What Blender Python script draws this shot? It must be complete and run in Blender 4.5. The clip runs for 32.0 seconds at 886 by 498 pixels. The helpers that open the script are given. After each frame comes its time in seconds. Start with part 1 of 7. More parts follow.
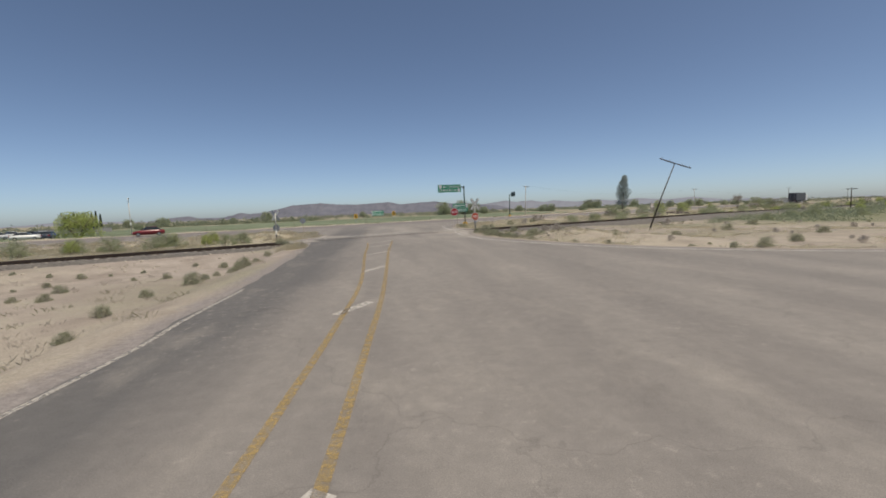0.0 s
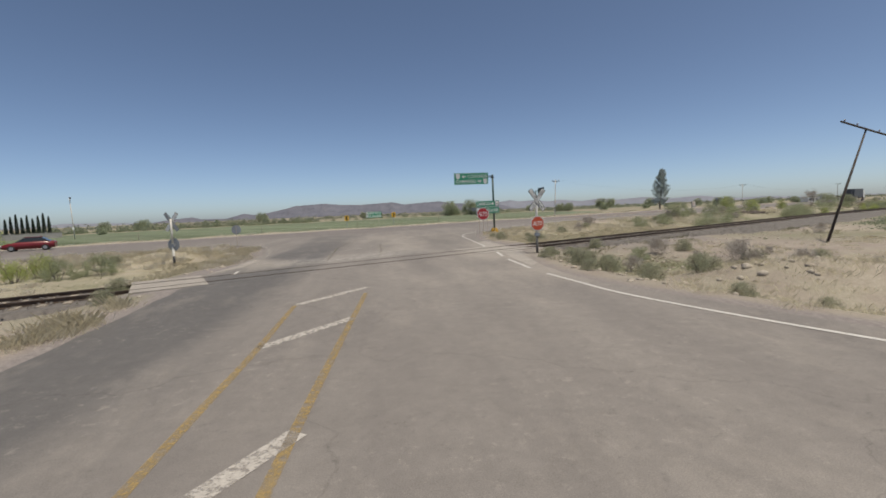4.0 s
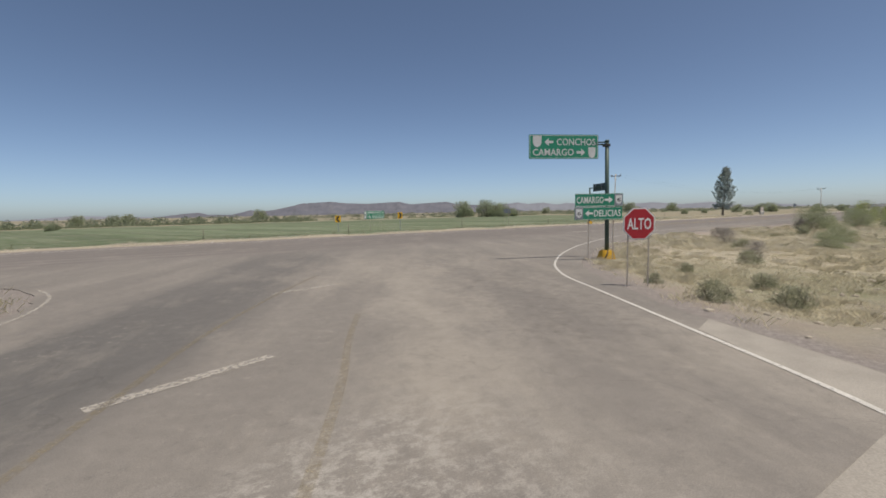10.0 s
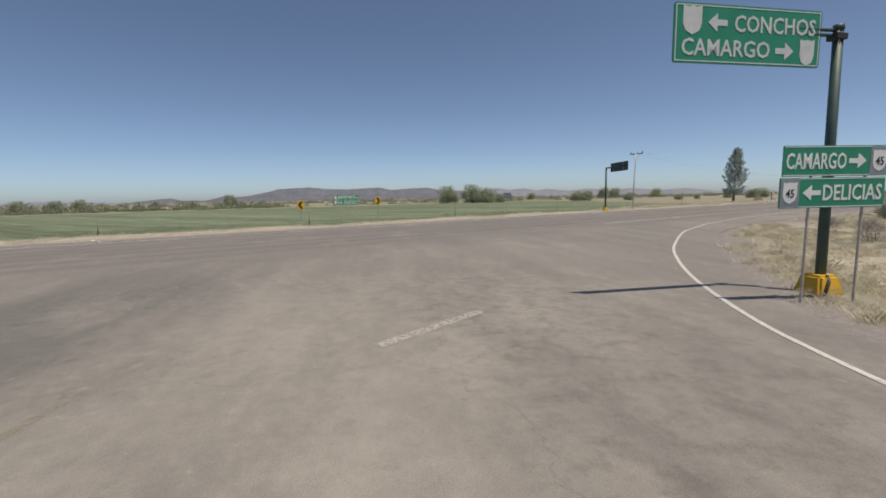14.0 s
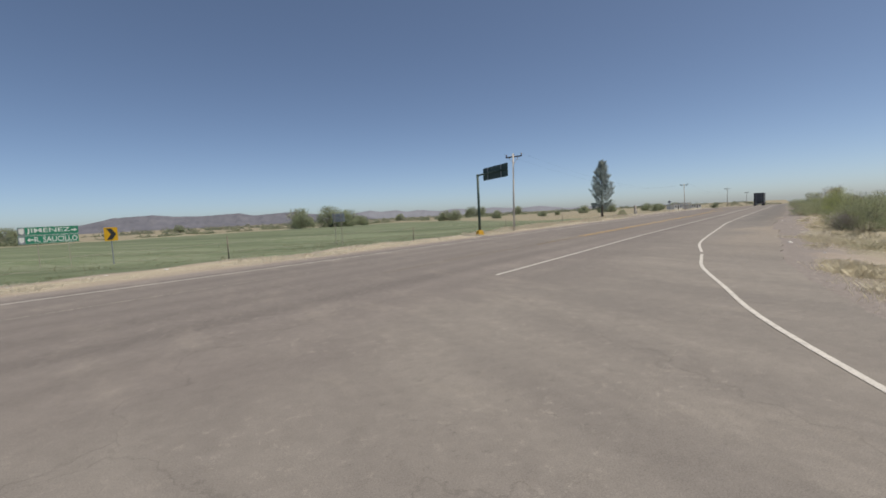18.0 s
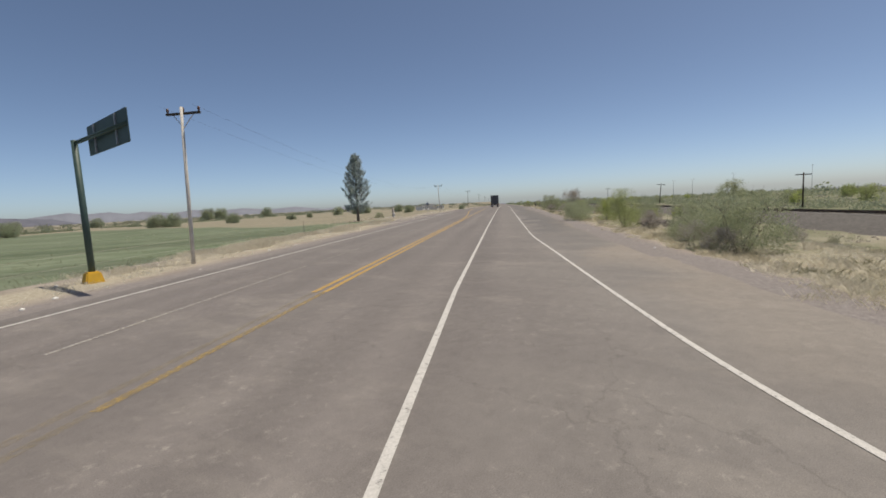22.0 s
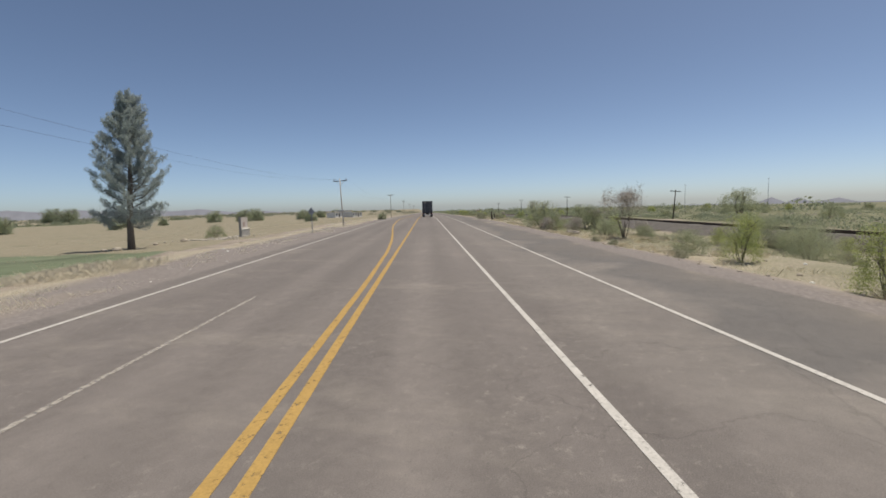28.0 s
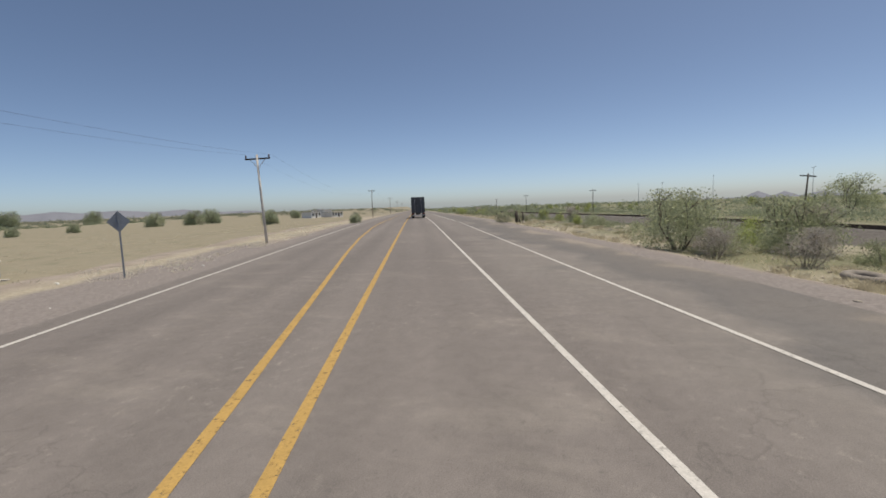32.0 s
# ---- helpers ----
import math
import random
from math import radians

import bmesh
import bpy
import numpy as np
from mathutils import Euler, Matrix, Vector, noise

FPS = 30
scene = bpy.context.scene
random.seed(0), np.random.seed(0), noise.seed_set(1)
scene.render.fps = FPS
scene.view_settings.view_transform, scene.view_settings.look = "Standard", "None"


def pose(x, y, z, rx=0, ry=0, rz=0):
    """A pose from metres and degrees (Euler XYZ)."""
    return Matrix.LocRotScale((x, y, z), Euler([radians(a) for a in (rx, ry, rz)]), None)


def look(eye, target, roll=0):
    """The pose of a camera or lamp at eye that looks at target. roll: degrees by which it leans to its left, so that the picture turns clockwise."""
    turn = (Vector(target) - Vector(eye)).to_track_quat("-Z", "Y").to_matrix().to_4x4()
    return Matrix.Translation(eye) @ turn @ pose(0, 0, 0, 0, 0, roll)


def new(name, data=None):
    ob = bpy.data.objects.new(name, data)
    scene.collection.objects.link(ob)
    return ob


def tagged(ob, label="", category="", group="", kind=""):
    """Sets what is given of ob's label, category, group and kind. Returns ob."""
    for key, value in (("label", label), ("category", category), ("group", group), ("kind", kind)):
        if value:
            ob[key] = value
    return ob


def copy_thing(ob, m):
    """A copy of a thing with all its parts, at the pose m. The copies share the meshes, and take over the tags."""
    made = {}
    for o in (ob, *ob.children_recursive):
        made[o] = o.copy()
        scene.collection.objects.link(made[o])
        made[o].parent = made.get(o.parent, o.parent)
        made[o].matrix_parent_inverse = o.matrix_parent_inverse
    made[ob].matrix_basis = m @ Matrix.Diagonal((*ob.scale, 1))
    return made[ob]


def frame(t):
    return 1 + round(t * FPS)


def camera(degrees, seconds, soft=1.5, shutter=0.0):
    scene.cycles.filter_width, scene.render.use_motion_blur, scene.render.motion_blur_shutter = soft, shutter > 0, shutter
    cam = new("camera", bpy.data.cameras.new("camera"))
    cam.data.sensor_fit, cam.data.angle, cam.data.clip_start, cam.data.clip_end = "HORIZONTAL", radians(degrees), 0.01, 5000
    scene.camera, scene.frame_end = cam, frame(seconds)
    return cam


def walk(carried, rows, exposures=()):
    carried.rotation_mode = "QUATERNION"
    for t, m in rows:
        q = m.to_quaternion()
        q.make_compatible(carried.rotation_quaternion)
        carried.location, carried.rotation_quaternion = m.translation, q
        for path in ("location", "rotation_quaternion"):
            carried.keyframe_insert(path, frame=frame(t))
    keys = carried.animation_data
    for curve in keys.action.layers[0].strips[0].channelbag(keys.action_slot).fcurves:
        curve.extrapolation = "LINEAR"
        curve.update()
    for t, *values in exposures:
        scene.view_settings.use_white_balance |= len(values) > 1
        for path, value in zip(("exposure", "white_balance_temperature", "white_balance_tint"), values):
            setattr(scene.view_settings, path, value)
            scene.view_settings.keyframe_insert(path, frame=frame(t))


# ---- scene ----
EXPOSURE, KELVIN, TINT, SKY, SUN = 0.12, 7200, 7, 0.122, 3.85
AIR, DUST, OZONE = 0.54, 2.1, 2.6
cam = camera(90.3, 32.0, soft=1.7)
# seconds, x, y, z, yaw, pitch, roll
PATH = [
    (0.0, 0.04, 0.04, 2.24, 0.02, -5.14, 2.08),
    (0.5, 0.19, 2.78, 2.26, 0.21, -5.30, 2.26),
    (1.0, 0.26, 5.46, 2.28, 0.55, -5.25, 2.37),
    (1.5, 0.15, 8.03, 2.30, 0.70, -4.82, 2.25),
    (2.0, -0.07, 10.53, 2.31, 0.73, -4.82, 2.04),
    (2.5, -0.47, 12.99, 2.32, 0.47, -4.90, 1.72),
    (3.0, -0.92, 15.45, 2.32, 0.22, -4.94, 1.65),
    (3.5, -1.19, 17.88, 2.33, 0.24, -5.09, 2.12),
    (5.5, -2.13, 27.58, 2.34, 0.89, -5.16, 2.29),
    (6.0, -2.44, 29.67, 2.37, 0.68, -5.45, 2.28),
    (6.5, -2.65, 31.51, 2.39, 0.73, -5.74, 2.34),
    (7.0, -2.78, 33.04, 2.39, 0.68, -5.85, 2.40),
    (7.5, -2.92, 34.32, 2.38, 0.77, -5.67, 2.53),
    (8.0, -3.09, 35.73, 2.38, 1.08, -5.39, 2.31),
    (8.5, -3.31, 37.28, 2.37, 1.10, -5.41, 2.30),
    (9.0, -3.60, 38.87, 2.36, 1.19, -5.02, 1.93),
    (9.5, -3.84, 40.55, 2.36, 1.26, -5.07, 1.50),
    (10.0, -4.04, 42.13, 2.36, 1.35, -5.01, 1.06),
    (10.5, -4.18, 43.54, 2.36, 1.48, -5.14, 1.01),
    (11.0, -4.34, 44.82, 2.34, 1.33, -5.74, 1.41),
    (11.5, -4.58, 46.10, 2.33, 1.23, -6.00, 1.39),
    (12.0, -4.76, 47.42, 2.29, 0.98, -5.90, 1.37),
    (12.5, -4.96, 48.86, 2.25, 0.84, -5.86, 1.25),
    (13.0, -5.03, 50.32, 2.20, 0.68, -6.06, 1.29),
    (13.5, -5.27, 51.88, 2.16, -0.40, -6.53, 1.17),
    (15.5, -3.44, 60.75, 2.24, -3.29, -7.17, 1.26),
    (16.0, -2.59, 63.29, 2.19, -5.36, -6.67, 1.37),
    (16.5, -1.70, 65.57, 2.12, -7.18, -5.88, 1.22),
    (17.0, -0.71, 67.86, 2.06, -10.23, -5.84, 1.70),
    (17.5, 0.30, 70.11, 2.02, -13.72, -5.06, 2.04),
    (18.0, 1.36, 72.22, 2.00, -17.53, -4.58, 2.78),
    (18.5, 2.59, 74.35, 1.99, -21.61, -4.07, 3.90),
    (19.0, 3.90, 76.18, 1.99, -25.87, -3.95, 5.14),
    (19.5, 5.12, 77.96, 2.01, -30.45, -4.19, 5.46),
    (20.0, 6.47, 79.63, 2.06, -34.74, -4.75, 5.20),
    (20.5, 8.02, 81.82, 2.13, -38.77, -5.35, 4.19),
    (21.0, 9.67, 84.06, 2.22, -42.48, -5.48, 3.62),
    (21.5, 11.30, 86.00, 2.28, -45.66, -5.94, 3.05),
    (22.0, 12.92, 87.69, 2.32, -48.41, -6.08, 2.99),
    (22.5, 14.53, 89.33, 2.33, -51.04, -6.17, 3.21),
    (23.0, 16.21, 91.15, 2.32, -53.13, -6.26, 3.05),
    (23.5, 18.10, 93.19, 2.31, -54.50, -6.16, 2.81),
    (24.0, 20.75, 95.32, 2.30, -55.73, -6.05, 2.61),
    (24.5, 23.77, 97.49, 2.28, -56.48, -5.81, 2.60),
    (25.0, 26.93, 99.70, 2.27, -56.95, -5.70, 2.61),
    (25.5, 30.07, 101.94, 2.26, -57.13, -5.49, 2.63),
    (27.5, 42.22, 111.25, 2.31, -58.00, -5.41, 1.53),
    (28.0, 45.16, 113.41, 2.31, -58.42, -5.54, 1.51),
    (28.5, 48.03, 115.50, 2.31, -58.75, -5.67, 1.69),
    (29.0, 50.85, 117.46, 2.32, -58.98, -5.70, 1.81),
    (29.5, 53.63, 119.32, 2.32, -59.20, -5.61, 1.77),
    (30.0, 56.40, 121.14, 2.33, -59.30, -5.55, 1.70),
    (30.5, 59.16, 122.97, 2.33, -59.42, -5.58, 1.75),
    (31.0, 61.91, 124.80, 2.33, -59.58, -5.55, 1.91),
    (31.5, 64.63, 126.64, 2.34, -59.81, -5.66, 2.06),
    (32.0, 67.34, 128.49, 2.35, -59.83, -5.93, 2.17),
]

walk(cam, [(t, pose(x, y, z, 90 + p, r, yw)) for t, x, y, z, yw, p, r in PATH], [(0.0, EXPOSURE, KELVIN, TINT), (32.0, EXPOSURE, KELVIN, TINT)])

# ---- world and sun ----
world = bpy.data.worlds.new("sky")
scene.world = world
world.use_nodes = True
wn = world.node_tree.nodes
sky = wn.new("ShaderNodeTexSky")
sky.sky_type = "NISHITA"
sky.sun_disc = False
sky.sun_elevation = radians(73)
sky.sun_rotation = radians(121)
sky.air_density = AIR
sky.dust_density = DUST
sky.ozone_density = OZONE
sky.altitude = 1200
wn["Background"].inputs["Strength"].default_value = SKY
world.node_tree.links.new(sky.outputs[0], wn["Background"].inputs["Color"])
sun_data = bpy.data.lights.new("sun", "SUN")
sun_data.energy, sun_data.angle, sun_data.color = SUN, radians(0.55), (1.0, 0.95, 0.87)
sun = new("sun", sun_data)
sun.matrix_world = Matrix.Translation((30, 80, 60)) @ look((0.28, -0.17, 1.0), (0, 0, 0)).to_3x3().to_4x4()


# ---- materials ----
def mat(name, c1, c2=None, scale=4.0, rough=0.8, bump=0.0, bscale=60.0, metal=0.0, fine=0.0, seed=0.0, spec=None):
    """Two-tone surface with broad variation, fine grain, and relief; sizes in metres of the world."""
    m = bpy.data.materials.new(name)
    m.use_nodes = True
    n, l = m.node_tree.nodes, m.node_tree.links
    b = n["Principled BSDF"]
    b.inputs["Roughness"].default_value, b.inputs["Metallic"].default_value = rough, metal
    if spec is not None:
        b.inputs["Specular IOR Level"].default_value = spec
    c2 = c2 or tuple(v * 0.82 for v in c1)
    geo = n.new("ShaderNodeNewGeometry")
    tex = n.new("ShaderNodeTexNoise")
    tex.inputs["Scale"].default_value, tex.inputs["Detail"].default_value = scale, 6.0
    tex.noise_dimensions = "4D"
    tex.inputs["W"].default_value = seed
    l.new(geo.outputs["Position"], tex.inputs["Vector"])
    ramp = n.new("ShaderNodeValToRGB")
    ramp.color_ramp.elements[0].position, ramp.color_ramp.elements[1].position = 0.32, 0.68
    ramp.color_ramp.elements[0].color, ramp.color_ramp.elements[1].color = (*c1, 1), (*c2, 1)
    l.new(tex.outputs["Fac"], ramp.inputs["Fac"])
    out = ramp.outputs["Color"]
    if fine:
        g = n.new("ShaderNodeTexNoise")
        g.inputs["Scale"].default_value, g.inputs["Detail"].default_value = bscale, 3.0
        l.new(geo.outputs["Position"], g.inputs["Vector"])
        mp = n.new("ShaderNodeMapRange")
        mp.inputs["From Min"].default_value, mp.inputs["From Max"].default_value = 0.3, 0.7
        mp.inputs["To Min"].default_value, mp.inputs["To Max"].default_value = 1 - fine, 1 + fine
        l.new(g.outputs["Fac"], mp.inputs["Value"])
        mul = n.new("ShaderNodeVectorMath")
        mul.operation = "SCALE"
        l.new(out, mul.inputs[0])
        l.new(mp.outputs["Result"], mul.inputs["Scale"])
        out = mul.outputs["Vector"]
    l.new(out, b.inputs["Base Color"])
    if bump:
        g2 = n.new("ShaderNodeTexNoise")
        g2.inputs["Scale"].default_value, g2.inputs["Detail"].default_value = bscale, 4.0
        l.new(geo.outputs["Position"], g2.inputs["Vector"])
        bp = n.new("ShaderNodeBump")
        bp.inputs["Strength"].default_value, bp.inputs["Distance"].default_value = bump, 0.02
        l.new(g2.outputs["Fac"], bp.inputs["Height"])
        l.new(bp.outputs["Normal"], b.inputs["Normal"])
    return m


def leafy(name, c1, c2, through_share=0.25):
    """Leaves and blades: colour varies from leaf to leaf, some light passes through."""
    m = bpy.data.materials.new(name)
    m.use_nodes = True
    n, l = m.node_tree.nodes, m.node_tree.links
    b = n["Principled BSDF"]
    b.inputs["Roughness"].default_value = 0.7
    b.inputs["Specular IOR Level"].default_value = 0.25
    geo = n.new("ShaderNodeNewGeometry")
    info = n.new("ShaderNodeObjectInfo")
    add = n.new("ShaderNodeMath")
    add.operation = "MULTIPLY_ADD"
    add.inputs[1].default_value = 0.3
    l.new(info.outputs["Random"], add.inputs[0])
    sc = n.new("ShaderNodeMath")
    sc.operation = "MULTIPLY"
    sc.inputs[1].default_value = 0.7
    l.new(geo.outputs["Random Per Island"], sc.inputs[0])
    l.new(sc.outputs[0], add.inputs[2])
    ramp = n.new("ShaderNodeValToRGB")
    c1, c2 = [(c[0] * 0.97, c[1], c[2] * 1.12) for c in (c1, c2)]
    ramp.color_ramp.elements[0].color, ramp.color_ramp.elements[1].color = (*c1, 1), (*c2, 1)
    l.new(add.outputs[0], ramp.inputs["Fac"])
    l.new(ramp.outputs["Color"], b.inputs["Base Color"])
    tr = n.new("ShaderNodeBsdfTranslucent")
    l.new(ramp.outputs["Color"], tr.inputs["Color"])
    mix = n.new("ShaderNodeMixShader")
    mix.inputs["Fac"].default_value = through_share
    l.new(b.outputs[0], mix.inputs[1])
    l.new(tr.outputs[0], mix.inputs[2])
    l.new(mix.outputs[0], n["Material Output"].inputs["Surface"])
    return m


def ground_material():
    """Bare earth, dry grass litter, crop green, stubble and gravel, chosen by the sheet's own cover attributes."""
    m = bpy.data.materials.new("ground_cover")
    m.use_nodes = True
    n, l = m.node_tree.nodes, m.node_tree.links
    b = n["Principled BSDF"]
    b.inputs["Roughness"].default_value = 0.95
    b.inputs["Specular IOR Level"].default_value = 0.15
    geo = n.new("ShaderNodeNewGeometry")

    def noise_of(scale, detail=5.0, stretch=None):
        t = n.new("ShaderNodeTexNoise")
        t.inputs["Scale"].default_value, t.inputs["Detail"].default_value = scale, detail
        src = geo.outputs["Position"]
        if stretch:
            mp = n.new("ShaderNodeMapping")
            mp.inputs["Rotation"].default_value = (0, 0, -HW_ANGLE)
            mp.inputs["Scale"].default_value = stretch
            mp.vector_type = "TEXTURE"
            l.new(src, mp.inputs["Vector"])
            src = mp.outputs["Vector"]
        l.new(src, t.inputs["Vector"])
        return t.outputs["Fac"]

    def tones(fac, *cols):
        r = n.new("ShaderNodeValToRGB")
        el = r.color_ramp.elements
        while len(el) < len(cols):
            el.new(0.5)
        for i, c in enumerate(cols):
            el[i].position = 0.3 + 0.4 * i / (len(cols) - 1)
            el[i].color = (*c, 1)
        l.new(fac, r.inputs["Fac"])
        return r.outputs["Color"]

    def over(base, top, attr, noise_fac, soft=0.12):
        a = n.new("ShaderNodeAttribute")
        a.attribute_name = attr
        s = n.new("ShaderNodeMath")
        s.operation = "MULTIPLY_ADD"
        s.inputs[1].default_value = 0.7
        l.new(noise_fac, s.inputs[0])
        l.new(a.outputs["Fac"], s.inputs[2])
        mp = n.new("ShaderNodeMapRange")
        mp.inputs["From Min"].default_value, mp.inputs["From Max"].default_value = 0.85 - soft, 0.85 + soft
        l.new(s.outputs[0], mp.inputs["Value"])
        mx = n.new("ShaderNodeMix")
        mx.data_type = "RGBA"
        l.new(mp.outputs["Result"], mx.inputs["Factor"])
        l.new(base, mx.inputs["A"])
        l.new(top, mx.inputs["B"])
        return mx.outputs["Result"]

    big, mid, small = noise_of(0.08), noise_of(0.7, 8.0), noise_of(9.0, 6.0)
    earth = tones(mid, (0.228, 0.188, 0.150), (0.282, 0.236, 0.191), (0.338, 0.287, 0.236))
    straw = tones(small, (0.27, 0.231, 0.162), (0.355, 0.307, 0.222), (0.44, 0.386, 0.29))
    stubble = tones(mid, (0.228, 0.198, 0.136), (0.264, 0.229, 0.160), (0.198, 0.182, 0.120))
    rows_fac = noise_of(1.0, 3.0, (14.0, 1.1, 1.0))
    crop = tones(rows_fac, (0.103, 0.130, 0.070), (0.140, 0.163, 0.098), (0.182, 0.197, 0.128))
    swath = n.new("ShaderNodeMapRange")
    swath.inputs["From Min"].default_value, swath.inputs["From Max"].default_value = 0.35, 0.65
    swath.inputs["To Min"].default_value, swath.inputs["To Max"].default_value = 0.80, 1.12
    l.new(noise_of(1.0, 3.0, (150.0, 5.5, 1.0)), swath.inputs["Value"])
    strips = n.new("ShaderNodeVectorMath")
    strips.operation = "SCALE"
    l.new(crop, strips.inputs[0])
    l.new(swath.outputs["Result"], strips.inputs["Scale"])
    crop = strips.outputs["Vector"]
    gravel = tones(small, (0.182, 0.157, 0.139), (0.220, 0.191, 0.169), (0.262, 0.230, 0.204))
    weeds = tones(small, (0.115, 0.128, 0.066), (0.178, 0.172, 0.102), (0.25, 0.222, 0.152))
    c = over(earth, straw, "straw", mid, 0.3)
    c = over(c, weeds, "weeds", mid, 0.3)
    c = over(c, stubble, "stubble", big, 0.1)
    c = over(c, crop, "crop", big, 0.06)
    c = over(c, gravel, "gravel", mid, 0.2)
    g = n.new("ShaderNodeMapRange")
    g.inputs["From Min"].default_value, g.inputs["From Max"].default_value = 0.25, 0.75
    g.inputs["To Min"].default_value, g.inputs["To Max"].default_value = 0.78, 1.2
    l.new(noise_of(35.0, 3.0), g.inputs["Value"])
    sc = n.new("ShaderNodeVectorMath")
    sc.operation = "SCALE"
    cool = n.new("ShaderNodeVectorMath")
    cool.operation = "MULTIPLY"
    cool.inputs[1].default_value = (0.975, 1.0, 1.09)
    l.new(c, cool.inputs[0])
    l.new(cool.outputs["Vector"], sc.inputs[0])
    l.new(g.outputs["Result"], sc.inputs["Scale"])
    l.new(sc.outputs["Vector"], b.inputs["Base Color"])
    bp = n.new("ShaderNodeBump")
    bp.inputs["Strength"].default_value, bp.inputs["Distance"].default_value = 0.45, 0.05
    l.new(noise_of(14.0, 6.0), bp.inputs["Height"])
    l.new(bp.outputs["Normal"], b.inputs["Normal"])
    return m


def asphalt_material():
    """Worn asphalt: aggregate grain, dusty patches, wheel-path streaks, few fine cracks; the highway darker and browner than the junction."""
    m = bpy.data.materials.new("worn_asphalt")
    m.use_nodes = True
    n, l = m.node_tree.nodes, m.node_tree.links
    b = n["Principled BSDF"]
    b.inputs["Roughness"].default_value = 0.88
    b.inputs["Specular IOR Level"].default_value = 0.3
    geo = n.new("ShaderNodeNewGeometry")

    def along(angle, stretch):
        mp = n.new("ShaderNodeMapping")
        mp.vector_type = "TEXTURE"
        mp.inputs["Rotation"].default_value = (0, 0, angle)
        mp.inputs["Scale"].default_value = (stretch, 1.0, 1.0)
        l.new(geo.outputs["Position"], mp.inputs["Vector"])
        return mp.outputs["Vector"]

    def tex(scale, detail, vec, rough=0.5):
        t = n.new("ShaderNodeTexNoise")
        t.inputs["Scale"].default_value, t.inputs["Detail"].default_value, t.inputs["Roughness"].default_value = scale, detail, rough
        l.new(vec, t.inputs["Vector"])
        return t.outputs["Fac"]

    def span(fac, a, c, lo=0.0, hi=1.0):
        r = n.new("ShaderNodeMapRange")
        r.inputs["From Min"].default_value, r.inputs["From Max"].default_value = a, c
        r.inputs["To Min"].default_value, r.inputs["To Max"].default_value = lo, hi
        l.new(fac, r.inputs["Value"])
        return r.outputs["Result"]

    def blend(fac, a, c):
        x = n.new("ShaderNodeMix")
        x.data_type = "RGBA"
        l.new(fac, x.inputs["Factor"])
        for sock, val in (("A", a), ("B", c)):
            if isinstance(val, tuple):
                x.inputs[sock].default_value = (*val, 1)
            else:
                l.new(val, x.inputs[sock])
        return x.outputs["Result"]

    def times(a, c):
        k = n.new("ShaderNodeMath")
        k.operation = "MULTIPLY"
        l.new(a, k.inputs[0])
        l.new(c, k.inputs[1])
        return k.outputs[0]

    high = blend(span(tex(0.5, 5.0, along(HW_ANGLE, 14.0)), 0.36, 0.66), (0.148, 0.132, 0.127), (0.176, 0.157, 0.150))
    near = blend(span(tex(0.55, 6.0, along(radians(97), 7.0)), 0.36, 0.66), (0.168, 0.153, 0.145), (0.210, 0.191, 0.178))
    # place across the highway, with a ragged boundary
    dot = n.new("ShaderNodeVectorMath")
    dot.operation = "DOT_PRODUCT"
    dot.inputs[1].default_value = (-UY, UX, 0)
    l.new(geo.outputs["Position"], dot.inputs[0])
    rag = n.new("ShaderNodeMath")
    rag.operation = "MULTIPLY_ADD"
    rag.inputs[1].default_value = 9.0
    l.new(tex(0.22, 6.0, geo.outputs["Position"]), rag.inputs[0])
    l.new(dot.outputs["Value"], rag.inputs[2])
    base = blend(span(rag.outputs[0], 67.5, 71.5), near, high)
    # the lane polished dark by turning traffic
    lane = n.new("ShaderNodeVectorMath")
    lane.operation = "DOT_PRODUCT"
    lane.inputs[1].default_value = (1.0, 0.122, 0)
    l.new(geo.outputs["Position"], lane.inputs[0])
    lag = n.new("ShaderNodeMath")
    lag.operation = "MULTIPLY_ADD"
    lag.inputs[1].default_value = 3.4
    l.new(tex(0.35, 6.0, along(radians(97), 4.0)), lag.inputs[0])
    l.new(lane.outputs["Value"], lag.inputs[2])
    dark = times(times(span(lag.outputs[0], -5.2, -4.2), span(lag.outputs[0], -1.6, -0.2, 1.0, 0.0)), times(span(dot.outputs["Value"], 60.0, 66.0, 0.55, 0.0), span(dot.outputs["Value"], 42.0, 56.0, 1.6, 1.0)))
    base = blend(dark, base, (0.096, 0.092, 0.093))
    # grit washed over the outer shoulder
    dots = n.new("ShaderNodeVectorMath")
    dots.operation = "DOT_PRODUCT"
    dots.inputs[1].default_value = (UX, UY, 0)
    l.new(geo.outputs["Position"], dots.inputs[0])
    grit = times(span(rag.outputs[0], 65.0, 67.4, 0.9, 0.0), span(dots.outputs["Value"], 58.0, 76.0))
    base = blend(grit, base, (0.245, 0.212, 0.184))
    # dust spread at the mouth of the junction
    off = n.new("ShaderNodeVectorMath")
    off.operation = "DISTANCE"
    off.inputs[1].default_value = (-5.7, 60.5, 0)
    l.new(geo.outputs["Position"], off.inputs[0])
    mouth = span(off.outputs["Value"], 1.5, 8.5, 0.20, 0.0)
    # a line of grit dragged off the wheel paths, from the crossing to the highway
    drag = n.new("ShaderNodeVectorMath")
    drag.operation = "DOT_PRODUCT"
    drag.inputs[1].default_value = (0.979, 0.196, 0)
    l.new(geo.outputs["Position"], drag.inputs[0])
    wander = n.new("ShaderNodeMath")
    wander.operation = "MULTIPLY_ADD"
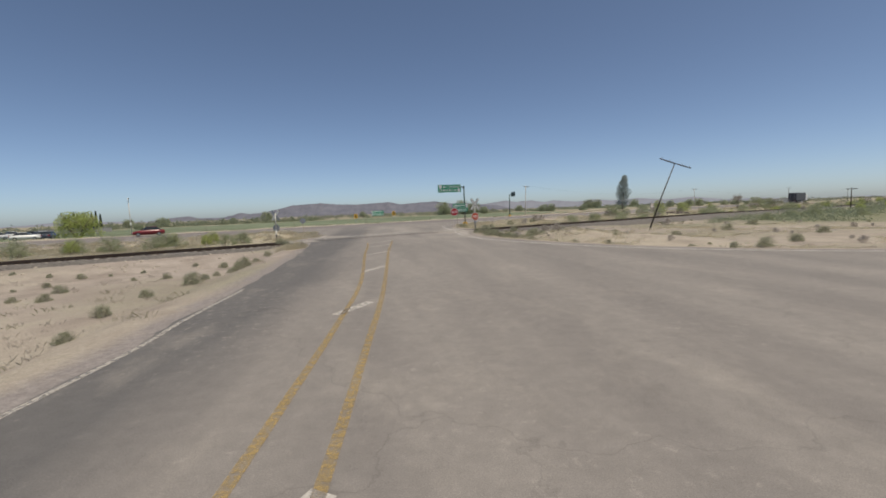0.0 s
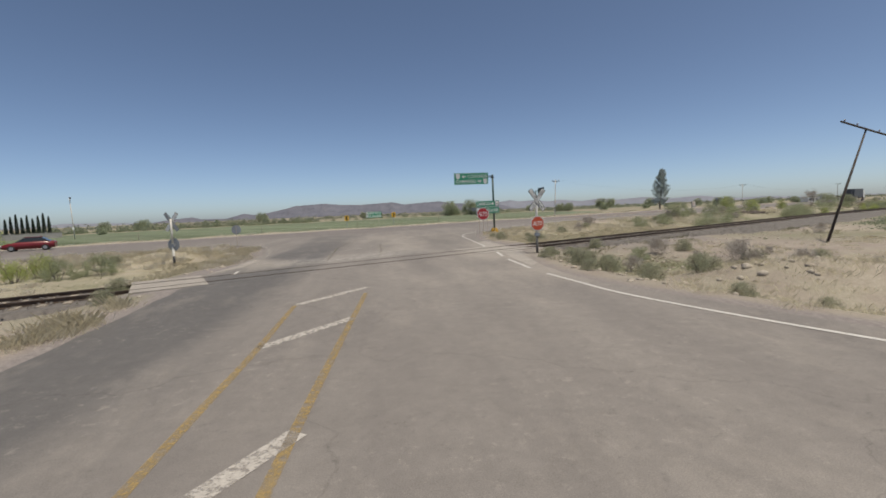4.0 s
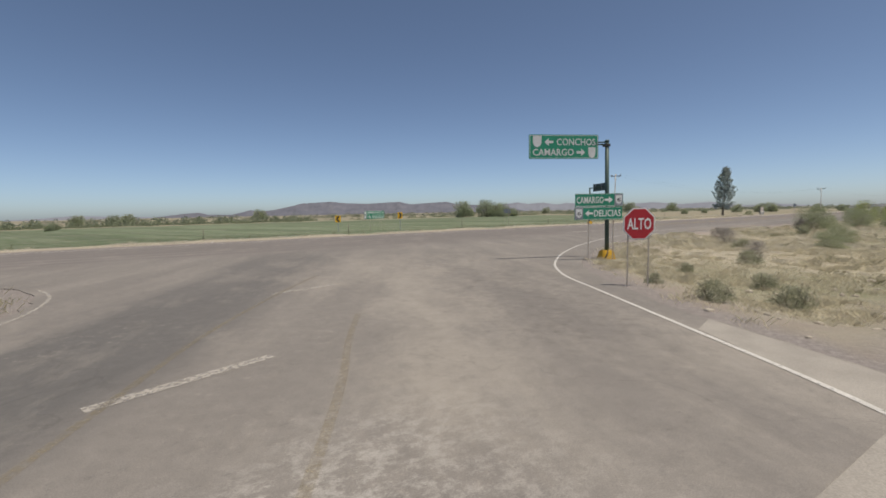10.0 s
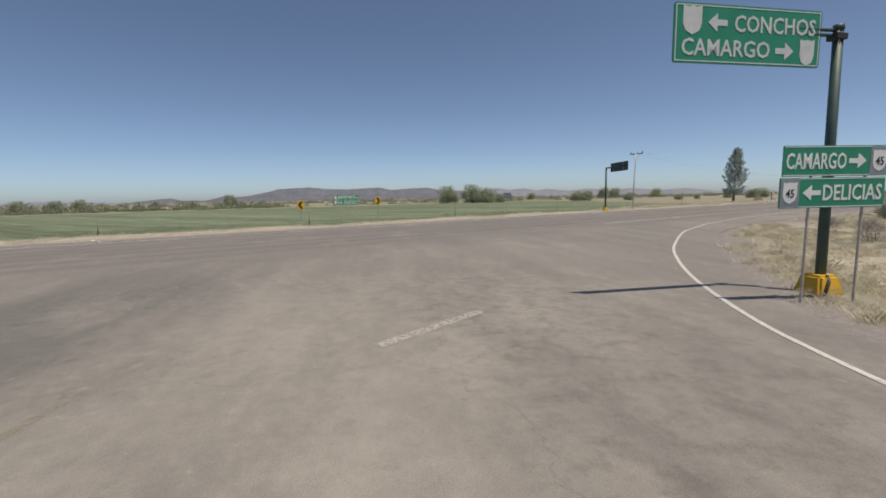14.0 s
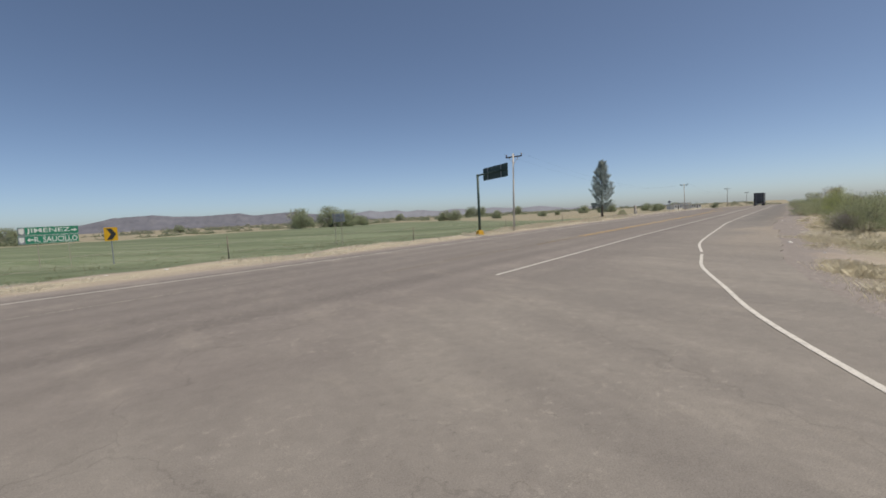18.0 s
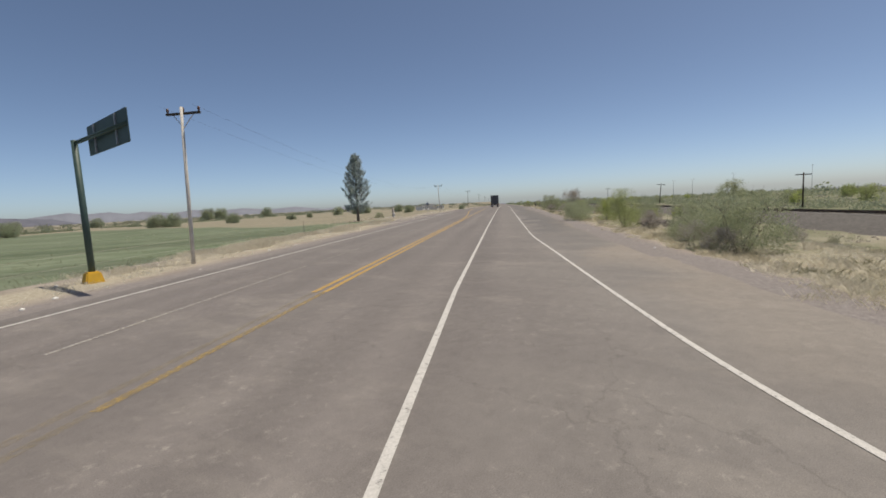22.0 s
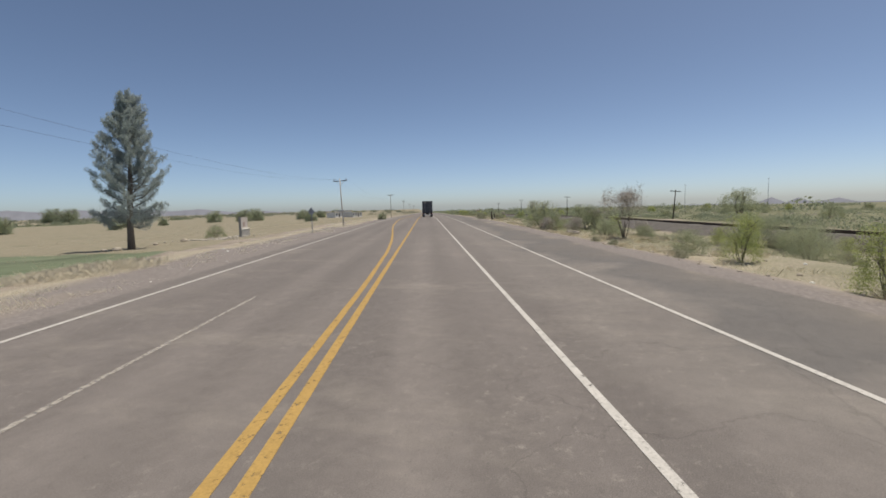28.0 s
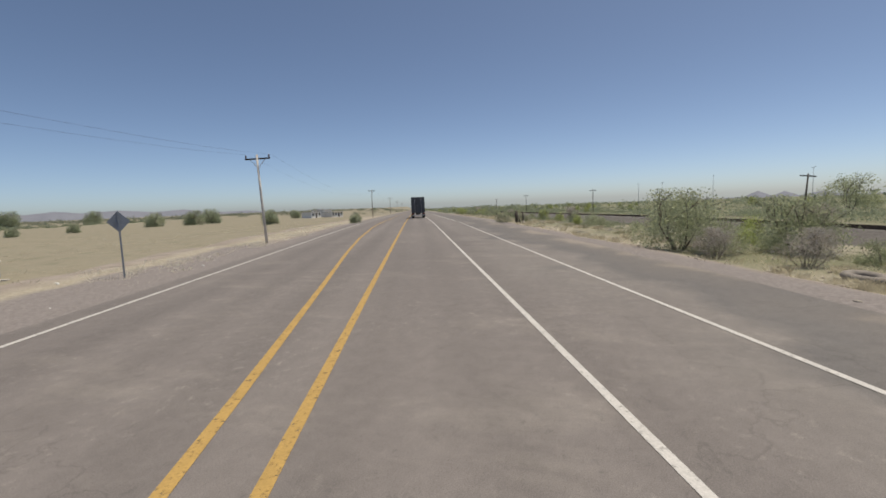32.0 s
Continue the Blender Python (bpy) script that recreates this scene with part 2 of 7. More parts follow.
    wander.inputs[1].default_value = 2.4
    l.new(tex(0.4, 5.0, geo.outputs["Position"]), wander.inputs[0])
    l.new(drag.outputs["Value"], wander.inputs[2])
    side = n.new("ShaderNodeMath")
    side.operation = "SUBTRACT"
    side.inputs[1].default_value = 6.98
    l.new(wander.outputs[0], side.inputs[0])
    near_line = n.new("ShaderNodeMath")
    near_line.operation = "ABSOLUTE"
    l.new(side.outputs[0], near_line.inputs[0])
    line_fac = times(span(near_line.outputs[0], 0.1, 1.9, 0.30, 0.0), times(span(dot.outputs["Value"], 39.0, 42.0), span(dot.outputs["Value"], 54.0, 58.5, 1.0, 0.0)))
    both = n.new("ShaderNodeMath")
    both.operation = "MAXIMUM"
    l.new(mouth, both.inputs[0])
    l.new(line_fac, both.inputs[1])
    mouth = both.outputs[0]
    for at_place, r0, r1, most in (((1.6, 42.8, 0), 1.0, 5.0, 0.36), ((-11.6, 41.5, 0), 0.8, 4.0, 0.36), ((1.6, 36.5, 0), 0.8, 4.5, 0.24), ((1.2, 49.0, 0), 0.8, 4.0, 0.22)):
        o2 = n.new("ShaderNodeVectorMath")
        o2.operation = "DISTANCE"
        o2.inputs[1].default_value = at_place
        l.new(geo.outputs["Position"], o2.inputs[0])
        mx2 = n.new("ShaderNodeMath")
        mx2.operation = "MAXIMUM"
        l.new(mouth, mx2.inputs[0])
        l.new(span(o2.outputs["Value"], r0, r1, most, 0.0), mx2.inputs[1])
        mouth = mx2.outputs[0]
    dust_in = n.new("ShaderNodeMath")
    l.new(tex(0.55, 10.0, along(radians(105), 2.2), 0.72), dust_in.inputs[0])
    l.new(mouth, dust_in.inputs[1])
    base = blend(span(dust_in.outputs[0], 0.52, 0.84, 0.0, 0.62), base, (0.31, 0.279, 0.249))
    base = blend(span(tex(0.6, 10.0, along(radians(70), 2.4), 0.74), 0.57, 0.68, 0.0, 0.26), base, (0.112, 0.102, 0.096))
    # pale crumbs where the surface has broken up
    base = blend(times(span(tex(5.0, 9.0, geo.outputs["Position"], 0.8), 0.55, 0.64, 0.0, 0.62), span(tex(0.30, 5.0, geo.outputs["Position"]), 0.42, 0.58, 0.12, 1.0)), base, (0.29, 0.264, 0.242))
    base = blend(times(span(tex(7.0, 9.0, along(radians(20), 1.5), 0.8), 0.56, 0.66, 0.0, 0.6), span(tex(0.24, 5.0, along(radians(40), 1.4)), 0.45, 0.60, 0.1, 1.0)), base, (0.105, 0.098, 0.094))
    # tarred strip between the edge line and the gravel
    tar = times(times(span(rag.outputs[0], 64.2, 65.4), span(rag.outputs[0], 67.6, 68.6, 1.0, 0.0)), span(dots.outputs["Value"], 76.0, 96.0, 0.0, 0.62))
    base = blend(tar, base, (0.098, 0.094, 0.096))
    # rough, broken surface beside the grit line
    rough_zone = times(span(side.outputs[0], 0.3, 1.6), span(side.outputs[0], 4.0, 6.0, 1.0, 0.0))
    rough_zone = times(rough_zone, times(span(dot.outputs["Value"], 40.0, 43.0), span(dot.outputs["Value"], 56.0, 60.0, 1.0, 0.0)))
    base = blend(times(rough_zone, span(tex(2.6, 8.0, geo.outputs["Position"], 0.75), 0.48, 0.62, 0.0, 0.45)), base, (0.105, 0.095, 0.088))
    # pale broken patching on the far side of the track
    patch = times(times(span(dot.outputs["Value"], 38.5, 39.0), span(rag.outputs[0], 45.5, 47.5, 1.0, 0.0)), times(span(dots.outputs["Value"], 13.5, 16.5), span(dots.outputs["Value"], 21.0, 24.0, 1.0, 0.0)))
    base = blend(times(patch, span(tex(4.5, 9.0, along(radians(34), 1.3), 0.82), 0.47, 0.58, 0.0, 0.85)), base, (0.36, 0.338, 0.318))
    grain = tex(70.0, 3.0, geo.outputs["Position"], 0.7)
    vor = n.new("ShaderNodeTexVoronoi")
    vor.feature = "DISTANCE_TO_EDGE"
    vor.inputs["Scale"].default_value = 0.14
    wob = n.new("ShaderNodeTexNoise")
    wob.inputs["Scale"].default_value, wob.inputs["Detail"].default_value = 0.9, 7.0
    l.new(geo.outputs["Position"], wob.inputs["Vector"])
    av = n.new("ShaderNodeVectorMath")
    av.operation = "MULTIPLY_ADD"
    av.inputs[1].default_value = (2.2, 2.2, 0)
    l.new(wob.outputs["Color"], av.inputs[0])
    l.new(geo.outputs["Position"], av.inputs[2])
    l.new(av.outputs["Vector"], vor.inputs["Vector"])
    # wheel paths along the highway lanes
    ang = n.new("ShaderNodeMath")
    ang.operation = "MULTIPLY_ADD"
    ang.inputs[1].default_value, ang.inputs[2].default_value = 3.49, -67.15 * 3.49
    l.new(dot.outputs["Value"], ang.inputs[0])
    sine = n.new("ShaderNodeMath")
    sine.operation = "SINE"
    l.new(ang.outputs[0], sine.inputs[0])
    paths = blend(span(dot.outputs["Value"], 64.5, 67.0), (1.0, 1.0, 1.0), span(sine.outputs[0], -1.0, 1.0, 0.94, 1.06))
    crack = span(vor.outputs["Distance"], 0.0, 0.0035, 0.84, 1.0)
    sc = n.new("ShaderNodeVectorMath")
    sc.operation = "SCALE"
    l.new(base, sc.inputs[0])
    l.new(times(times(times(crack, paths), span(grain, 0.25, 0.75, 0.74, 1.26)), span(tex(3.2, 10.0, geo.outputs["Position"], 0.78), 0.3, 0.7, 0.87, 1.13)), sc.inputs["Scale"])
    l.new(sc.outputs["Vector"], b.inputs["Base Color"])
    bp = n.new("ShaderNodeBump")
    bp.inputs["Strength"].default_value, bp.inputs["Distance"].default_value = 0.4, 0.012
    l.new(grain, bp.inputs["Height"])
    l.new(bp.outputs["Normal"], b.inputs["Normal"])
    return m


def worn_paint(name, colour, wear=0.52, thin=0.0):
    """Road paint with worn-through spots."""
    m = mat(name, colour, tuple(v * 0.85 for v in colour), 3.0, 0.7, fine=0.12, bscale=40)
    n, l = m.node_tree.nodes, m.node_tree.links
    geo = n.new("ShaderNodeNewGeometry")
    t = n.new("ShaderNodeTexNoise")
    t.inputs["Scale"].default_value, t.inputs["Detail"].default_value = 11.0, 9.0
    t.inputs["Roughness"].default_value = 0.7
    l.new(geo.outputs["Position"], t.inputs["Vector"])
    mp = n.new("ShaderNodeMapRange")
    mp.inputs["From Min"].default_value, mp.inputs["From Max"].default_value = wear, wear + 0.2
    l.new(t.outputs["Fac"], mp.inputs["Value"])
    tr = n.new("ShaderNodeBsdfTransparent")
    mix = n.new("ShaderNodeMixShader")
    mp.inputs["To Min"].default_value = thin
    l.new(mp.outputs["Result"], mix.inputs["Fac"])
    l.new(n["Principled BSDF"].outputs[0], mix.inputs[1])
    l.new(tr.outputs[0], mix.inputs[2])
    l.new(mix.outputs[0], n["Material Output"].inputs["Surface"])
    return m


HW_ANGLE = radians(33.8)
UX, UY = math.cos(HW_ANGLE), math.sin(HW_ANGLE)
M_GROUND = ground_material()
M_ASPH = asphalt_material()
M_HATCH = worn_paint("scuffed_hatch_paint", (0.54, 0.50, 0.46), 0.46, 0.25)
M_WHITE_LINE = worn_paint("white_road_paint", (0.58, 0.555, 0.53), 0.55, 0.12)
M_FADED_LINE = worn_paint("faded_white_road_paint", (0.50, 0.46, 0.42), 0.46, 0.35)
M_YELLOW_LINE = worn_paint("yellow_road_paint", (0.50, 0.315, 0.095), 0.54, 0.16)
M_GHOST_YELLOW = worn_paint("worn_away_yellow_road_paint", (0.33, 0.255, 0.13), 0.42, 0.76)
M_FADED_YELLOW = worn_paint("faded_yellow_road_paint", (0.40, 0.275, 0.10), 0.44, 0.42)
M_CONCRETE = mat("concrete", (0.315, 0.288, 0.262), (0.25, 0.228, 0.207), 1.5, 0.9, 0.4, 50, fine=0.15)
M_BALLAST = mat("dark_ballast", (0.096, 0.087, 0.082), (0.15, 0.136, 0.126), 5.0, 0.95, 0.7, 30, fine=0.28)
M_BALLAST_STONE = mat("ballast_stone", (0.155, 0.14, 0.13), (0.10, 0.09, 0.083), 9.0, 0.95, 0.6, 30)
M_RAIL = mat("rusty_rail_steel", (0.10, 0.068, 0.05), (0.06, 0.045, 0.038), 6.0, 0.65, 0.2, 50, 0.5)
M_SLEEPER = mat("weathered_sleeper", (0.34, 0.30, 0.25), (0.20, 0.17, 0.145), 3.0, 0.95, 0.5, 40, fine=0.2)
M_GREEN_SIGN = mat("green_sign_sheeting", (0.012, 0.215, 0.125), (0.02, 0.25, 0.15), 2.0, 0.45)
M_WHITE_SIGN = mat("white_sign_sheeting", (0.80, 0.80, 0.78), (0.70, 0.71, 0.70), 5.0, 0.5)
M_GREY_SHIELD = mat("weathered_grey_shield", (0.62, 0.63, 0.63), (0.52, 0.53, 0.54), 6.0, 0.6)
M_RED_SIGN = mat("red_sign_sheeting", (0.43, 0.018, 0.028), (0.36, 0.016, 0.025), 3.0, 0.5)
M_ORANGE_SIGN = mat("faded_orange_red_sheeting", (0.47, 0.075, 0.03), (0.40, 0.055, 0.025), 3.0, 0.55)
M_SIGN_BACK = mat("galvanised_sign_back", (0.30, 0.325, 0.36), (0.24, 0.26, 0.29), 4.0, 0.55, metal=0.3)
M_DARK_BACK = mat("dark_green_sign_back", (0.028, 0.06, 0.055), (0.02, 0.045, 0.045), 3.0, 0.6)
M_POST_GREEN = mat("dark_green_painted_post", (0.028, 0.062, 0.055), (0.05, 0.085, 0.075), 5.0, 0.55, fine=0.2)
M_POST_GREY = mat("dark_grey_painted_post", (0.075, 0.073, 0.07), (0.12, 0.112, 0.104), 7.0, 0.65, fine=0.2)
M_THIN_POST = mat("rusty_galvanised_post", (0.52, 0.47, 0.42), (0.38, 0.32, 0.27), 8.0, 0.7, metal=0.2)
M_WHITE_POST = mat("white_painted_post", (0.62, 0.61, 0.58), (0.50, 0.48, 0.45), 6.0, 0.6)
M_BLACK = mat("black_paint", (0.018, 0.018, 0.02), (0.03, 0.03, 0.032), 6.0, 0.6)
M_YELLOW = mat("yellow_painted_concrete", (0.62, 0.36, 0.03), (0.48, 0.28, 0.03), 4.0, 0.8, 0.3, 30)
M_AMBER = mat("amber_sign_sheeting", (0.68, 0.38, 0.012), (0.60, 0.33, 0.012), 3.0, 0.5)
M_POLE_PALE = mat("sun_bleached_pole", (0.64, 0.60, 0.55), (0.48, 0.445, 0.405), 4.0, 0.9, 0.4, 35, fine=0.15)
M_POLE_WOOD = mat("weathered_pole_wood", (0.25, 0.215, 0.18), (0.15, 0.125, 0.105), 5.0, 0.9, 0.5, 35, fine=0.2)
M_POLE_DARK = mat("dark_creosoted_wood", (0.075, 0.058, 0.046), (0.04, 0.033, 0.03), 5.0, 0.9, 0.5, 35)
M_CABLE = mat("black_cable", (0.03, 0.03, 0.033), None, 3.0, 0.6)
M_PORCELAIN = mat("brown_porcelain", (0.12, 0.06, 0.04), None, 3.0, 0.3)
M_BARK = mat("grey_brown_bark", (0.20, 0.165, 0.135), (0.12, 0.098, 0.08), 9.0, 0.95, 0.8, 30, fine=0.2)
M_MESQUITE = leafy("mesquite_leaf", (0.262, 0.287, 0.153), (0.468, 0.478, 0.297), 0.6)
# leaf colour of the far trees, lightened to carry the distance haze
M_FIELD_TREE = leafy("haze_paled_field_tree_leaf", (0.27, 0.30, 0.178), (0.45, 0.475, 0.30), 0.6)
M_PALE_STRAW = leafy("pale_straw_blade", (0.66, 0.60, 0.46), (0.86, 0.80, 0.65), 0.6)
M_BRIGHT = leafy("bright_yellow_green_leaf", (0.30, 0.345, 0.10), (0.52, 0.55, 0.20), 0.6)
M_OLIVE = leafy("dull_olive_leaf", (0.266, 0.268, 0.163), (0.456, 0.443, 0.292), 0.58)
M_NEEDLE = leafy("blue_grey_needle", (0.29, 0.33, 0.285), (0.56, 0.60, 0.53), 0.55)
M_DRY = leafy("dry_straw_blade", (0.50, 0.45, 0.31), (0.78, 0.71, 0.54), 0.55)
M_TWIG = leafy("grey_dry_twig", (0.33, 0.29, 0.23), (0.53, 0.475, 0.395), 0.45)
M_GREENBLADE = leafy("dusty_green_blade", (0.22, 0.215, 0.12), (0.40, 0.375, 0.235), 0.5)
M_FARWOOD = leafy("far_woodland_leaf", (0.185, 0.20, 0.13), (0.285, 0.295, 0.20), 0.5)
M_THICKET = leafy("dusty_thicket_leaf", (0.222, 0.246, 0.146), (0.345, 0.367, 0.234), 0.55)
M_STONE = mat("pale_field_stone", (0.42, 0.37, 0.31), (0.30, 0.26, 0.22), 5.0, 0.95, 0.5, 30)
M_LITTER = mat("pale_litter", (0.72, 0.70, 0.67), (0.55, 0.54, 0.52), 9.0, 0.6)


# ---- building helpers ----
def hw(s, v, z=0.0):
    """Place from metres along and across the highway."""
    return (s * UX - v * UY, s * UY + v * UX, z)


def sv(x, y):
    return x * UX + y * UY, -x * UY + y * UX


def fall(x, y):
    """The plain sinks gently away from the crossing."""
    return -0.011 * max(0.0, math.hypot(x - 30, y - 80) - 115)


def part(name, bm, material, parent=None, label=""):
    me = bpy.data.meshes.new(name)
    bm.to_mesh(me)
    bm.free()
    me.materials.append(material)
    ob = new(name, me)
    ob.parent = parent
    if label:
        ob["label"] = label
    return ob


def raw(name, verts, faces, material, parent=None):
    me = bpy.data.meshes.new(name)
    me.from_pydata(verts, [], faces)
    me.materials.append(material)
    ob = new(name, me)
    ob.parent = parent
    return ob


def thing(name, m, label, category, group="", kind=""):
    ob = new(name)
    ob.empty_display_size = 0.3
    ob.matrix_basis = m
    return tagged(ob, label, category, group, kind)


def add_box(bm, x0, x1, y0, y1, z0, z1, m=None, bevel=0.0):
    r = bmesh.ops.create_cube(bm, size=1.0)
    vs = r["verts"]
    t = Matrix.Translation(((x0 + x1) / 2, (y0 + y1) / 2, (z0 + z1) / 2)) @ Matrix.Diagonal((x1 - x0, y1 - y0, z1 - z0, 1))
    bmesh.ops.transform(bm, matrix=(m @ t) if m else t, verts=vs)
    if bevel:
        es = list({e for v in vs for e in v.link_edges})
        bmesh.ops.bevel(bm, geom=es, offset=bevel, segments=2, affect="EDGES")
    return bm


def box(x0, x1, y0, y1, z0, z1, bevel=0.0, m=None):
    return add_box(bmesh.new(), x0, x1, y0, y1, z0, z1, m, bevel)


def add_tube(bm, pts, radii, sides=8, cap=True):
    """A tube along points with a radius at each."""
    rings = []
    pts = [Vector(p) for p in pts]
    for i, p in enumerate(pts):
        d = (pts[min(i + 1, len(pts) - 1)] - pts[max(i - 1, 0)]).normalized()
        a = d.orthogonal().normalized()
        if abs(d.z) > 0.7:
            a = (Vector((1, 0, 0)) - d * d.x).normalized()
        b = d.cross(a)
        rings.append([bm.verts.new(p + (a * math.cos(k * math.tau / sides) + b * math.sin(k * math.tau / sides)) * radii[i]) for k in range(sides)])
    for r0, r1 in zip(rings, rings[1:]):
        for k in range(sides):
            f = bm.faces.new((r0[k], r0[(k + 1) % sides], r1[(k + 1) % sides], r1[k]))
            f.smooth = sides > 4
    if cap:
        bm.faces.new(rings[0][::-1])
        bm.faces.new(rings[-1])
    return bm


def tube(pts, radii, sides=8):
    if not isinstance(radii, (list, tuple)):
        radii = [radii] * len(pts)
    return add_tube(bmesh.new(), pts, radii, sides)


def plate(outline, y0, y1):
    """A flat plate standing in x and z, from depth y0 to y1."""
    bm = bmesh.new()
    a = [bm.verts.new((x, y0, z)) for x, z in outline]
    b = [bm.verts.new((x, y1, z)) for x, z in outline]
    bm.faces.new(a)
    bm.faces.new(b[::-1])
    for i in range(len(a)):
        j = (i + 1) % len(a)
        bm.faces.new((a[i], b[i], b[j], a[j]))
    bmesh.ops.recalc_face_normals(bm, faces=bm.faces)
    return bm


def octagon(r, cx=0.0, cz=0.0):
    return [(cx + r / math.cos(math.pi / 8) * math.cos(math.pi / 8 + k * math.pi / 4), cz + r / math.cos(math.pi / 8) * math.sin(math.pi / 8 + k * math.pi / 4)) for k in range(8)]


def rect(x0, x1, z0, z1, c=0.0):
    if not c:
        return [(x0, z0), (x1, z0), (x1, z1), (x0, z1)]
    out = []
    for cx, cz, a in ((x1 - c, z0 + c, -90), (x1 - c, z1 - c, 0), (x0 + c, z1 - c, 90), (x0 + c, z0 + c, 180)):
        out += [(cx + c * math.cos(radians(a + k * 30)), cz + c * math.sin(radians(a + k * 30))) for k in range(4)]
    return out


def shield(cx, cz, w, h):
    """A road shield: flat top, straight sides, pointed foot."""
    pts = [(-0.5, 0.5), (-0.5, -0.12), (-0.36, -0.36), (0, -0.5), (0.36, -0.36), (0.5, -0.12), (0.5, 0.5), (0.22, 0.46), (0, 0.5), (-0.22, 0.46)]
    return [(cx + x * w, cz + z * h) for x, z in pts]


def arrow(cx, cz, size, way):
    pts = [(-0.5, -0.13), (0.02, -0.13), (0.02, -0.4), (0.5, 0), (0.02, 0.4), (0.02, 0.13), (-0.5, 0.13)]
    return [(cx + x * size * way, cz + z * size) for x, z in pts]


def lettering(words, x0, x1, z0, z1, y, material, parent, turn=0.0, name="lettering"):
    """Letters fitted into a box on a sign face, standing 3 mm proud; turn in degrees about the box's middle."""
    cu = bpy.data.curves.new(name, "FONT")
    cu.body, cu.extrude, cu.resolution_u = words, 0.004, 2
    cu.offset = 0.012
    tmp = bpy.data.objects.new("tmp", cu)
    scene.collection.objects.link(tmp)
    me = bpy.data.meshes.new_from_object(tmp.evaluated_get(bpy.context.evaluated_depsgraph_get()))
    bpy.data.objects.remove(tmp)
    bpy.data.curves.remove(cu)
    co = np.zeros(len(me.vertices) * 3)
    me.vertices.foreach_get("co", co)
    co = co.reshape(-1, 3)
    lo, hi = co.min(0), co.max(0)
    fit = Matrix.Translation((x0, y, z0)) @ Matrix.Diagonal(((x1 - x0) / (hi[0] - lo[0]), 1, (z1 - z0) / (hi[1] - lo[1]), 1)) @ Matrix(((1, 0, 0, -lo[0]), (0, 0, -1, 0), (0, 1, 0, -lo[1]), (0, 0, 0, 1)))
    if turn:
        mid = Matrix.Translation(((x0 + x1) / 2, 0, (z0 + z1) / 2))
        fit = mid @ Matrix.Rotation(radians(-turn), 4, "Y") @ mid.inverted() @ fit
    me.transform(fit)
    me.name = name
    me.materials.clear()
    me.materials.append(material)
    ob = new(name, me)
    ob.parent = parent
    return ob


# ---- the lie of the land ----
LEFT_EDGE = [(-4.2, -14), (-4.7, -6), (-5.1, 0), (-5.5, 7), (-5.9, 9.5), (-6.35, 13.5), (-7.35, 20), (-8.75, 27.3), (-10.0, 33), (-11.5, 38.5), (-11.8, 42), (-12.4, 45.6), (-13.4, 48.6), (-14.3, 50.9), (-15.1, 52.8), (-16.5, 54.7), (-19.0, 56.4), (-22.6, 57.4)]
RIGHT_EDGE = [(29.5, 92.1), (26.5, 90.0), (22.0, 86.7), (18.2, 84.0), (15.2, 81.7), (12.4, 79.2), (9.3, 75.7), (5.7, 70.2), (3.4, 65.9), (2.1, 63.0), (1.2, 60), (0.95, 57), (1.05, 53), (1.6, 49.6), (2.2, 47), (2.5, 44.5), (2.4, 41), (2.25, 38.5), (2.4, 36.3), (2.95, 34), (3.9, 31.8), (6.2, 27.5), (9.4, 23), (14.3, 19), (24, 15), (62, 3)]
HW_NEAR = 60.5
NEAR_SIDE = [(60, -9), (24, 2), (13, 5.0), (8.5, 3.5), (6.2, -1), (5.2, -6), (4.9, -14)]
PAVED = LEFT_EDGE + [hw(13.2, 60.6)[:2], hw(75, 60.6)[:2]] + RIGHT_EDGE + NEAR_SIDE
RAIL_V = 36.95


def inside(px, py, poly):
    """Point-in-polygon for arrays."""
    res = np.zeros(px.shape, bool)
    for (x0, y0), (x1, y1) in zip(poly, poly[1:] + poly[:1]):
        if y0 == y1:
            continue
        c = ((y0 > py) != (y1 > py)) & (px < (x1 - x0) * (py - y0) / (y1 - y0) + x0)
        res ^= c
    return res


def away(px, py, poly):
    """Distance from arrays of points to a closed outline."""
    best = np.full(px.shape, 1e9)
    for (x0, y0), (x1, y1) in zip(poly, poly[1:] + poly[:1]):
        dx, dy = x1 - x0, y1 - y0
        t = np.clip(((px - x0) * dx + (py - y0) * dy) / (dx * dx + dy * dy), 0, 1)
        best = np.minimum(best, np.hypot(px - x0 - t * dx, py - y0 - t * dy))
    return best


def wave(x, y, k, seed):
    """Cheap smooth noise for arrays, about -1 to 1."""
    r = np.random.RandomState(seed)
    out = np.zeros_like(x)
    for i in range(6):
        a, f, ph = r.uniform(0, math.tau), k * r.uniform(0.6, 1.7), r.uniform(0, math.tau)
        out += np.sin((x * math.cos(a) + y * math.sin(a)) * f + ph)
    return out / 3.2


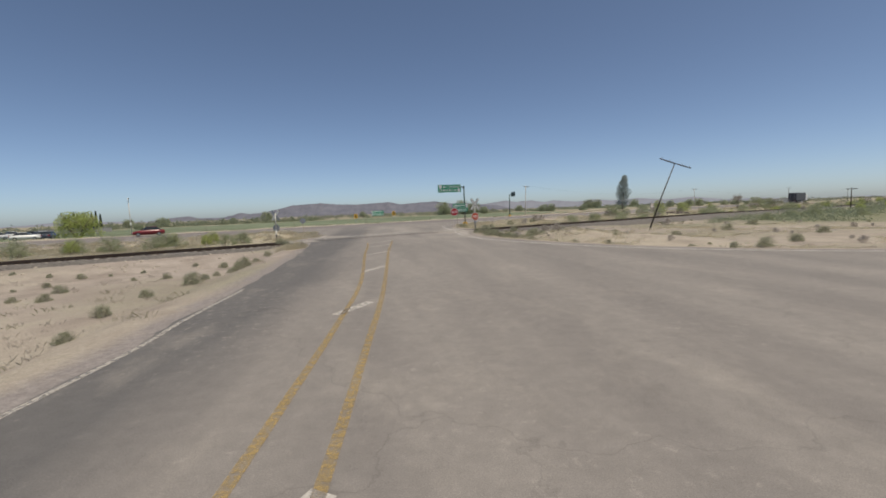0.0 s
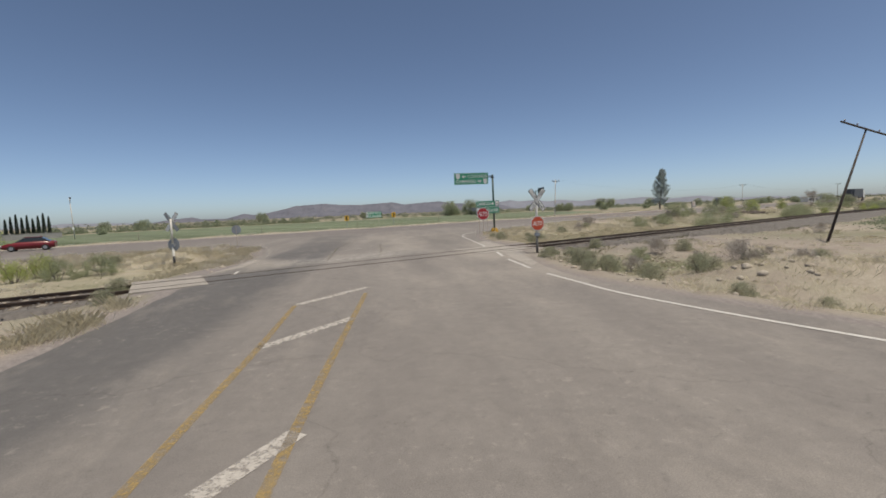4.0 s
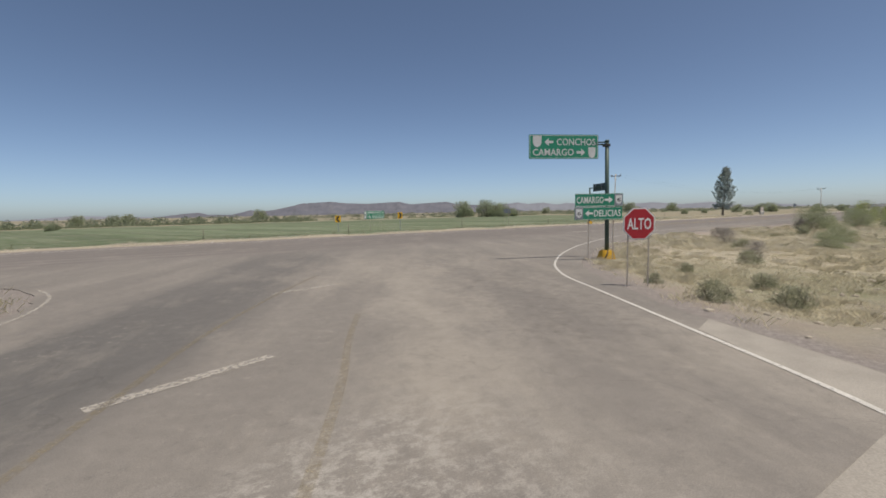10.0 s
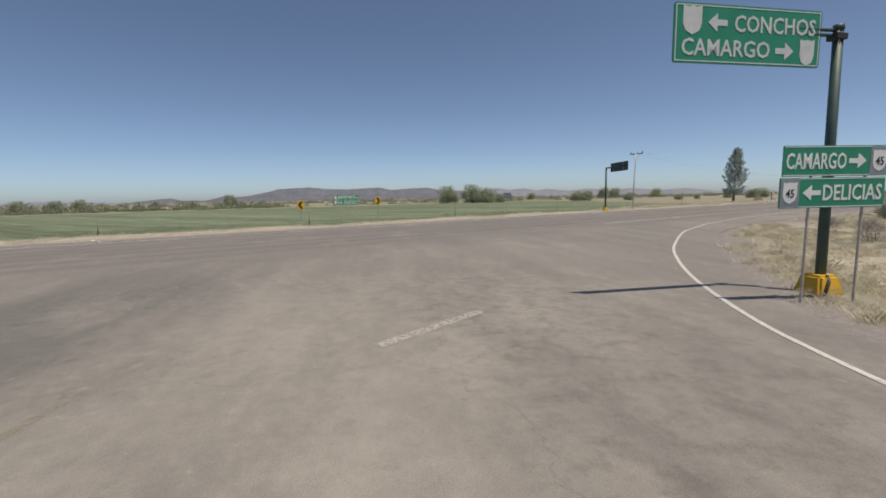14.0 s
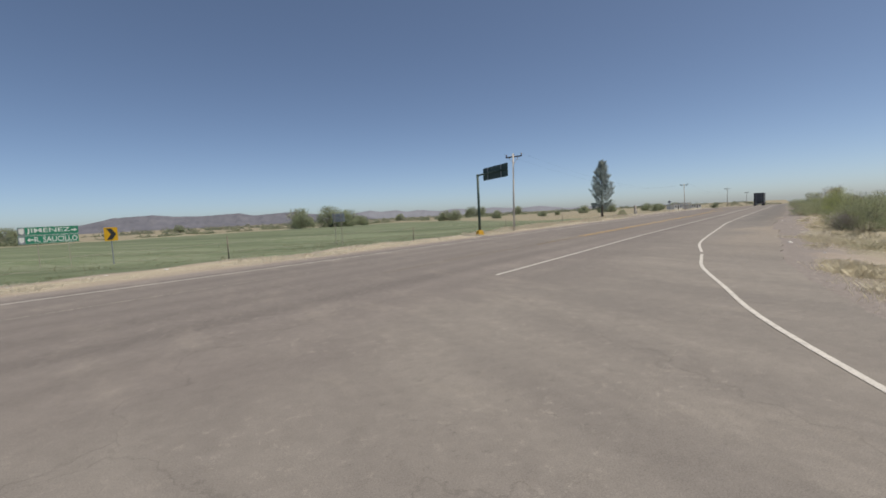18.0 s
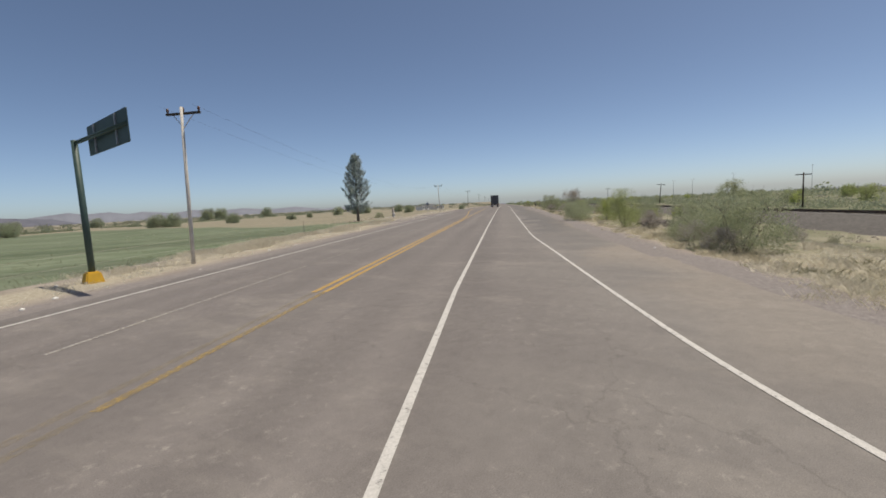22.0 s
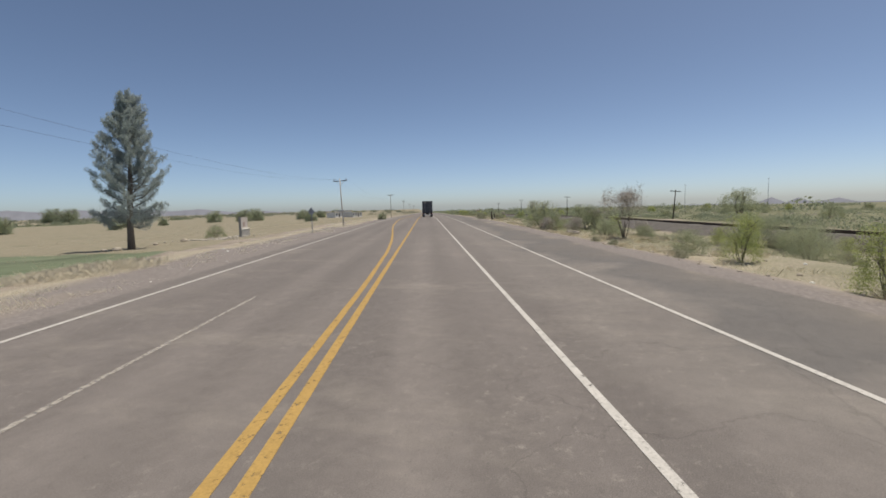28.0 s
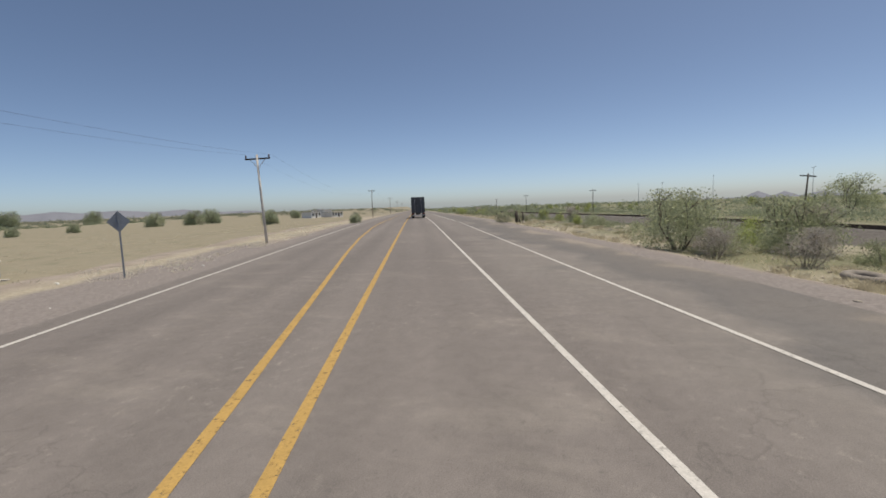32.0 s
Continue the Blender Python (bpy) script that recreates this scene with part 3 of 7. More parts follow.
def land(x, y):
    """Height of the open ground, for arrays."""
    x, y = np.asarray(x, float), np.asarray(y, float)
    s, v = x * UX + y * UY, -x * UY + y * UX
    paved = inside(x, y, PAVED)
    rim = away(x, y, PAVED)
    d_road = np.where(paved, 0, rim)
    d_high = np.maximum(np.maximum(HW_NEAR - v, v - 78.0), 0)
    d = np.minimum(d_road, d_high)
    deep = np.maximum(np.where(paved, rim, 0), np.minimum(v - HW_NEAR, 78 - v))
    dip = np.clip((54.5 - v) / 9.0, 0, 1) * np.clip((s - 50) / 22, 0, 1)
    level = np.select([v > 79, v > 36.95], [-0.030 * np.clip(v - 82, 0, 22), -0.42 - 1.0 * dip * dip * (3 - 2 * dip)], -0.75)
    z = level + 0.07 * wave(x, y, 0.5, 3) + 0.05 * wave(x, y, 1.7, 4)
    bed = np.clip(1 - (np.abs(v - RAIL_V) - 1.3) / 2.4, 0, 1) * np.clip((62 - s) / 14, 0, 1)
    z = np.maximum(z, z + bed * 0.1)
    flank = np.clip(1 - (RAIL_V - v - 2.0) / 4.5, 0, 1) * (v < RAIL_V) * np.maximum(np.clip((14 - s) / 4, 0, 1), np.clip((s - 27) / 2, 0, 1) * np.clip((54 - s) / 12, 0, 1))
    z = z * (1 - flank) + np.maximum(z, -0.33) * flank
    z += 0.95 * np.exp(-(((x - 9.5) / 3.6) ** 2 + ((y - 34.5) / 2.6) ** 2)) + 0.5 * np.exp(-(((x - 15) / 4) ** 2 + ((y - 33) / 3) ** 2))
    z += 0.75 * np.exp(-(((x + 19) / 4.4) ** 2 + ((y - 48.8) / 2.4) ** 2))
    k = np.clip((d - 0.9) / 3.0, 0, 1)
    k = k * k * (3 - 2 * k)
    z = z * k - 0.025 * (1 - k)
    z = np.where(deep > 0.95, -0.14, np.where(d < 0.4, -0.022, z))
    return z - 0.011 * (1 - 0.62 * np.clip((v - 90) / 60, 0, 1)) * np.maximum(0, np.hypot(x - 30, y - 80) - 115)


def ground_z(x, y):
    return float(land(np.array([x]), np.array([y]))[0])


def build_ground():
    def axis(a, b, step):
        core = list(np.arange(a, b + step / 2, step))
        out, g = [], step
        while sum(out) < 4600:
            g *= 1.16
            out.append(g)
        cum = np.cumsum(out)
        return np.array([a - c for c in cum[::-1]] + core + [b + c for c in cum])
    S, V = np.meshgrid(axis(-42, 235, 0.9), axis(-16, 112, 0.7), indexing="ij")
    x, y = S * UX - V * UY, S * UY + V * UX
    z = land(x, y)
    ns, nv = S.shape
    idx = np.arange(ns * nv).reshape(ns, nv)
    quads = np.stack([idx[:-1, :-1], idx[1:, :-1], idx[1:, 1:], idx[:-1, 1:]], -1).reshape(-1, 4)
    me = bpy.data.meshes.new("ground")
    me.vertices.add(ns * nv)
    me.vertices.foreach_set("co", np.stack([x, y, z], -1).ravel())
    me.loops.add(quads.size)
    me.loops.foreach_set("vertex_index", quads.ravel())
    me.polygons.add(len(quads))
    me.polygons.foreach_set("loop_start", np.arange(len(quads)) * 4)
    me.polygons.foreach_set("use_smooth", np.ones(len(quads), bool))
    me.update()
    d_road = np.where(inside(x, y, PAVED), 0, away(x, y, PAVED))
    d_high = np.maximum(np.maximum(HW_NEAR - V, V - 78), 0)
    d = np.minimum(d_road, d_high)
    soft = lambda t: np.clip(t, 0, 1)
    crop = soft((V - 83.5) / 1.5) * soft((130 - S + 0.5 * (V - 88) + 4 * wave(x, y, 0.05, 8)) / 5) * soft((196 - V) / 6)
    band = soft(1.3 - np.abs(V - 203 + 4 * wave(x, y, 0.05, 12)) / 7)
    stub = soft((V - 84) / 2) * 0.95 * (1 - band)
    straw = np.select([V > 78, V > 41, V > 33], [np.maximum(soft(1 - np.abs(V - 81.5) / 3.0), band), soft((d - 1.2) / 2.5) * 0.75, 0.15], np.where(S > 18, 0.30, 0.2) + 0.25 * wave(x, y, 0.25, 9))
    weeds = np.where(V < 58, np.where((V < 33) & (S < 55), np.where(S > 18, 0.26, 0.18), 0.34) + 0.28 * wave(x, y, 0.3, 10) + 0.25 * soft((S - 62) / 15) * soft((57 - V) / 3) + 0.2 * soft((S - 70) / 20) * soft((31 - V) / 5) + 0.45 * soft((S - 62) / 14) * soft((31 - V) / 4), 0.1)
    weeds = np.where(np.hypot(x - 60, y - 120) > 160, np.maximum(weeds, 0.42), weeds)
    weeds = np.where((V > 205) & (V < 420), np.maximum(weeds, 0.55), weeds)
    bank = np.exp(-(((x - 8) / 6) ** 2 + ((y - 41) / 5) ** 2))
    weeds = np.maximum(weeds, 0.8 * bank)
    gravel = np.maximum(soft(1.25 - d / np.where(V > 77, 2.0, np.where(V < 35, 0.9, np.where((S > 22) & (S < 62), 1.3, 2.6)))) * 0.85, soft(1 - (np.abs(V - RAIL_V) - 1.6) / np.where((V < RAIL_V) & (S > 25) & (S < 44), 8.0, 2.6)) * np.where(S < 12, 0.22, np.where(S < 44, 0.72, 0.55))) * (1 - 0.7 * bank)
    gravel = np.maximum(gravel, 0.8 * soft((S - 106) / 10) * soft((168 - S) / 12) * soft((V - 77) / 1) * soft((82.6 - V) / 1.5))
    for name, arr in (("crop", crop), ("stubble", stub), ("straw", straw), ("weeds", weeds), ("gravel", gravel)):
        a = me.attributes.new(name, "FLOAT", "POINT")
        a.data.foreach_set("value", arr.ravel().astype(np.float32))
    me.materials.append(M_GROUND)
    return tagged(new("ground", me), "dry earth plain with straw, stubble and a green crop field", "ground", kind="structure")


build_ground()


def strip(name, pts, width, material, parent, z=0.008):
    """A painted line along points; lies just above the asphalt."""
    pts = [Vector((p[0], p[1], 0)) for p in pts]
    vs, fs = [], []
    for i, p in enumerate(pts):
        d = (pts[min(i + 1, len(pts) - 1)] - pts[max(i - 1, 0)]).normalized()
        o = Vector((-d.y, d.x, 0)) * width / 2
        for q in (p - o, p + o):
            vs.append((q.x, q.y, z + fall(q.x, q.y)))
    for i in range(len(pts) - 1):
        fs.append((2 * i, 2 * i + 2, 2 * i + 3, 2 * i + 1))
    return raw(name, vs, fs, material, parent)


def smooth_line(pts, n=8):
    out = []
    P = [Vector(p).to_3d() if len(p) == 2 else Vector(p) for p in pts]
    for i in range(len(P) - 1):
        p0, p1, p2, p3 = P[max(i - 1, 0)], P[i], P[i + 1], P[min(i + 2, len(P) - 1)]
        for k in range(n):
            t = k / n
            out.append(0.5 * ((2 * p1) + (p2 - p0) * t + (2 * p0 - 5 * p1 + 4 * p2 - p3) * t * t + (3 * p1 - p0 - 3 * p2 + p3) * t ** 3))
    out.append(P[-1])
    return out


def build_roads():
    bm = bmesh.new()
    outline = [p.to_2d() for p in smooth_line(LEFT_EDGE, 6)] + [Vector(hw(12.0, 62.0)[:2]), Vector(hw(77, 62.0)[:2])] + [p.to_2d() for p in smooth_line(RIGHT_EDGE, 6)] + [p.to_2d() for p in smooth_line(NEAR_SIDE, 6)]
    rnd = random.Random(4)
    vs = []
    for i, p in enumerate(outline):
        j = 0.07 if 0 < i < len(outline) - 1 else 0
        vs.append(bm.verts.new((p.x + rnd.uniform(-j, j), p.y + rnd.uniform(-j, j), -0.008 if sv(p.x, p.y)[1] > 61.2 else 0)))
    f = bm.faces.new(vs)
    if f.normal.z < 0:
        f.normal_flip()
    bmesh.ops.triangulate(bm, faces=[f])
    rim = [e for e in bm.edges if e.is_boundary]
    ex = bmesh.ops.extrude_edge_only(bm, edges=rim)
    bmesh.ops.translate(bm, vec=(0, 0, -0.16), verts=[g for g in ex["geom"] if isinstance(g, bmesh.types.BMVert)])
    road = part("approach_road", bm, M_ASPH)
    tagged(road, "worn grey asphalt approach road widening at the junction", "road", kind="structure")
    # highway slab
    ss = list(range(-900, -60, 40)) + list(range(-60, 260, 4)) + list(range(260, 1500, 40))
    rnd = random.Random(7)
    vsr, fs = [], []
    for s in ss:
        wob = rnd.uniform(-0.25, 0.3) if s > 80 or s < 0 else 0.0
        for v, z in ((HW_NEAR + wob, -0.16 if s < 12 or s > 78 else -0.004), (HW_NEAR + 0.02 + wob, 0), (66.0, 0.0), (70.7, 0.0), (74.5, 0.0), (78.0 + rnd.uniform(-0.12, 0.12), 0), (78.1, -0.16)):
            x, y, _ = hw(s, v)
            vsr.append((x, y, z + fall(x, y)))
    for i in range(len(ss) - 1):
        for k in range(6):
            a = i * 7 + k
            fs.append((a, a + 7, a + 8, a + 1))
    high = raw("highway", vsr, fs, M_ASPH)
    tagged(high, "long straight two-lane highway of worn asphalt", "road", kind="structure")
    return road, high


road, highway = build_roads()


def hpoly(name, sv_pts, w, material, step=6.0):
    """A line along the highway whose offset drifts between given stations."""
    S = np.arange(sv_pts[0][0], sv_pts[-1][0], step)
    V = np.interp(S, [a for a, _ in sv_pts], [b for _, b in sv_pts])
    return strip(name, [hw(float(a), float(b)) for a, b in zip(S, V)], w, material, highway)


def hline(name, v, s0, s1, w, material, step=8.0):
    n = max(1, int((s1 - s0) / step))
    return strip(name, [hw(s0 + (s1 - s0) * i / n, v) for i in range(n + 1)], w, material, highway)


# highway markings
hline("edge_line", 77.1, -300, 900, 0.13, M_WHITE_LINE)
for s0 in np.arange(42, 108, 12.0):
    hline("lane_dash", 73.8, s0, s0 + 10.6, 0.10, M_FADED_LINE, 2)
hline("centre_line", 70.7, 52, 64, 0.16, M_GHOST_YELLOW)
hline("centre_line", 70.7, 64, 71, 0.16, M_FADED_YELLOW)
hline("centre_line", 70.7, 71, 900, 0.16, M_YELLOW_LINE)
hline("centre_line", 71.03, 56, 71, 0.16, M_GHOST_YELLOW)
hpoly("centre_line", [(71, 71.03), (114, 71.03), (124, 71.22), (132, 71.6), (140, 72.15), (150, 72.9), (160, 73.5), (175, 74.0), (200, 74.3), (900, 74.3)], 0.16, M_YELLOW_LINE, 2.0)
hpoly("lane_line", [(53.0, 66.6), (60, 66.75), (70, 67.02), (100, 67.13), (900, 67.13)], 0.12, M_WHITE_LINE)
hline("lane_line", 67.2, -300, -5, 0.13, M_FADED_LINE)
strip("edge_line", smooth_line([(0.78, 46.4), (0.72, 48.1), (0.46, 50.8), (0.06, 55.0), (-0.16, 57.3), (-0.02, 59.4), (0.35, 61.3), (1.35, 64.5), (2.75, 67.8), (4.5, 71.2), (8.15, 77.0), (10.6, 80.0), (12.75, 82.5), (14.4, 84.05), (15.65, 85.15)], 6), 0.10, M_WHITE_LINE, road)
strip("edge_line", smooth_line([(16.25, 85.7), (19.1, 88.4), (23.0, 91.45), (31.0, 97.4), hw(85.5, 63.98)[:2], hw(91.0, 64.05)[:2]], 6), 0.105, M_WHITE_LINE, road)
strip("edge_line", smooth_line([hw(91.9, 64.05)[:2], hw(95, 64.05)[:2], hw(98, 64.05)[:2]], 6), 0.105, M_WHITE_LINE, road)
hline("edge_line", 64.05, 98, 900, 0.11, M_WHITE_LINE)
# approach markings
strip("edge_line", smooth_line([(p[0] + 0.14, p[1]) for p in LEFT_EDGE[:6]], 4), 0.11, M_FADED_LINE, road)
strip("centre_line", smooth_line([(-7.5, 42.3), (-8.55, 48.0), (-8.93, 50.2), (-9.12, 52.5), (-9.24, 55.3), (-9.22, 58.4)], 5), 0.13, M_GHOST_YELLOW, road)
strip("centre_line", smooth_line([(-5.1, 43.4), (-5.55, 47.5), (-6.0, 50.0), (-6.3, 52.2)], 5), 0.13, M_GHOST_YELLOW, road)
strip("centre_line", smooth_line([(-1.2, -8), (-1.75, 2), (-2.2, 9), (-2.75, 14.5), (-4.15, 23), (-4.8, 27.6), (-5.45, 31.6)], 5), 0.13, M_FADED_YELLOW, road)
strip("centre_line", smooth_line([(-0.4, -8), (-0.95, 2), (-1.3, 7), (-1.75, 12.5), (-2.75, 21.5), (-3.15, 25), (-3.85, 33)], 5), 0.13, M_FADED_YELLOW, road)
for a, b in (((-1.55, 2.2), (-1.0, 3.4)), ((-2.42, 9.6), (-1.85, 10.9)), ((-3.05, 16.5), (-2.45, 18.1)), ((-4.1, 22.8), (-3.1, 24.9)), ((-4.85, 28.0), (-3.6, 30.0)), ((-5.4, 31.7), (-4.0, 34.0))):
    strip("hatch_bar", [a, b], 0.26, M_HATCH, road)
for a, b in (((1.12, 44.4), (1.18, 41.3)), ((1.25, 40.0), (1.66, 36.9)), ((-10.62, 39.4), (-10.1, 37.6))):
    strip("edge_dash", [a, b], 0.13, M_WHITE_LINE, road)
strip("edge_line", smooth_line([(1.95, 35.4), (2.45, 33.6), (3.2, 31.2), (5.4, 27.2), (8.6, 22.8), (13.6, 18.9), (23, 15.0), (60, 3.2)], 6), 0.13, M_WHITE_LINE, road)
for a, b in (((-8.6, 47.2), (-7.1, 49.2)), ((-9.4, 54.8), (-7.8, 56.4)), ((-6.0, 60.0), (-4.3, 61.8))):
    strip("lane_dash", [a, b], 0.22, M_FADED_LINE, road)
strip("edge_line", smooth_line([(-10.95, 41.0), (-11.3, 43.0), (-11.8, 45.2), (-12.5, 47.3), (-13.2, 49.3), (-13.95, 51.0), (-14.75, 52.9), (-16.1, 54.8), (-17.6, 56.0)], 4), 0.10, M_FADED_LINE, road)
# pale concrete aprons on both sides of the track
for outline in (((0.85, 46.5), (0.60, 50.5), (1.25, 51.3), (1.62, 49.4), (2.1, 47.0)), ((1.42, 43.6), (2.3, 43.9), (2.2, 41.0), (2.25, 38.4), (1.85, 37.6), (1.52, 40.2)), ((-11.7, 39.3), (-11.75, 42.0), (-12.1, 44.0), (-11.75, 44.2), (-11.35, 42.0), (-11.15, 40.9))):
    bm = bmesh.new()
    top = bm.faces.new([bm.verts.new((x, y, 0.004)) for x, y in outline])
    if top.normal.z < 0:
        top.normal_flip()
    low = bmesh.ops.extrude_face_region(bm, geom=[top])
    bmesh.ops.translate(bm, vec=(0, 0, -0.12), verts=[g for g in low["geom"] if isinstance(g, bmesh.types.BMVert)])
    bmesh.ops.recalc_face_normals(bm, faces=bm.faces)
    part("concrete_apron", bm, M_CONCRETE, road, "pale worn concrete apron")


# ---- railway ----
def track_dip(s):
    """The track runs down a little past the crossing."""
    k = min(1.0, max(0.0, (s - 70) / 70))
    return -0.42 * k * k * (3 - 2 * k)


def rail_profile():
    return [(-0.065, 0), (0.065, 0), (0.065, 0.012), (0.012, 0.03), (0.012, 0.115), (0.036, 0.125), (0.036, 0.16), (-0.036, 0.16), (-0.036, 0.125), (-0.012, 0.115), (-0.012, 0.03), (-0.065, 0.012)]


def build_railway():
    ss = [-900, -500, -250, -120] + list(np.arange(-60, 240, 5.0)) + [300, 450, 700, 1200]
    rw = thing("railway_track", pose(0, 0, 0), "single rusty railway track on dark ballast", "railway", kind="structure")
    for off in (-0.75, 0.75):
        vs, fs = [], []
        prof = rail_profile()
        for s in ss:
            for a, z in prof:
                x, y, _ = hw(s, RAIL_V + off + a)
                vs.append((x, y, -0.145 + z + fall(x, y) + track_dip(s)))
        n = len(prof)
        for i in range(len(ss) - 1):
            for k in range(n):
                fs.append((i * n + k, (i + 1) * n + k, (i + 1) * n + (k + 1) % n, i * n + (k + 1) % n))
        raw("rail", vs, fs, M_RAIL, rw)
    # ballast bank on both sides of the road
    for s0, s1 in ((-900, 8.6), (28.0, 1200)):
        sts = [s0] + [s for s in np.arange(-150, 300, 1.0) if s0 < s < s1] + [s1]
        vs, fs = [], []
        rnd = random.Random(11)
        prof = [(-5.0, -1.75), (-3.3, -0.85), (-1.75, -0.15), (-0.85, -0.13), (0, -0.12), (0.85, -0.13), (1.75, -0.15), (3.3, -0.85), (5.0, -1.75)]
        for s in sts:
            wide = 0.55 + 0.45 * min(1.0, max(0.0, (s - 48) / 16))
            for k, (a, z) in enumerate(prof):
                x, y, _ = hw(s, RAIL_V + (a if abs(a) < 2 else math.copysign(2 + (abs(a) - 2) * wide, a)) + rnd.uniform(-0.08, 0.08))
                zz = z + rnd.uniform(-0.035, 0.03) - (0.01 if 2 < k < 6 else 0)
                vs.append((x, y, zz + fall(x, y) + track_dip(s)))
        n = len(prof)
        for i in range(len(sts) - 1):
            for k in range(n - 1):
                fs.append((i * n + k, (i + 1) * n + k, (i + 1) * n + k + 1, i * n + k + 1))
        b = raw("ballast_bank", vs, fs, M_BALLAST, rw)
        b["kind"] = "stuff"
    # loose ballast stones near the crossing
    rnd = random.Random(12)
    vs, fs = [], []
    for _ in range(5200):
        s = rnd.choice((rnd.uniform(28.2, 58), rnd.uniform(28.2, 44), rnd.uniform(-14, 8.4)))
        a = rnd.uniform(-3.4, 3.4)
        z = -0.1 - max(0, abs(a) - 1.5) * 0.34
        x, y, _ = hw(s, RAIL_V + a)
        r = rnd.uniform(0.025, 0.06)
        b = len(vs)
        t = rnd.uniform(0, 6)
        for k in range(4):
            vs.append((x + r * math.cos(t + k * 1.57) * rnd.uniform(0.7, 1.3), y + r * math.sin(t + k * 1.57) * rnd.uniform(0.7, 1.3), z - 0.02 + rnd.uniform(0, r * 0.5)))
        vs.append((x, y, z + r * 0.9))
        fs += [(b, b + 1, b + 4), (b + 1, b + 2, b + 4), (b + 2, b + 3, b + 4), (b + 3, b, b + 4)]
    st = raw("loose_ballast", vs, fs, M_BALLAST_STONE, rw)
    st["kind"] = "stuff"
    # sleepers, the nearest as pieces
    me = None
    rnd = random.Random(13)
    for s in list(np.arange(28.6, 150, 0.62)) + list(np.arange(-50, 8.3, 0.62)):
        if me is None:
            bmx = box(-0.12, 0.12, -1.3, 1.3, -0.19, 0, 0.015)
            me = bpy.data.meshes.new("sleeper")
            bmx.to_mesh(me)
            bmx.free()
            me.materials.append(M_SLEEPER)
        x, y, _ = hw(s, RAIL_V)
        ob = new("sleeper", me)
        ob.parent = rw
        low = 0.0 if 33 < s < 38.5 else rnd.uniform(-0.03, 0.0)
        ob.matrix_basis = pose(x, y, -0.112 + low * 0.5 + fall(x, y) + track_dip(s), 0, 0, 33.8 + rnd.uniform(-0.8, 0.8))
    # crossing deck: asphalt infill with concrete panels at both ends
    for a0, a1 in ((-1.55, -0.84), (-0.66, 0.66), (0.84, 1.55)):
        c = hw(17.95, RAIL_V)
        ob = part("crossing_infill", box(-6.3, 6.3, a0, a1, -0.15, 0.010 if abs(a0) < 0.7 and a1 < 0.7 else 0.003, 0.002), M_ASPH, rw)
        ob.matrix_basis = pose(c[0], c[1], 0, 0, 0, 33.8)
        for s in (10.46, 25.44, 27.15):
            c = hw(s, RAIL_V)
            half = 1.18 if s < 20 else 1.17 if s < 26 else 0.52
            ob = part("crossing_panel", box(-half, half, a0, a1, -0.15, 0.012, 0.006), M_CONCRETE, rw)
            ob.matrix_basis = pose(c[0], c[1], rnd.uniform(-0.004, 0.004), 0, 0, 33.8)
    return rw


build_railway()


# ---- signs ----
def sign_base(parent, z, stripe=True):
    bm = box(-0.36, 0.36, -0.33, 0.33, z - 0.2, z + 0.33)
    for v in bm.verts:
        if v.co.z > z:
            v.co.x *= 0.68
            v.co.y *= 0.68
    bmesh.ops.bevel(bm, geom=list(bm.edges), offset=0.05, segments=2, affect="EDGES")
    f = part("footing", bm, M_YELLOW, parent, "yellow painted concrete footing")
    if stripe:
        part("black_band", tube([(-0.25, -0.335, z - 0.05), (-0.08, -0.27, z + 0.2), (-0.02, -0.17, z + 0.325)], 0.035, 6), M_BLACK, f)


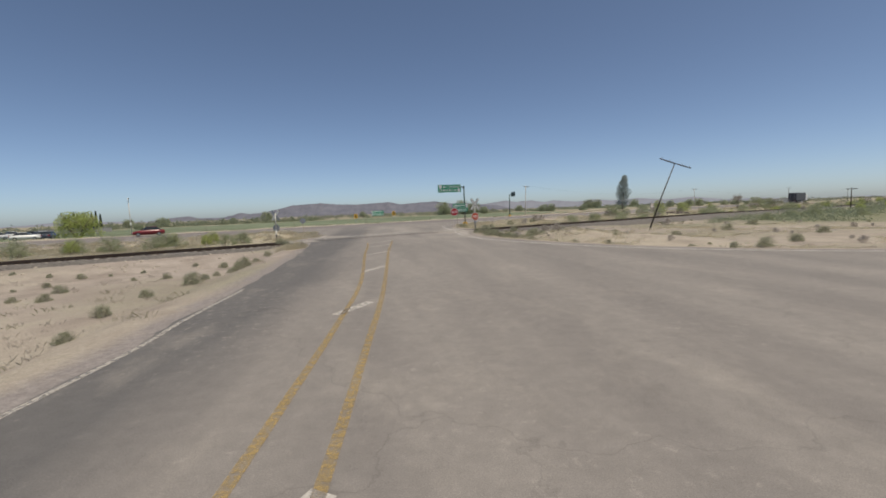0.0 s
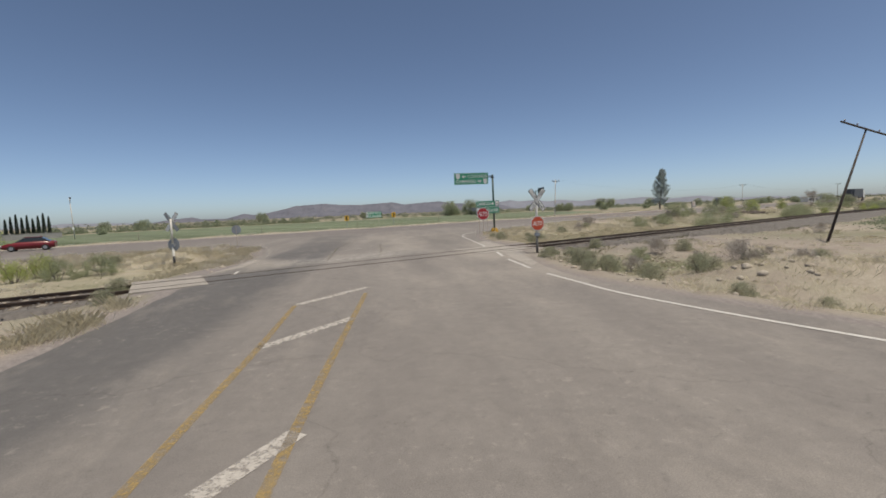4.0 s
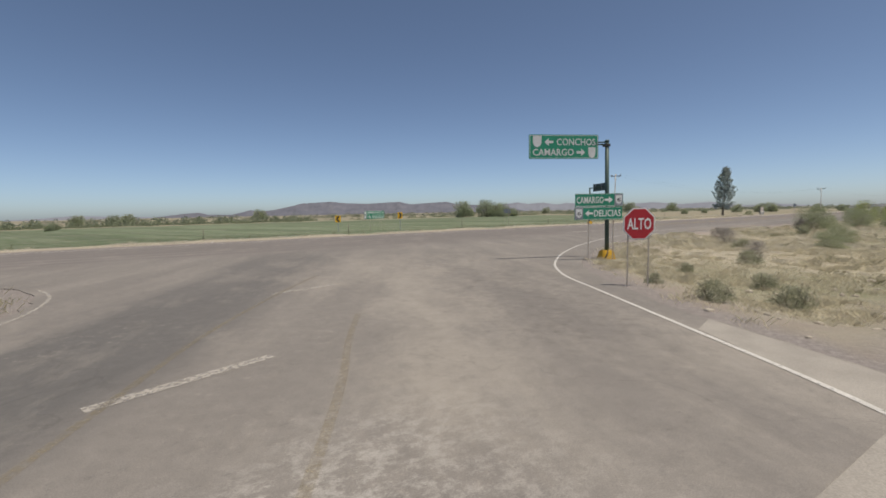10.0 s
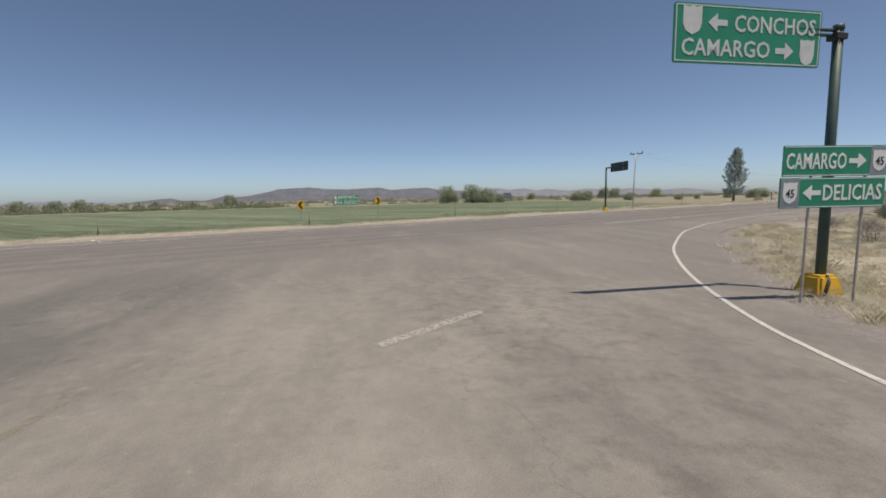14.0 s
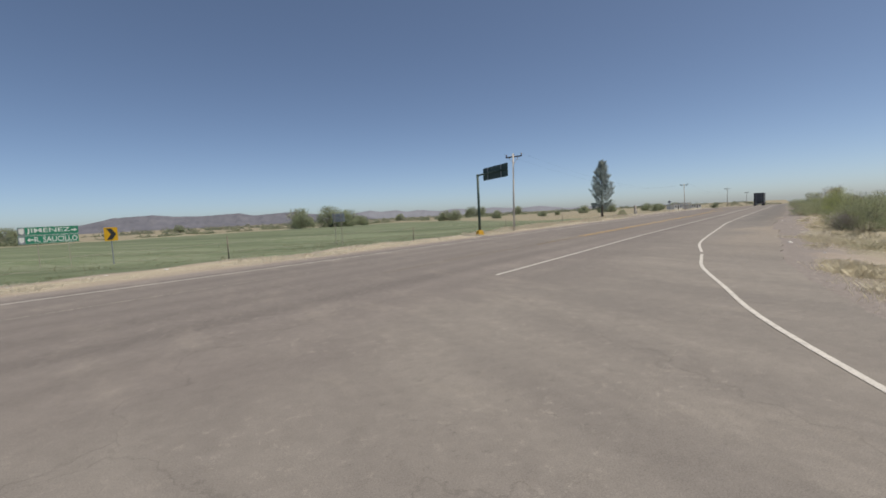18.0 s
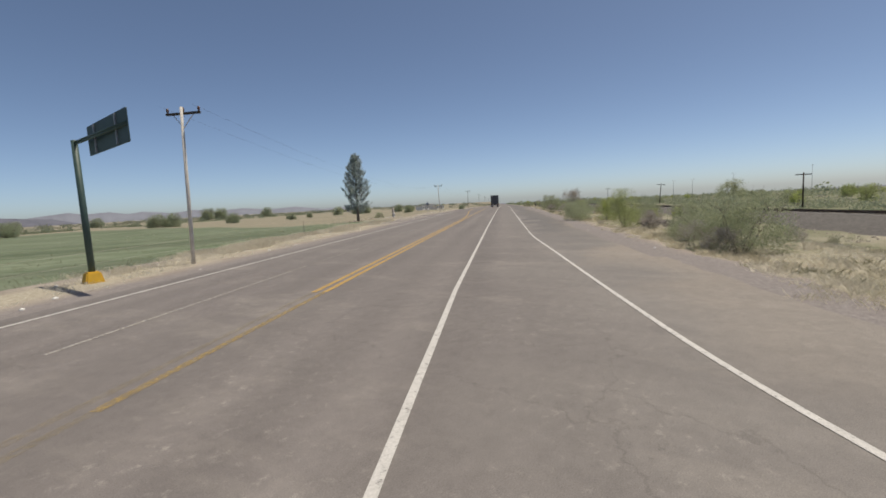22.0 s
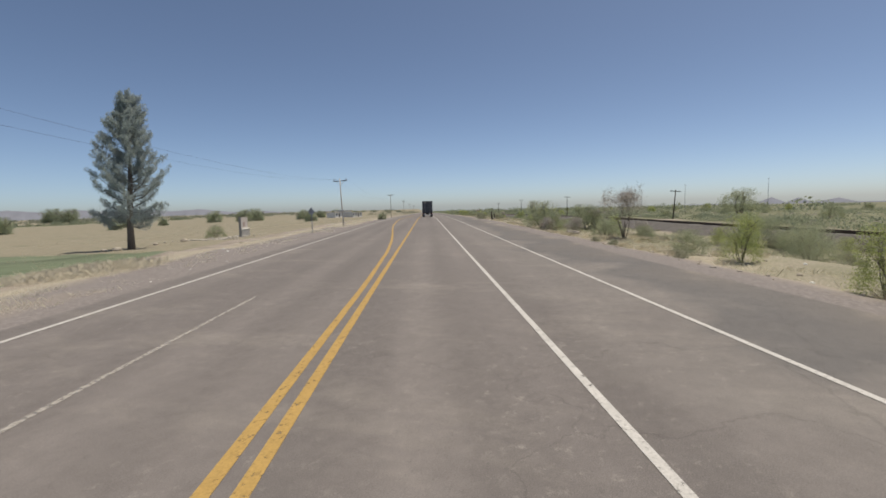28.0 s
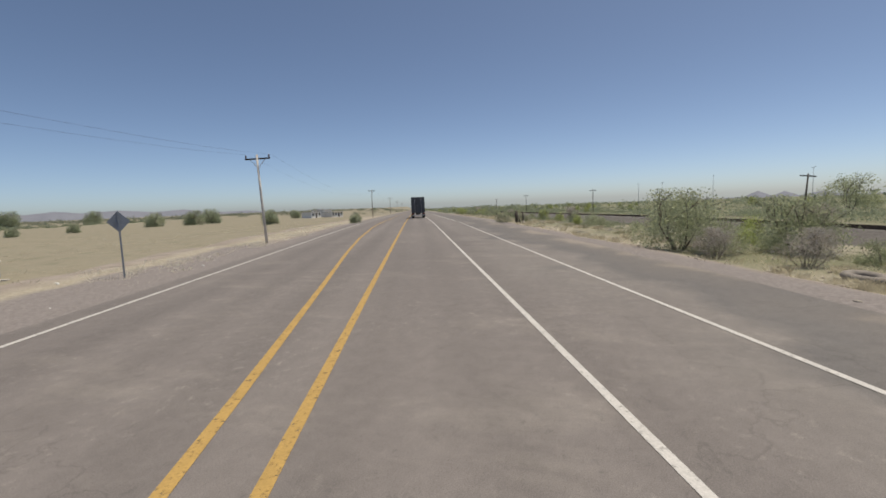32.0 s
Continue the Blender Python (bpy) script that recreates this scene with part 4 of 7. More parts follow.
def flag_sign():
    """Cantilever direction sign with two lines of writing."""
    t = thing("cantilever_direction_sign", pose(3.1, 62.9, 0.12, 0, 0, 9.5), "green flag sign reading Conchos and Camargo on dark post", "road sign")
    part("post", tube([(0.03, 0, -0.3), (0.0, 0, 2.5), (-0.04, 0.0, 5.25)], [0.10, 0.095, 0.088], 14), M_POST_GREEN, t)
    part("post_cap", tube([(-0.04, 0, 5.22), (-0.04, 0, 5.32)], [0.10, 0.095], 14), M_POST_GREEN, t)
    for z in (5.12, 5.22):
        part("arm", tube([(-0.05, 0.02, z), (-3.7, 0.06, z - 0.03)], 0.035, 8), M_POST_GREEN, t)
    part("bracket", box(-0.2, 0.08, -0.11, 0.11, 5.02, 5.14, 0.01), M_BLACK, t)
    x0, x1, z0, z1 = -3.76, -0.46, 4.47, 5.55
    p = part("panel", plate(rect(x0, x1, z0, z1, 0.05), 0.0, 0.03), M_GREEN_SIGN, t)
    bm = bmesh.new()
    for a, b, c, d in ((x0 + .03, x1 - .03, z1 - .05, z1 - .03), (x0 + .03, x1 - .03, z0 + .03, z0 + .05), (x0 + .03, x0 + .05, z0 + .05, z1 - .05), (x1 - .05, x1 - .03, z0 + .05, z1 - .05)):
        add_box(bm, a, b, -0.004, -0.001, c, d)
    part("border", bm, M_GREY_SHIELD, p)
    for z in (4.75, 5.25):
        part("rail", box(x0 + 0.2, x1 - 0.1, 0.031, 0.07, z, z + 0.06), M_DARK_BACK, p)
    part("shield", plate(shield(x0 + 0.38, 5.24, 0.40, 0.52), -0.006, -0.001), M_GREY_SHIELD, p, "weathered blank route shield")
    part("arrow", plate(arrow(x0 + 0.93, 5.22, 0.42, -1), -0.006, -0.001), M_GREY_SHIELD, p)
    lettering("CONCHOS", x0 + 1.30, x1 - 0.14, 5.07, 5.38, -0.003, M_GREY_SHIELD, p)
    lettering("CAMARGO", x0 + 0.17, x0 + 2.12, 4.61, 4.92, -0.003, M_GREY_SHIELD, p)
    part("arrow", plate(arrow(x0 + 2.46, 4.76, 0.42, 1), -0.006, -0.001), M_GREY_SHIELD, p)
    part("shield", plate(shield(x1 - 0.31, 4.75, 0.34, 0.50), -0.006, -0.001), M_GREY_SHIELD, p, "weathered blank route shield")
    sign_base(t, ground_z(3.1, 62.9) - 0.06)
    return t


def two_line_sign(m, z0, width, label, upper, lower, post_foot, name="destination_sign", back=False, rise=0.57):
    t = thing(name, m, label, "road sign")
    w = width / 2
    for x in (-w * 0.42, w * 0.62):
        part("post", box(x - 0.018, x + 0.018, 0.0, 0.04, post_foot - 0.3, z0 + 2 * rise, 0.004), M_THIN_POST, t)
    for k, (text, way, side) in enumerate((upper, lower)):
        za = z0 + (1 - k) * (rise + 0.02)
        sx = -0.03 if k else 0.0
        p = part("panel", plate(rect(-w + sx, w + sx, za, za + rise, 0.02), -0.035, -0.012), M_SIGN_BACK if back else M_GREEN_SIGN, t)
        bm = bmesh.new()
        for a, b, c, d in ((-w + sx + .015, w + sx - .015, za + rise - .03, za + rise - .015), (-w + sx + .015, w + sx - .015, za + .015, za + .03)):
            add_box(bm, a, b, -0.039, -0.036, c, d)
        part("border", bm, M_WHITE_SIGN, p)
        cz = za + rise / 2
        if side:
            cx = sx + side * (w - 0.20)
            part("shield_field", plate(rect(cx - 0.19, cx + 0.19, za + 0.02, za + rise - 0.02), -0.040, -0.036), M_SIGN_BACK, p)
            part("shield", plate(shield(cx, cz, 0.28, 0.40), -0.045, -0.041), M_WHITE_SIGN, p)
            if name == "destination_sign":
                lettering("45", cx - 0.085, cx + 0.085, cz - 0.09, cz + 0.07, -0.046, M_BLACK, p)
        if way:
            lo, hi = sx - w + 0.06, sx + w - 0.06
            if side > 0:
                hi -= 0.40
            elif side < 0:
                lo += 0.40
            ax = hi - 0.19 if way > 0 else lo + 0.19
            part("arrow", plate(arrow(ax, cz, 0.36, way), -0.041, -0.036), M_WHITE_SIGN, p)
            if way > 0:
                hi -= 0.42
            else:
                lo += 0.42
            h = 0.15 if rise < 0.59 else 0.2
            lettering(text, lo, hi, cz - h, cz + h, -0.038, M_WHITE_SIGN, p)
        elif back:
            for zz in (za + 0.12, za + rise - 0.16):
                part("back_rail", box(-w * 0.8, w * 0.8, -0.011, 0.0, zz, zz + 0.04), M_SIGN_BACK, p)
    return t


def stop_sign(m, r, cz, foot, two_legs, face, label, name="stop_sign"):
    t = thing(name, m, label, "stop sign")
    for x in ((-0.31, 0.31) if two_legs else (0.0,)):
        part("post", box(x - 0.016, x + 0.016, 0.0, 0.035, foot - 0.3, cz + r * 0.8, 0.004), M_THIN_POST, t)
    p = part("plate", plate(octagon(r, 0, cz), -0.016, -0.006), M_SIGN_BACK, t)
    part("border", plate(octagon(r * 0.985, 0, cz), -0.021, -0.017), M_WHITE_SIGN if face is M_RED_SIGN else M_GREY_SHIELD, p)
    part("face", plate(octagon(r * 0.92, 0, cz), -0.026, -0.022), face, p)
    lettering("ALTO", -r * 0.76, r * 0.76, cz - r * 0.36, cz + r * 0.36, -0.028, M_WHITE_SIGN, p)
    return t


def crossbuck(m, foot, xz, az, ar, label, white_foot=False, name="railway_crossing_sign"):
    t = thing(name, m, label, "crossing sign", "railway crossing signs")
    part("upper_post", tube([(0, 0, 0.95), (0, 0, xz + 0.18)], 0.055, 12), M_WHITE_POST, t, "white painted steel tube")
    part("lower_post", tube([(0, 0, foot - 0.4), (0, 0, 0.95)], 0.062, 12), M_WHITE_POST if white_foot else M_POST_GREY, t)
    if white_foot:
        part("foot_band", tube([(0, 0, foot - 0.1), (0, 0, foot + 0.55)], 0.067, 12), M_BLACK, t, "black painted foot of the post")
    part("collar", box(-0.11, 0.11, -0.09, 0.07, 0.82, 1.0, 0.01), M_SIGN_BACK, t, "grey metal collar plate")
    for ang, words, y in ((-53, "CUIDADO", -0.075), (53, "CON EL TREN", -0.062)):
        rot_m = Matrix.Translation((0, 0, xz)) @ Matrix.Rotation(radians(-ang), 4, "Y")
        bm = plate(rect(-0.64, 0.64, -0.115, 0.115, 0.02), y, y + 0.008)
        bmesh.ops.transform(bm, matrix=rot_m, verts=bm.verts)
        b = part("blade", bm, M_BLACK, t, "black edged white blade")
        bm = plate(rect(-0.615, 0.615, -0.092, 0.092, 0.02), y - 0.004, y - 0.001)
        bmesh.ops.transform(bm, matrix=rot_m, verts=bm.verts)
        part("face", bm, M_WHITE_SIGN, b)
        bm = plate(rect(-0.63, 0.63, -0.11, 0.11, 0.02), y + 0.009, y + 0.012)
        bmesh.ops.transform(bm, matrix=rot_m, verts=bm.verts)
        part("back_plate", bm, M_GREY_SHIELD if ang < 0 else M_SIGN_BACK, b)
        if ang < 0:
            lettering(words, -0.56, 0.56, xz - 0.065, xz + 0.065, y - 0.006, M_BLACK, b, turn=ang)
        else:
            for word, a0, a1 in (("CON", -0.58, -0.28), ("EL", -0.20, -0.08), ("TREN", 0.16, 0.58)):
                w = lettering(word, a0, a1, -0.065, 0.065, y - 0.006, M_BLACK, b)
                w.data.transform(rot_m)
    p = part("stop_plate", plate(octagon(ar, 0, az), -0.085, -0.075), M_SIGN_BACK, t, "red octagonal stop plate")
    part("border", plate(octagon(ar * 0.985, 0, az), -0.09, -0.086), M_GREY_SHIELD, p)
    part("face", plate(octagon(ar * 0.9, 0, az), -0.095, -0.091), M_ORANGE_SIGN, p)
    lettering("ALTO", -ar * 0.7, ar * 0.7, az - ar * 0.3, az + ar * 0.3, -0.097, M_WHITE_SIGN, p)
    return t


def chevron_sign(x, y, z, way, post_z):
    t = thing("curve_chevron_sign", pose(x, y, 0, 0, 0, 33.8), "amber chevron curve marker on a pale post beside the field", "chevron sign", "curve markers")
    part("post", box(-0.035, 0.035, 0, 0.06, post_z - 0.3, z + 0.4, 0.004), M_SIGN_BACK, t)
    p = part("panel", plate(rect(-0.42, 0.42, z - 0.5, z + 0.5, 0.04), -0.02, -0.005), M_AMBER, t)
    pts = [(-0.28, 0.42), (0.05, 0.42), (0.32, 0), (0.05, -0.42), (-0.28, -0.42), (0.0, 0)]
    part("chevron", plate([(a * way, z + b) for a, b in pts][::way], -0.026, -0.021), M_BLACK, p)
    return t


def build_signs():
    flag_sign()
    g = ground_z(2.45, 62.0)
    two_line_sign(pose(2.45, 62.05, 0, 0, 0, 4), 1.82, 2.16, "green destination sign reading Camargo and Delicias on two thin posts", ("CAMARGO", 1, 1), ("DELICIAS", -1, -1), g)
    stop_sign(pose(1.43, 55.3, 0, 0, 0, 2), 0.47, 1.86, ground_z(1.43, 55.3), True, M_RED_SIGN, "red octagonal stop sign on two thin posts in dry grass")
    crossbuck(pose(3.05, 42.4, 0, 0, 0, 18), ground_z(3.05, 42.4), 2.62, 1.46, 0.36, "white railway crossbuck above a faded stop plate on a post")
    crossbuck(pose(-17.3, 45.6, 0, 0, 0, 172), ground_z(-17.3, 45.6), 2.25, 0.95, 0.36, "white railway crossbuck seen from its grey back, post in weeds", True)
    stop_sign(pose(-16.3, 51.3, 0, 0, 0, 192), 0.31, 1.5, ground_z(-16.3, 51.3), False, M_RED_SIGN, "stop sign showing its bare grey metal back in dry grass")
    gz = ground_z(-16.5, 112.0)
    two_line_sign(pose(-16.6, 112.0, 0, 0, 0, 33.8), 1.25, 3.4, "green destination sign reading Jimenez and R. Saucillo beside the field", ("JIMENEZ", 1, -1), ("R. SAUCILLO", -1, -1), gz, "field_destination_sign", rise=0.60)
    chevron_sign(-21.2, 107.3, 1.37, -1, ground_z(-21.2, 107.3))
    chevron_sign(-12.4, 111.0, 1.69, 1, ground_z(-12.4, 111.0))
    two_line_sign(pose(4.1, 109.5, 0, 0, 0, 165), 1.75, 1.0, "road sign showing its grey back on two thin posts", ("", 0, 0), ("", 0, 0), ground_z(4.1, 109.5), "road_sign_back", True, rise=0.33)
    # second flag sign, seen from behind
    t = thing("cantilever_sign_back", pose(16.45, 109.2, 0, 0, 0, 93), "flag sign showing its dark back on a yellow footing", "road sign")
    part("post", tube([(0, 0, -0.3), (0, 0, 5.35)], [0.12, 0.105], 14), M_POST_GREEN, t)
    for z in (5.2, 5.28):
        part("arm", tube([(0, 0, z), (-4.9, -0.3, z + 0.06)], 0.04, 8), M_POST_GREEN, t)
    p = part("panel", plate(rect(-4.95, -0.55, 4.72, 5.78, 0.05), -0.33, -0.30), M_DARK_BACK, t)
    for x in (-3.9, -1.5):
        part("rib", box(x - 0.04, x + 0.04, -0.30, -0.25, 4.76, 5.74), M_SIGN_BACK, p)
    sign_base(t, 0.02, False)
    # warning sign far along, seen from behind
    x, y = 75.5, 147.3
    gz = ground_z(x, y)
    t = thing("warning_sign", pose(x, y, gz, 0, 0, -24), "diamond warning sign seen from its grey back on a thin post", "road sign")
    part("post", box(-0.03, 0.03, -0.03, 0.03, -0.3, 2.5, 0.004), M_SIGN_BACK, t)
    part("plate", plate([(0, 1.72), (0.36, 2.12), (0, 2.53), (-0.36, 2.12)], 0.032, 0.045), M_SIGN_BACK, t)


build_signs()


# ---- poles and wires ----
def utility_pole(s, v, height, material=None, lean=(0, 0), name="utility_pole", arm=1.75):
    material = material or (M_POLE_PALE if s < 200 else M_POLE_WOOD)
    lean = (-1.8, 0) if 150 < s < 170 else lean
    x, y, _ = hw(s, v)
    gz = ground_z(x, y)
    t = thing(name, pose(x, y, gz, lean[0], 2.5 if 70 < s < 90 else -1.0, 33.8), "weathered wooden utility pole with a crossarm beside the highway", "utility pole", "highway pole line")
    part("pole", tube([(0, 0, -0.4), (0.03, 0.02, height * 0.45), (0, 0, height)], [0.10, 0.085, 0.062], 10), material, t)
    part("crossarm", box(-0.06, 0.06, -arm / 2, arm / 2, height - 0.33, height - 0.23, 0.01, Matrix.Translation((0.12, 0, 0))), M_POLE_DARK, t)
    for sy in (-1, 1):
        part("brace", tube([(0.12, sy * arm * 0.3, height - 0.33), (0.1, 0, height - 0.95)], 0.018, 6), M_THIN_POST, t)
    for yy in (-arm * 0.46, 0.0, arm * 0.46):
        part("insulator", tube([(0.12, yy, height - 0.23), (0.12, yy, height - 0.12), (0.12, yy, height - 0.05), (0.12, yy, height)], [0.03, 0.06, 0.06, 0.035], 8), M_PORCELAIN, t)
    if v > 120:
        part("meter_box", box(-0.16, 0.16, -0.3, -0.08, 1.9, 2.5, 0.02), M_WHITE_SIGN, t, "white meter box on the pole")
    return Vector((x, y, gz + height))


def wire(a, b, sag, name="overhead_wire"):
    pts = []
    for i in range(17):
        k = i / 16
        p = a.lerp(b, k)
        p.z -= sag * 4 * k * (1 - k)
        pts.append(p)
    ob = part(name, tube(pts, 0.0032, 5), M_CABLE)
    tagged(ob, "thin black overhead wire hanging between utility poles", "wire", "overhead wires")


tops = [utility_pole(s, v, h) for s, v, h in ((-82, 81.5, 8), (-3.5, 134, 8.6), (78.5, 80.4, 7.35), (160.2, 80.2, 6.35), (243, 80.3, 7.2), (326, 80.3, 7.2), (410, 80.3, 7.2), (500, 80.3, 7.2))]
for i in (2, 3, 4, 5, 6):
    for o in (-0.8, 0.8):
        off = Vector((-UY * o, UX * o, 0.0))
        wire(tops[i] + off, tops[i + 1] + off, 2.0)
# leaning pole beside the track
t = thing("leaning_pole", pose(22.6, 48.4, ground_z(22.6, 48.4), 0, 0, 0), "thin dark leaning wooden pole with a tilted crossarm in bare earth", "utility pole")
ph = 6.36 - ground_z(22.6, 48.4)
part("pole", tube([(-0.1, 0, -0.3), (1.6, 0.6, ph * 0.5), (3.4, 1.4, ph)], [0.085, 0.07, 0.05], 10), M_POLE_DARK, t)
part("crossarm", tube([(1.75, 1.4, ph + 0.62), (3.4, 1.32, ph + 0.03), (5.15, 1.3, ph - 0.55)], 0.06, 6), M_POLE_DARK, t)
for k in (0.06, 0.3, 0.72, 0.95):
    part("insulator", tube([(1.75 + 3.4 * k, 1.35, ph + 0.66 - 1.17 * k), (1.78 + 3.4 * k, 1.35, ph + 0.80 - 1.17 * k)], [0.03, 0.045], 6), M_PORCELAIN, t)
# old pole line beyond the track
for s, v, h in ((120, 29, 4.4), (171, 29, 4.7), (228, 28, 5.5), (290, 28, 6.0), (350, 28, 6.0)):
    x, y, _ = hw(s, v)
    gz = ground_z(x, y)
    t = thing("track_side_pole", pose(x, y, gz, 5 if s == 171 else 0, random.Random(s).uniform(-2, 2), 33.8), "short dark pole with crossarm beyond the railway", "utility pole", "railway pole line")
    part("pole", tube([(0, 0, -0.3), (0, 0, h)], [0.11, 0.07], 8), M_POLE_DARK, t)
    part("crossarm", box(-0.05, 0.05, -0.9, 0.9, h - 0.3, h - 0.18, 0.01), M_POLE_DARK, t)


# ---- plants ----
def quad_mesh(name, centres, sizes, material, parent, rng, long=1.6, upright=0.0):
    """Many small leaves, each a folded pair of triangles, at given places."""
    n = len(centres)
    a = rng.normal(size=(n, 3))
    a[:, 2] += upright * np.sign(a[:, 2])
    a /= np.linalg.norm(a, axis=1)[:, None]
    b = np.cross(a, rng.normal(size=(n, 3)))
    b /= np.linalg.norm(b, axis=1)[:, None] + 1e-9
    c = np.cross(a, b)
    a, b, c = a * (sizes * long)[:, None], b * (sizes * 0.5)[:, None], c * (sizes * 0.15)[:, None]
    v = np.stack([centres - a * 0.5, centres + b + c, centres + a * 0.5, centres - b + c], 1).reshape(-1, 3)
    return np_mesh(name, v, np.arange(n * 4).reshape(n, 4), material, parent)


def np_mesh(name, v, faces, material, parent):
    me = bpy.data.meshes.new(name)
    k = faces.shape[1]
    me.vertices.add(len(v))
    me.vertices.foreach_set("co", np.asarray(v, np.float32).ravel())
    me.loops.add(faces.size)
    me.loops.foreach_set("vertex_index", faces.astype(np.int32).ravel())
    me.polygons.add(len(faces))
    me.polygons.foreach_set("loop_start", np.arange(len(faces), dtype=np.int32) * k)
    me.update()
    me.validate()
    me.materials.append(material)
    ob = new(name, me)
    ob.parent = parent
    return ob


def grow(bm, p, d, length, radius, depth, rnd, tips, spread=0.6, rise=0.15):
    """A limb that bends, tapers and forks."""
    pts, rad = [p.copy()], [radius]
    for i in range(3):
        d = (d + Vector((rnd.gauss(0, 0.16), rnd.gauss(0, 0.16), rise * rnd.random()))).normalized()
        p = p + d * length / 3
        pts.append(p.copy())
        rad.append(radius * (1 - 0.16 * (i + 1)))
    add_tube(bm, pts, rad, 6 if depth > 1 else 4)
    tips.extend((q.copy(), length) for q in pts[1:])
    if depth <= 0:
        return
    for _ in range(rnd.choice((2, 3))):
        nd = (d + Vector((rnd.gauss(0, spread), rnd.gauss(0, spread), rnd.gauss(0.05, spread * 0.6)))).normalized()
        grow(bm, p, nd, length * rnd.uniform(0.55, 0.8), radius * 0.52, depth - 1, rnd, tips, spread, rise)


def shrub(name, label, category, seed, height, width, leaf_mat, leaves, leaf_size, stems=5, depth=2, puff=0.5, trunk=0.05, group="roadside bushes", low=0.1, fill=0.5, nc=46, long=1.6):
    """A bush or small tree: forked stems under a loose crown of leaf clumps."""
    rnd, rng = random.Random(seed), np.random.RandomState(seed)
    t = thing(name, pose(0, 0, -40), label, category, group)
    bm, tips = bmesh.new(), []
    for k in range(stems):
        a = k * math.tau / stems + rnd.uniform(-0.5, 0.5)
        out = rnd.uniform(0.25, 0.9) * width / height * 0.7
        d = Vector((math.cos(a) * out, math.sin(a) * out, 1)).normalized()
        grow(bm, Vector((math.cos(a) * 0.08, math.sin(a) * 0.08, -0.12)), d, height * rnd.uniform(0.38, 0.5), trunk, depth, rnd, tips)
    part("trunk", bm, M_BARK, t)
    pts = np.array([p for p, _ in tips])
    hi = max(0.1, np.percentile(pts[:, 2], 97))
    wd = max(0.1, np.percentile(np.hypot(pts[:, 0], pts[:, 1]), 95))
    w = np.maximum(pts[:, 2] / hi - low, 0.02)
    pick = rng.choice(len(pts), leaves, p=w / w.sum())
    c = pts[pick] + rng.normal(size=(leaves, 3)) * np.array([1, 1, 0.7]) * puff * height * 0.16
    # inner clumps fill the crown from its skirt to its top
    share = int(leaves * fill)
    dome = rng.normal(size=(nc, 3))
    dome[:, 2] = np.abs(dome[:, 2])
    dome *= (rng.uniform(0.15, 1, nc) ** 0.45 / np.linalg.norm(dome, axis=1))[:, None]
    skirt = max(0.06, low + 0.02)
    clump = np.stack([dome[:, 0] * wd * 0.92, dome[:, 1] * wd * 0.92, (skirt + dome[:, 2] * (0.96 - skirt)) * hi], 1)
    c[:share] = clump[rng.randint(0, nc, share)] + rng.normal(size=(share, 3)) * np.array([wd, wd, hi * 0.7]) * (0.88 / math.sqrt(nc))
    c[:, 2] = np.abs(c[:, 2] - 0.05) + 0.05
    c = c[(c[:, 2] < hi * 1.06) & ((c[:, 2] / hi) ** 2 * 0.8 + (np.hypot(c[:, 0], c[:, 1]) / wd) ** 2 < 1.25)]
    leaves = len(c)
    scale = Matrix.Diagonal((width / 2 / wd, width / 2 / wd, height / hi * 0.92, 1))
    c = c * np.array([width / 2 / wd, width / 2 / wd, height / hi * 0.92])
    t.children[0].data.transform(scale)
    quad_mesh("foliage", c, rng.uniform(0.6, 1.4, leaves) * leaf_size, leaf_mat, t, rng, long)
    return t


def set_down(model, x, y, size, turn, first, label=""):
    """Stand a plant on the ground: the model itself the first time, later copies."""
    z = ground_z(x, y) - 0.03
    m = pose(x, y, z, 0, 0, turn)
    if first:
        model.matrix_basis = m
        ob = model
        ob.scale = (size, size, size)
    else:
        ob = copy_thing(model, m)
        ob.scale = (size, size, size)
    if label:
        ob["label"] = label
    return ob


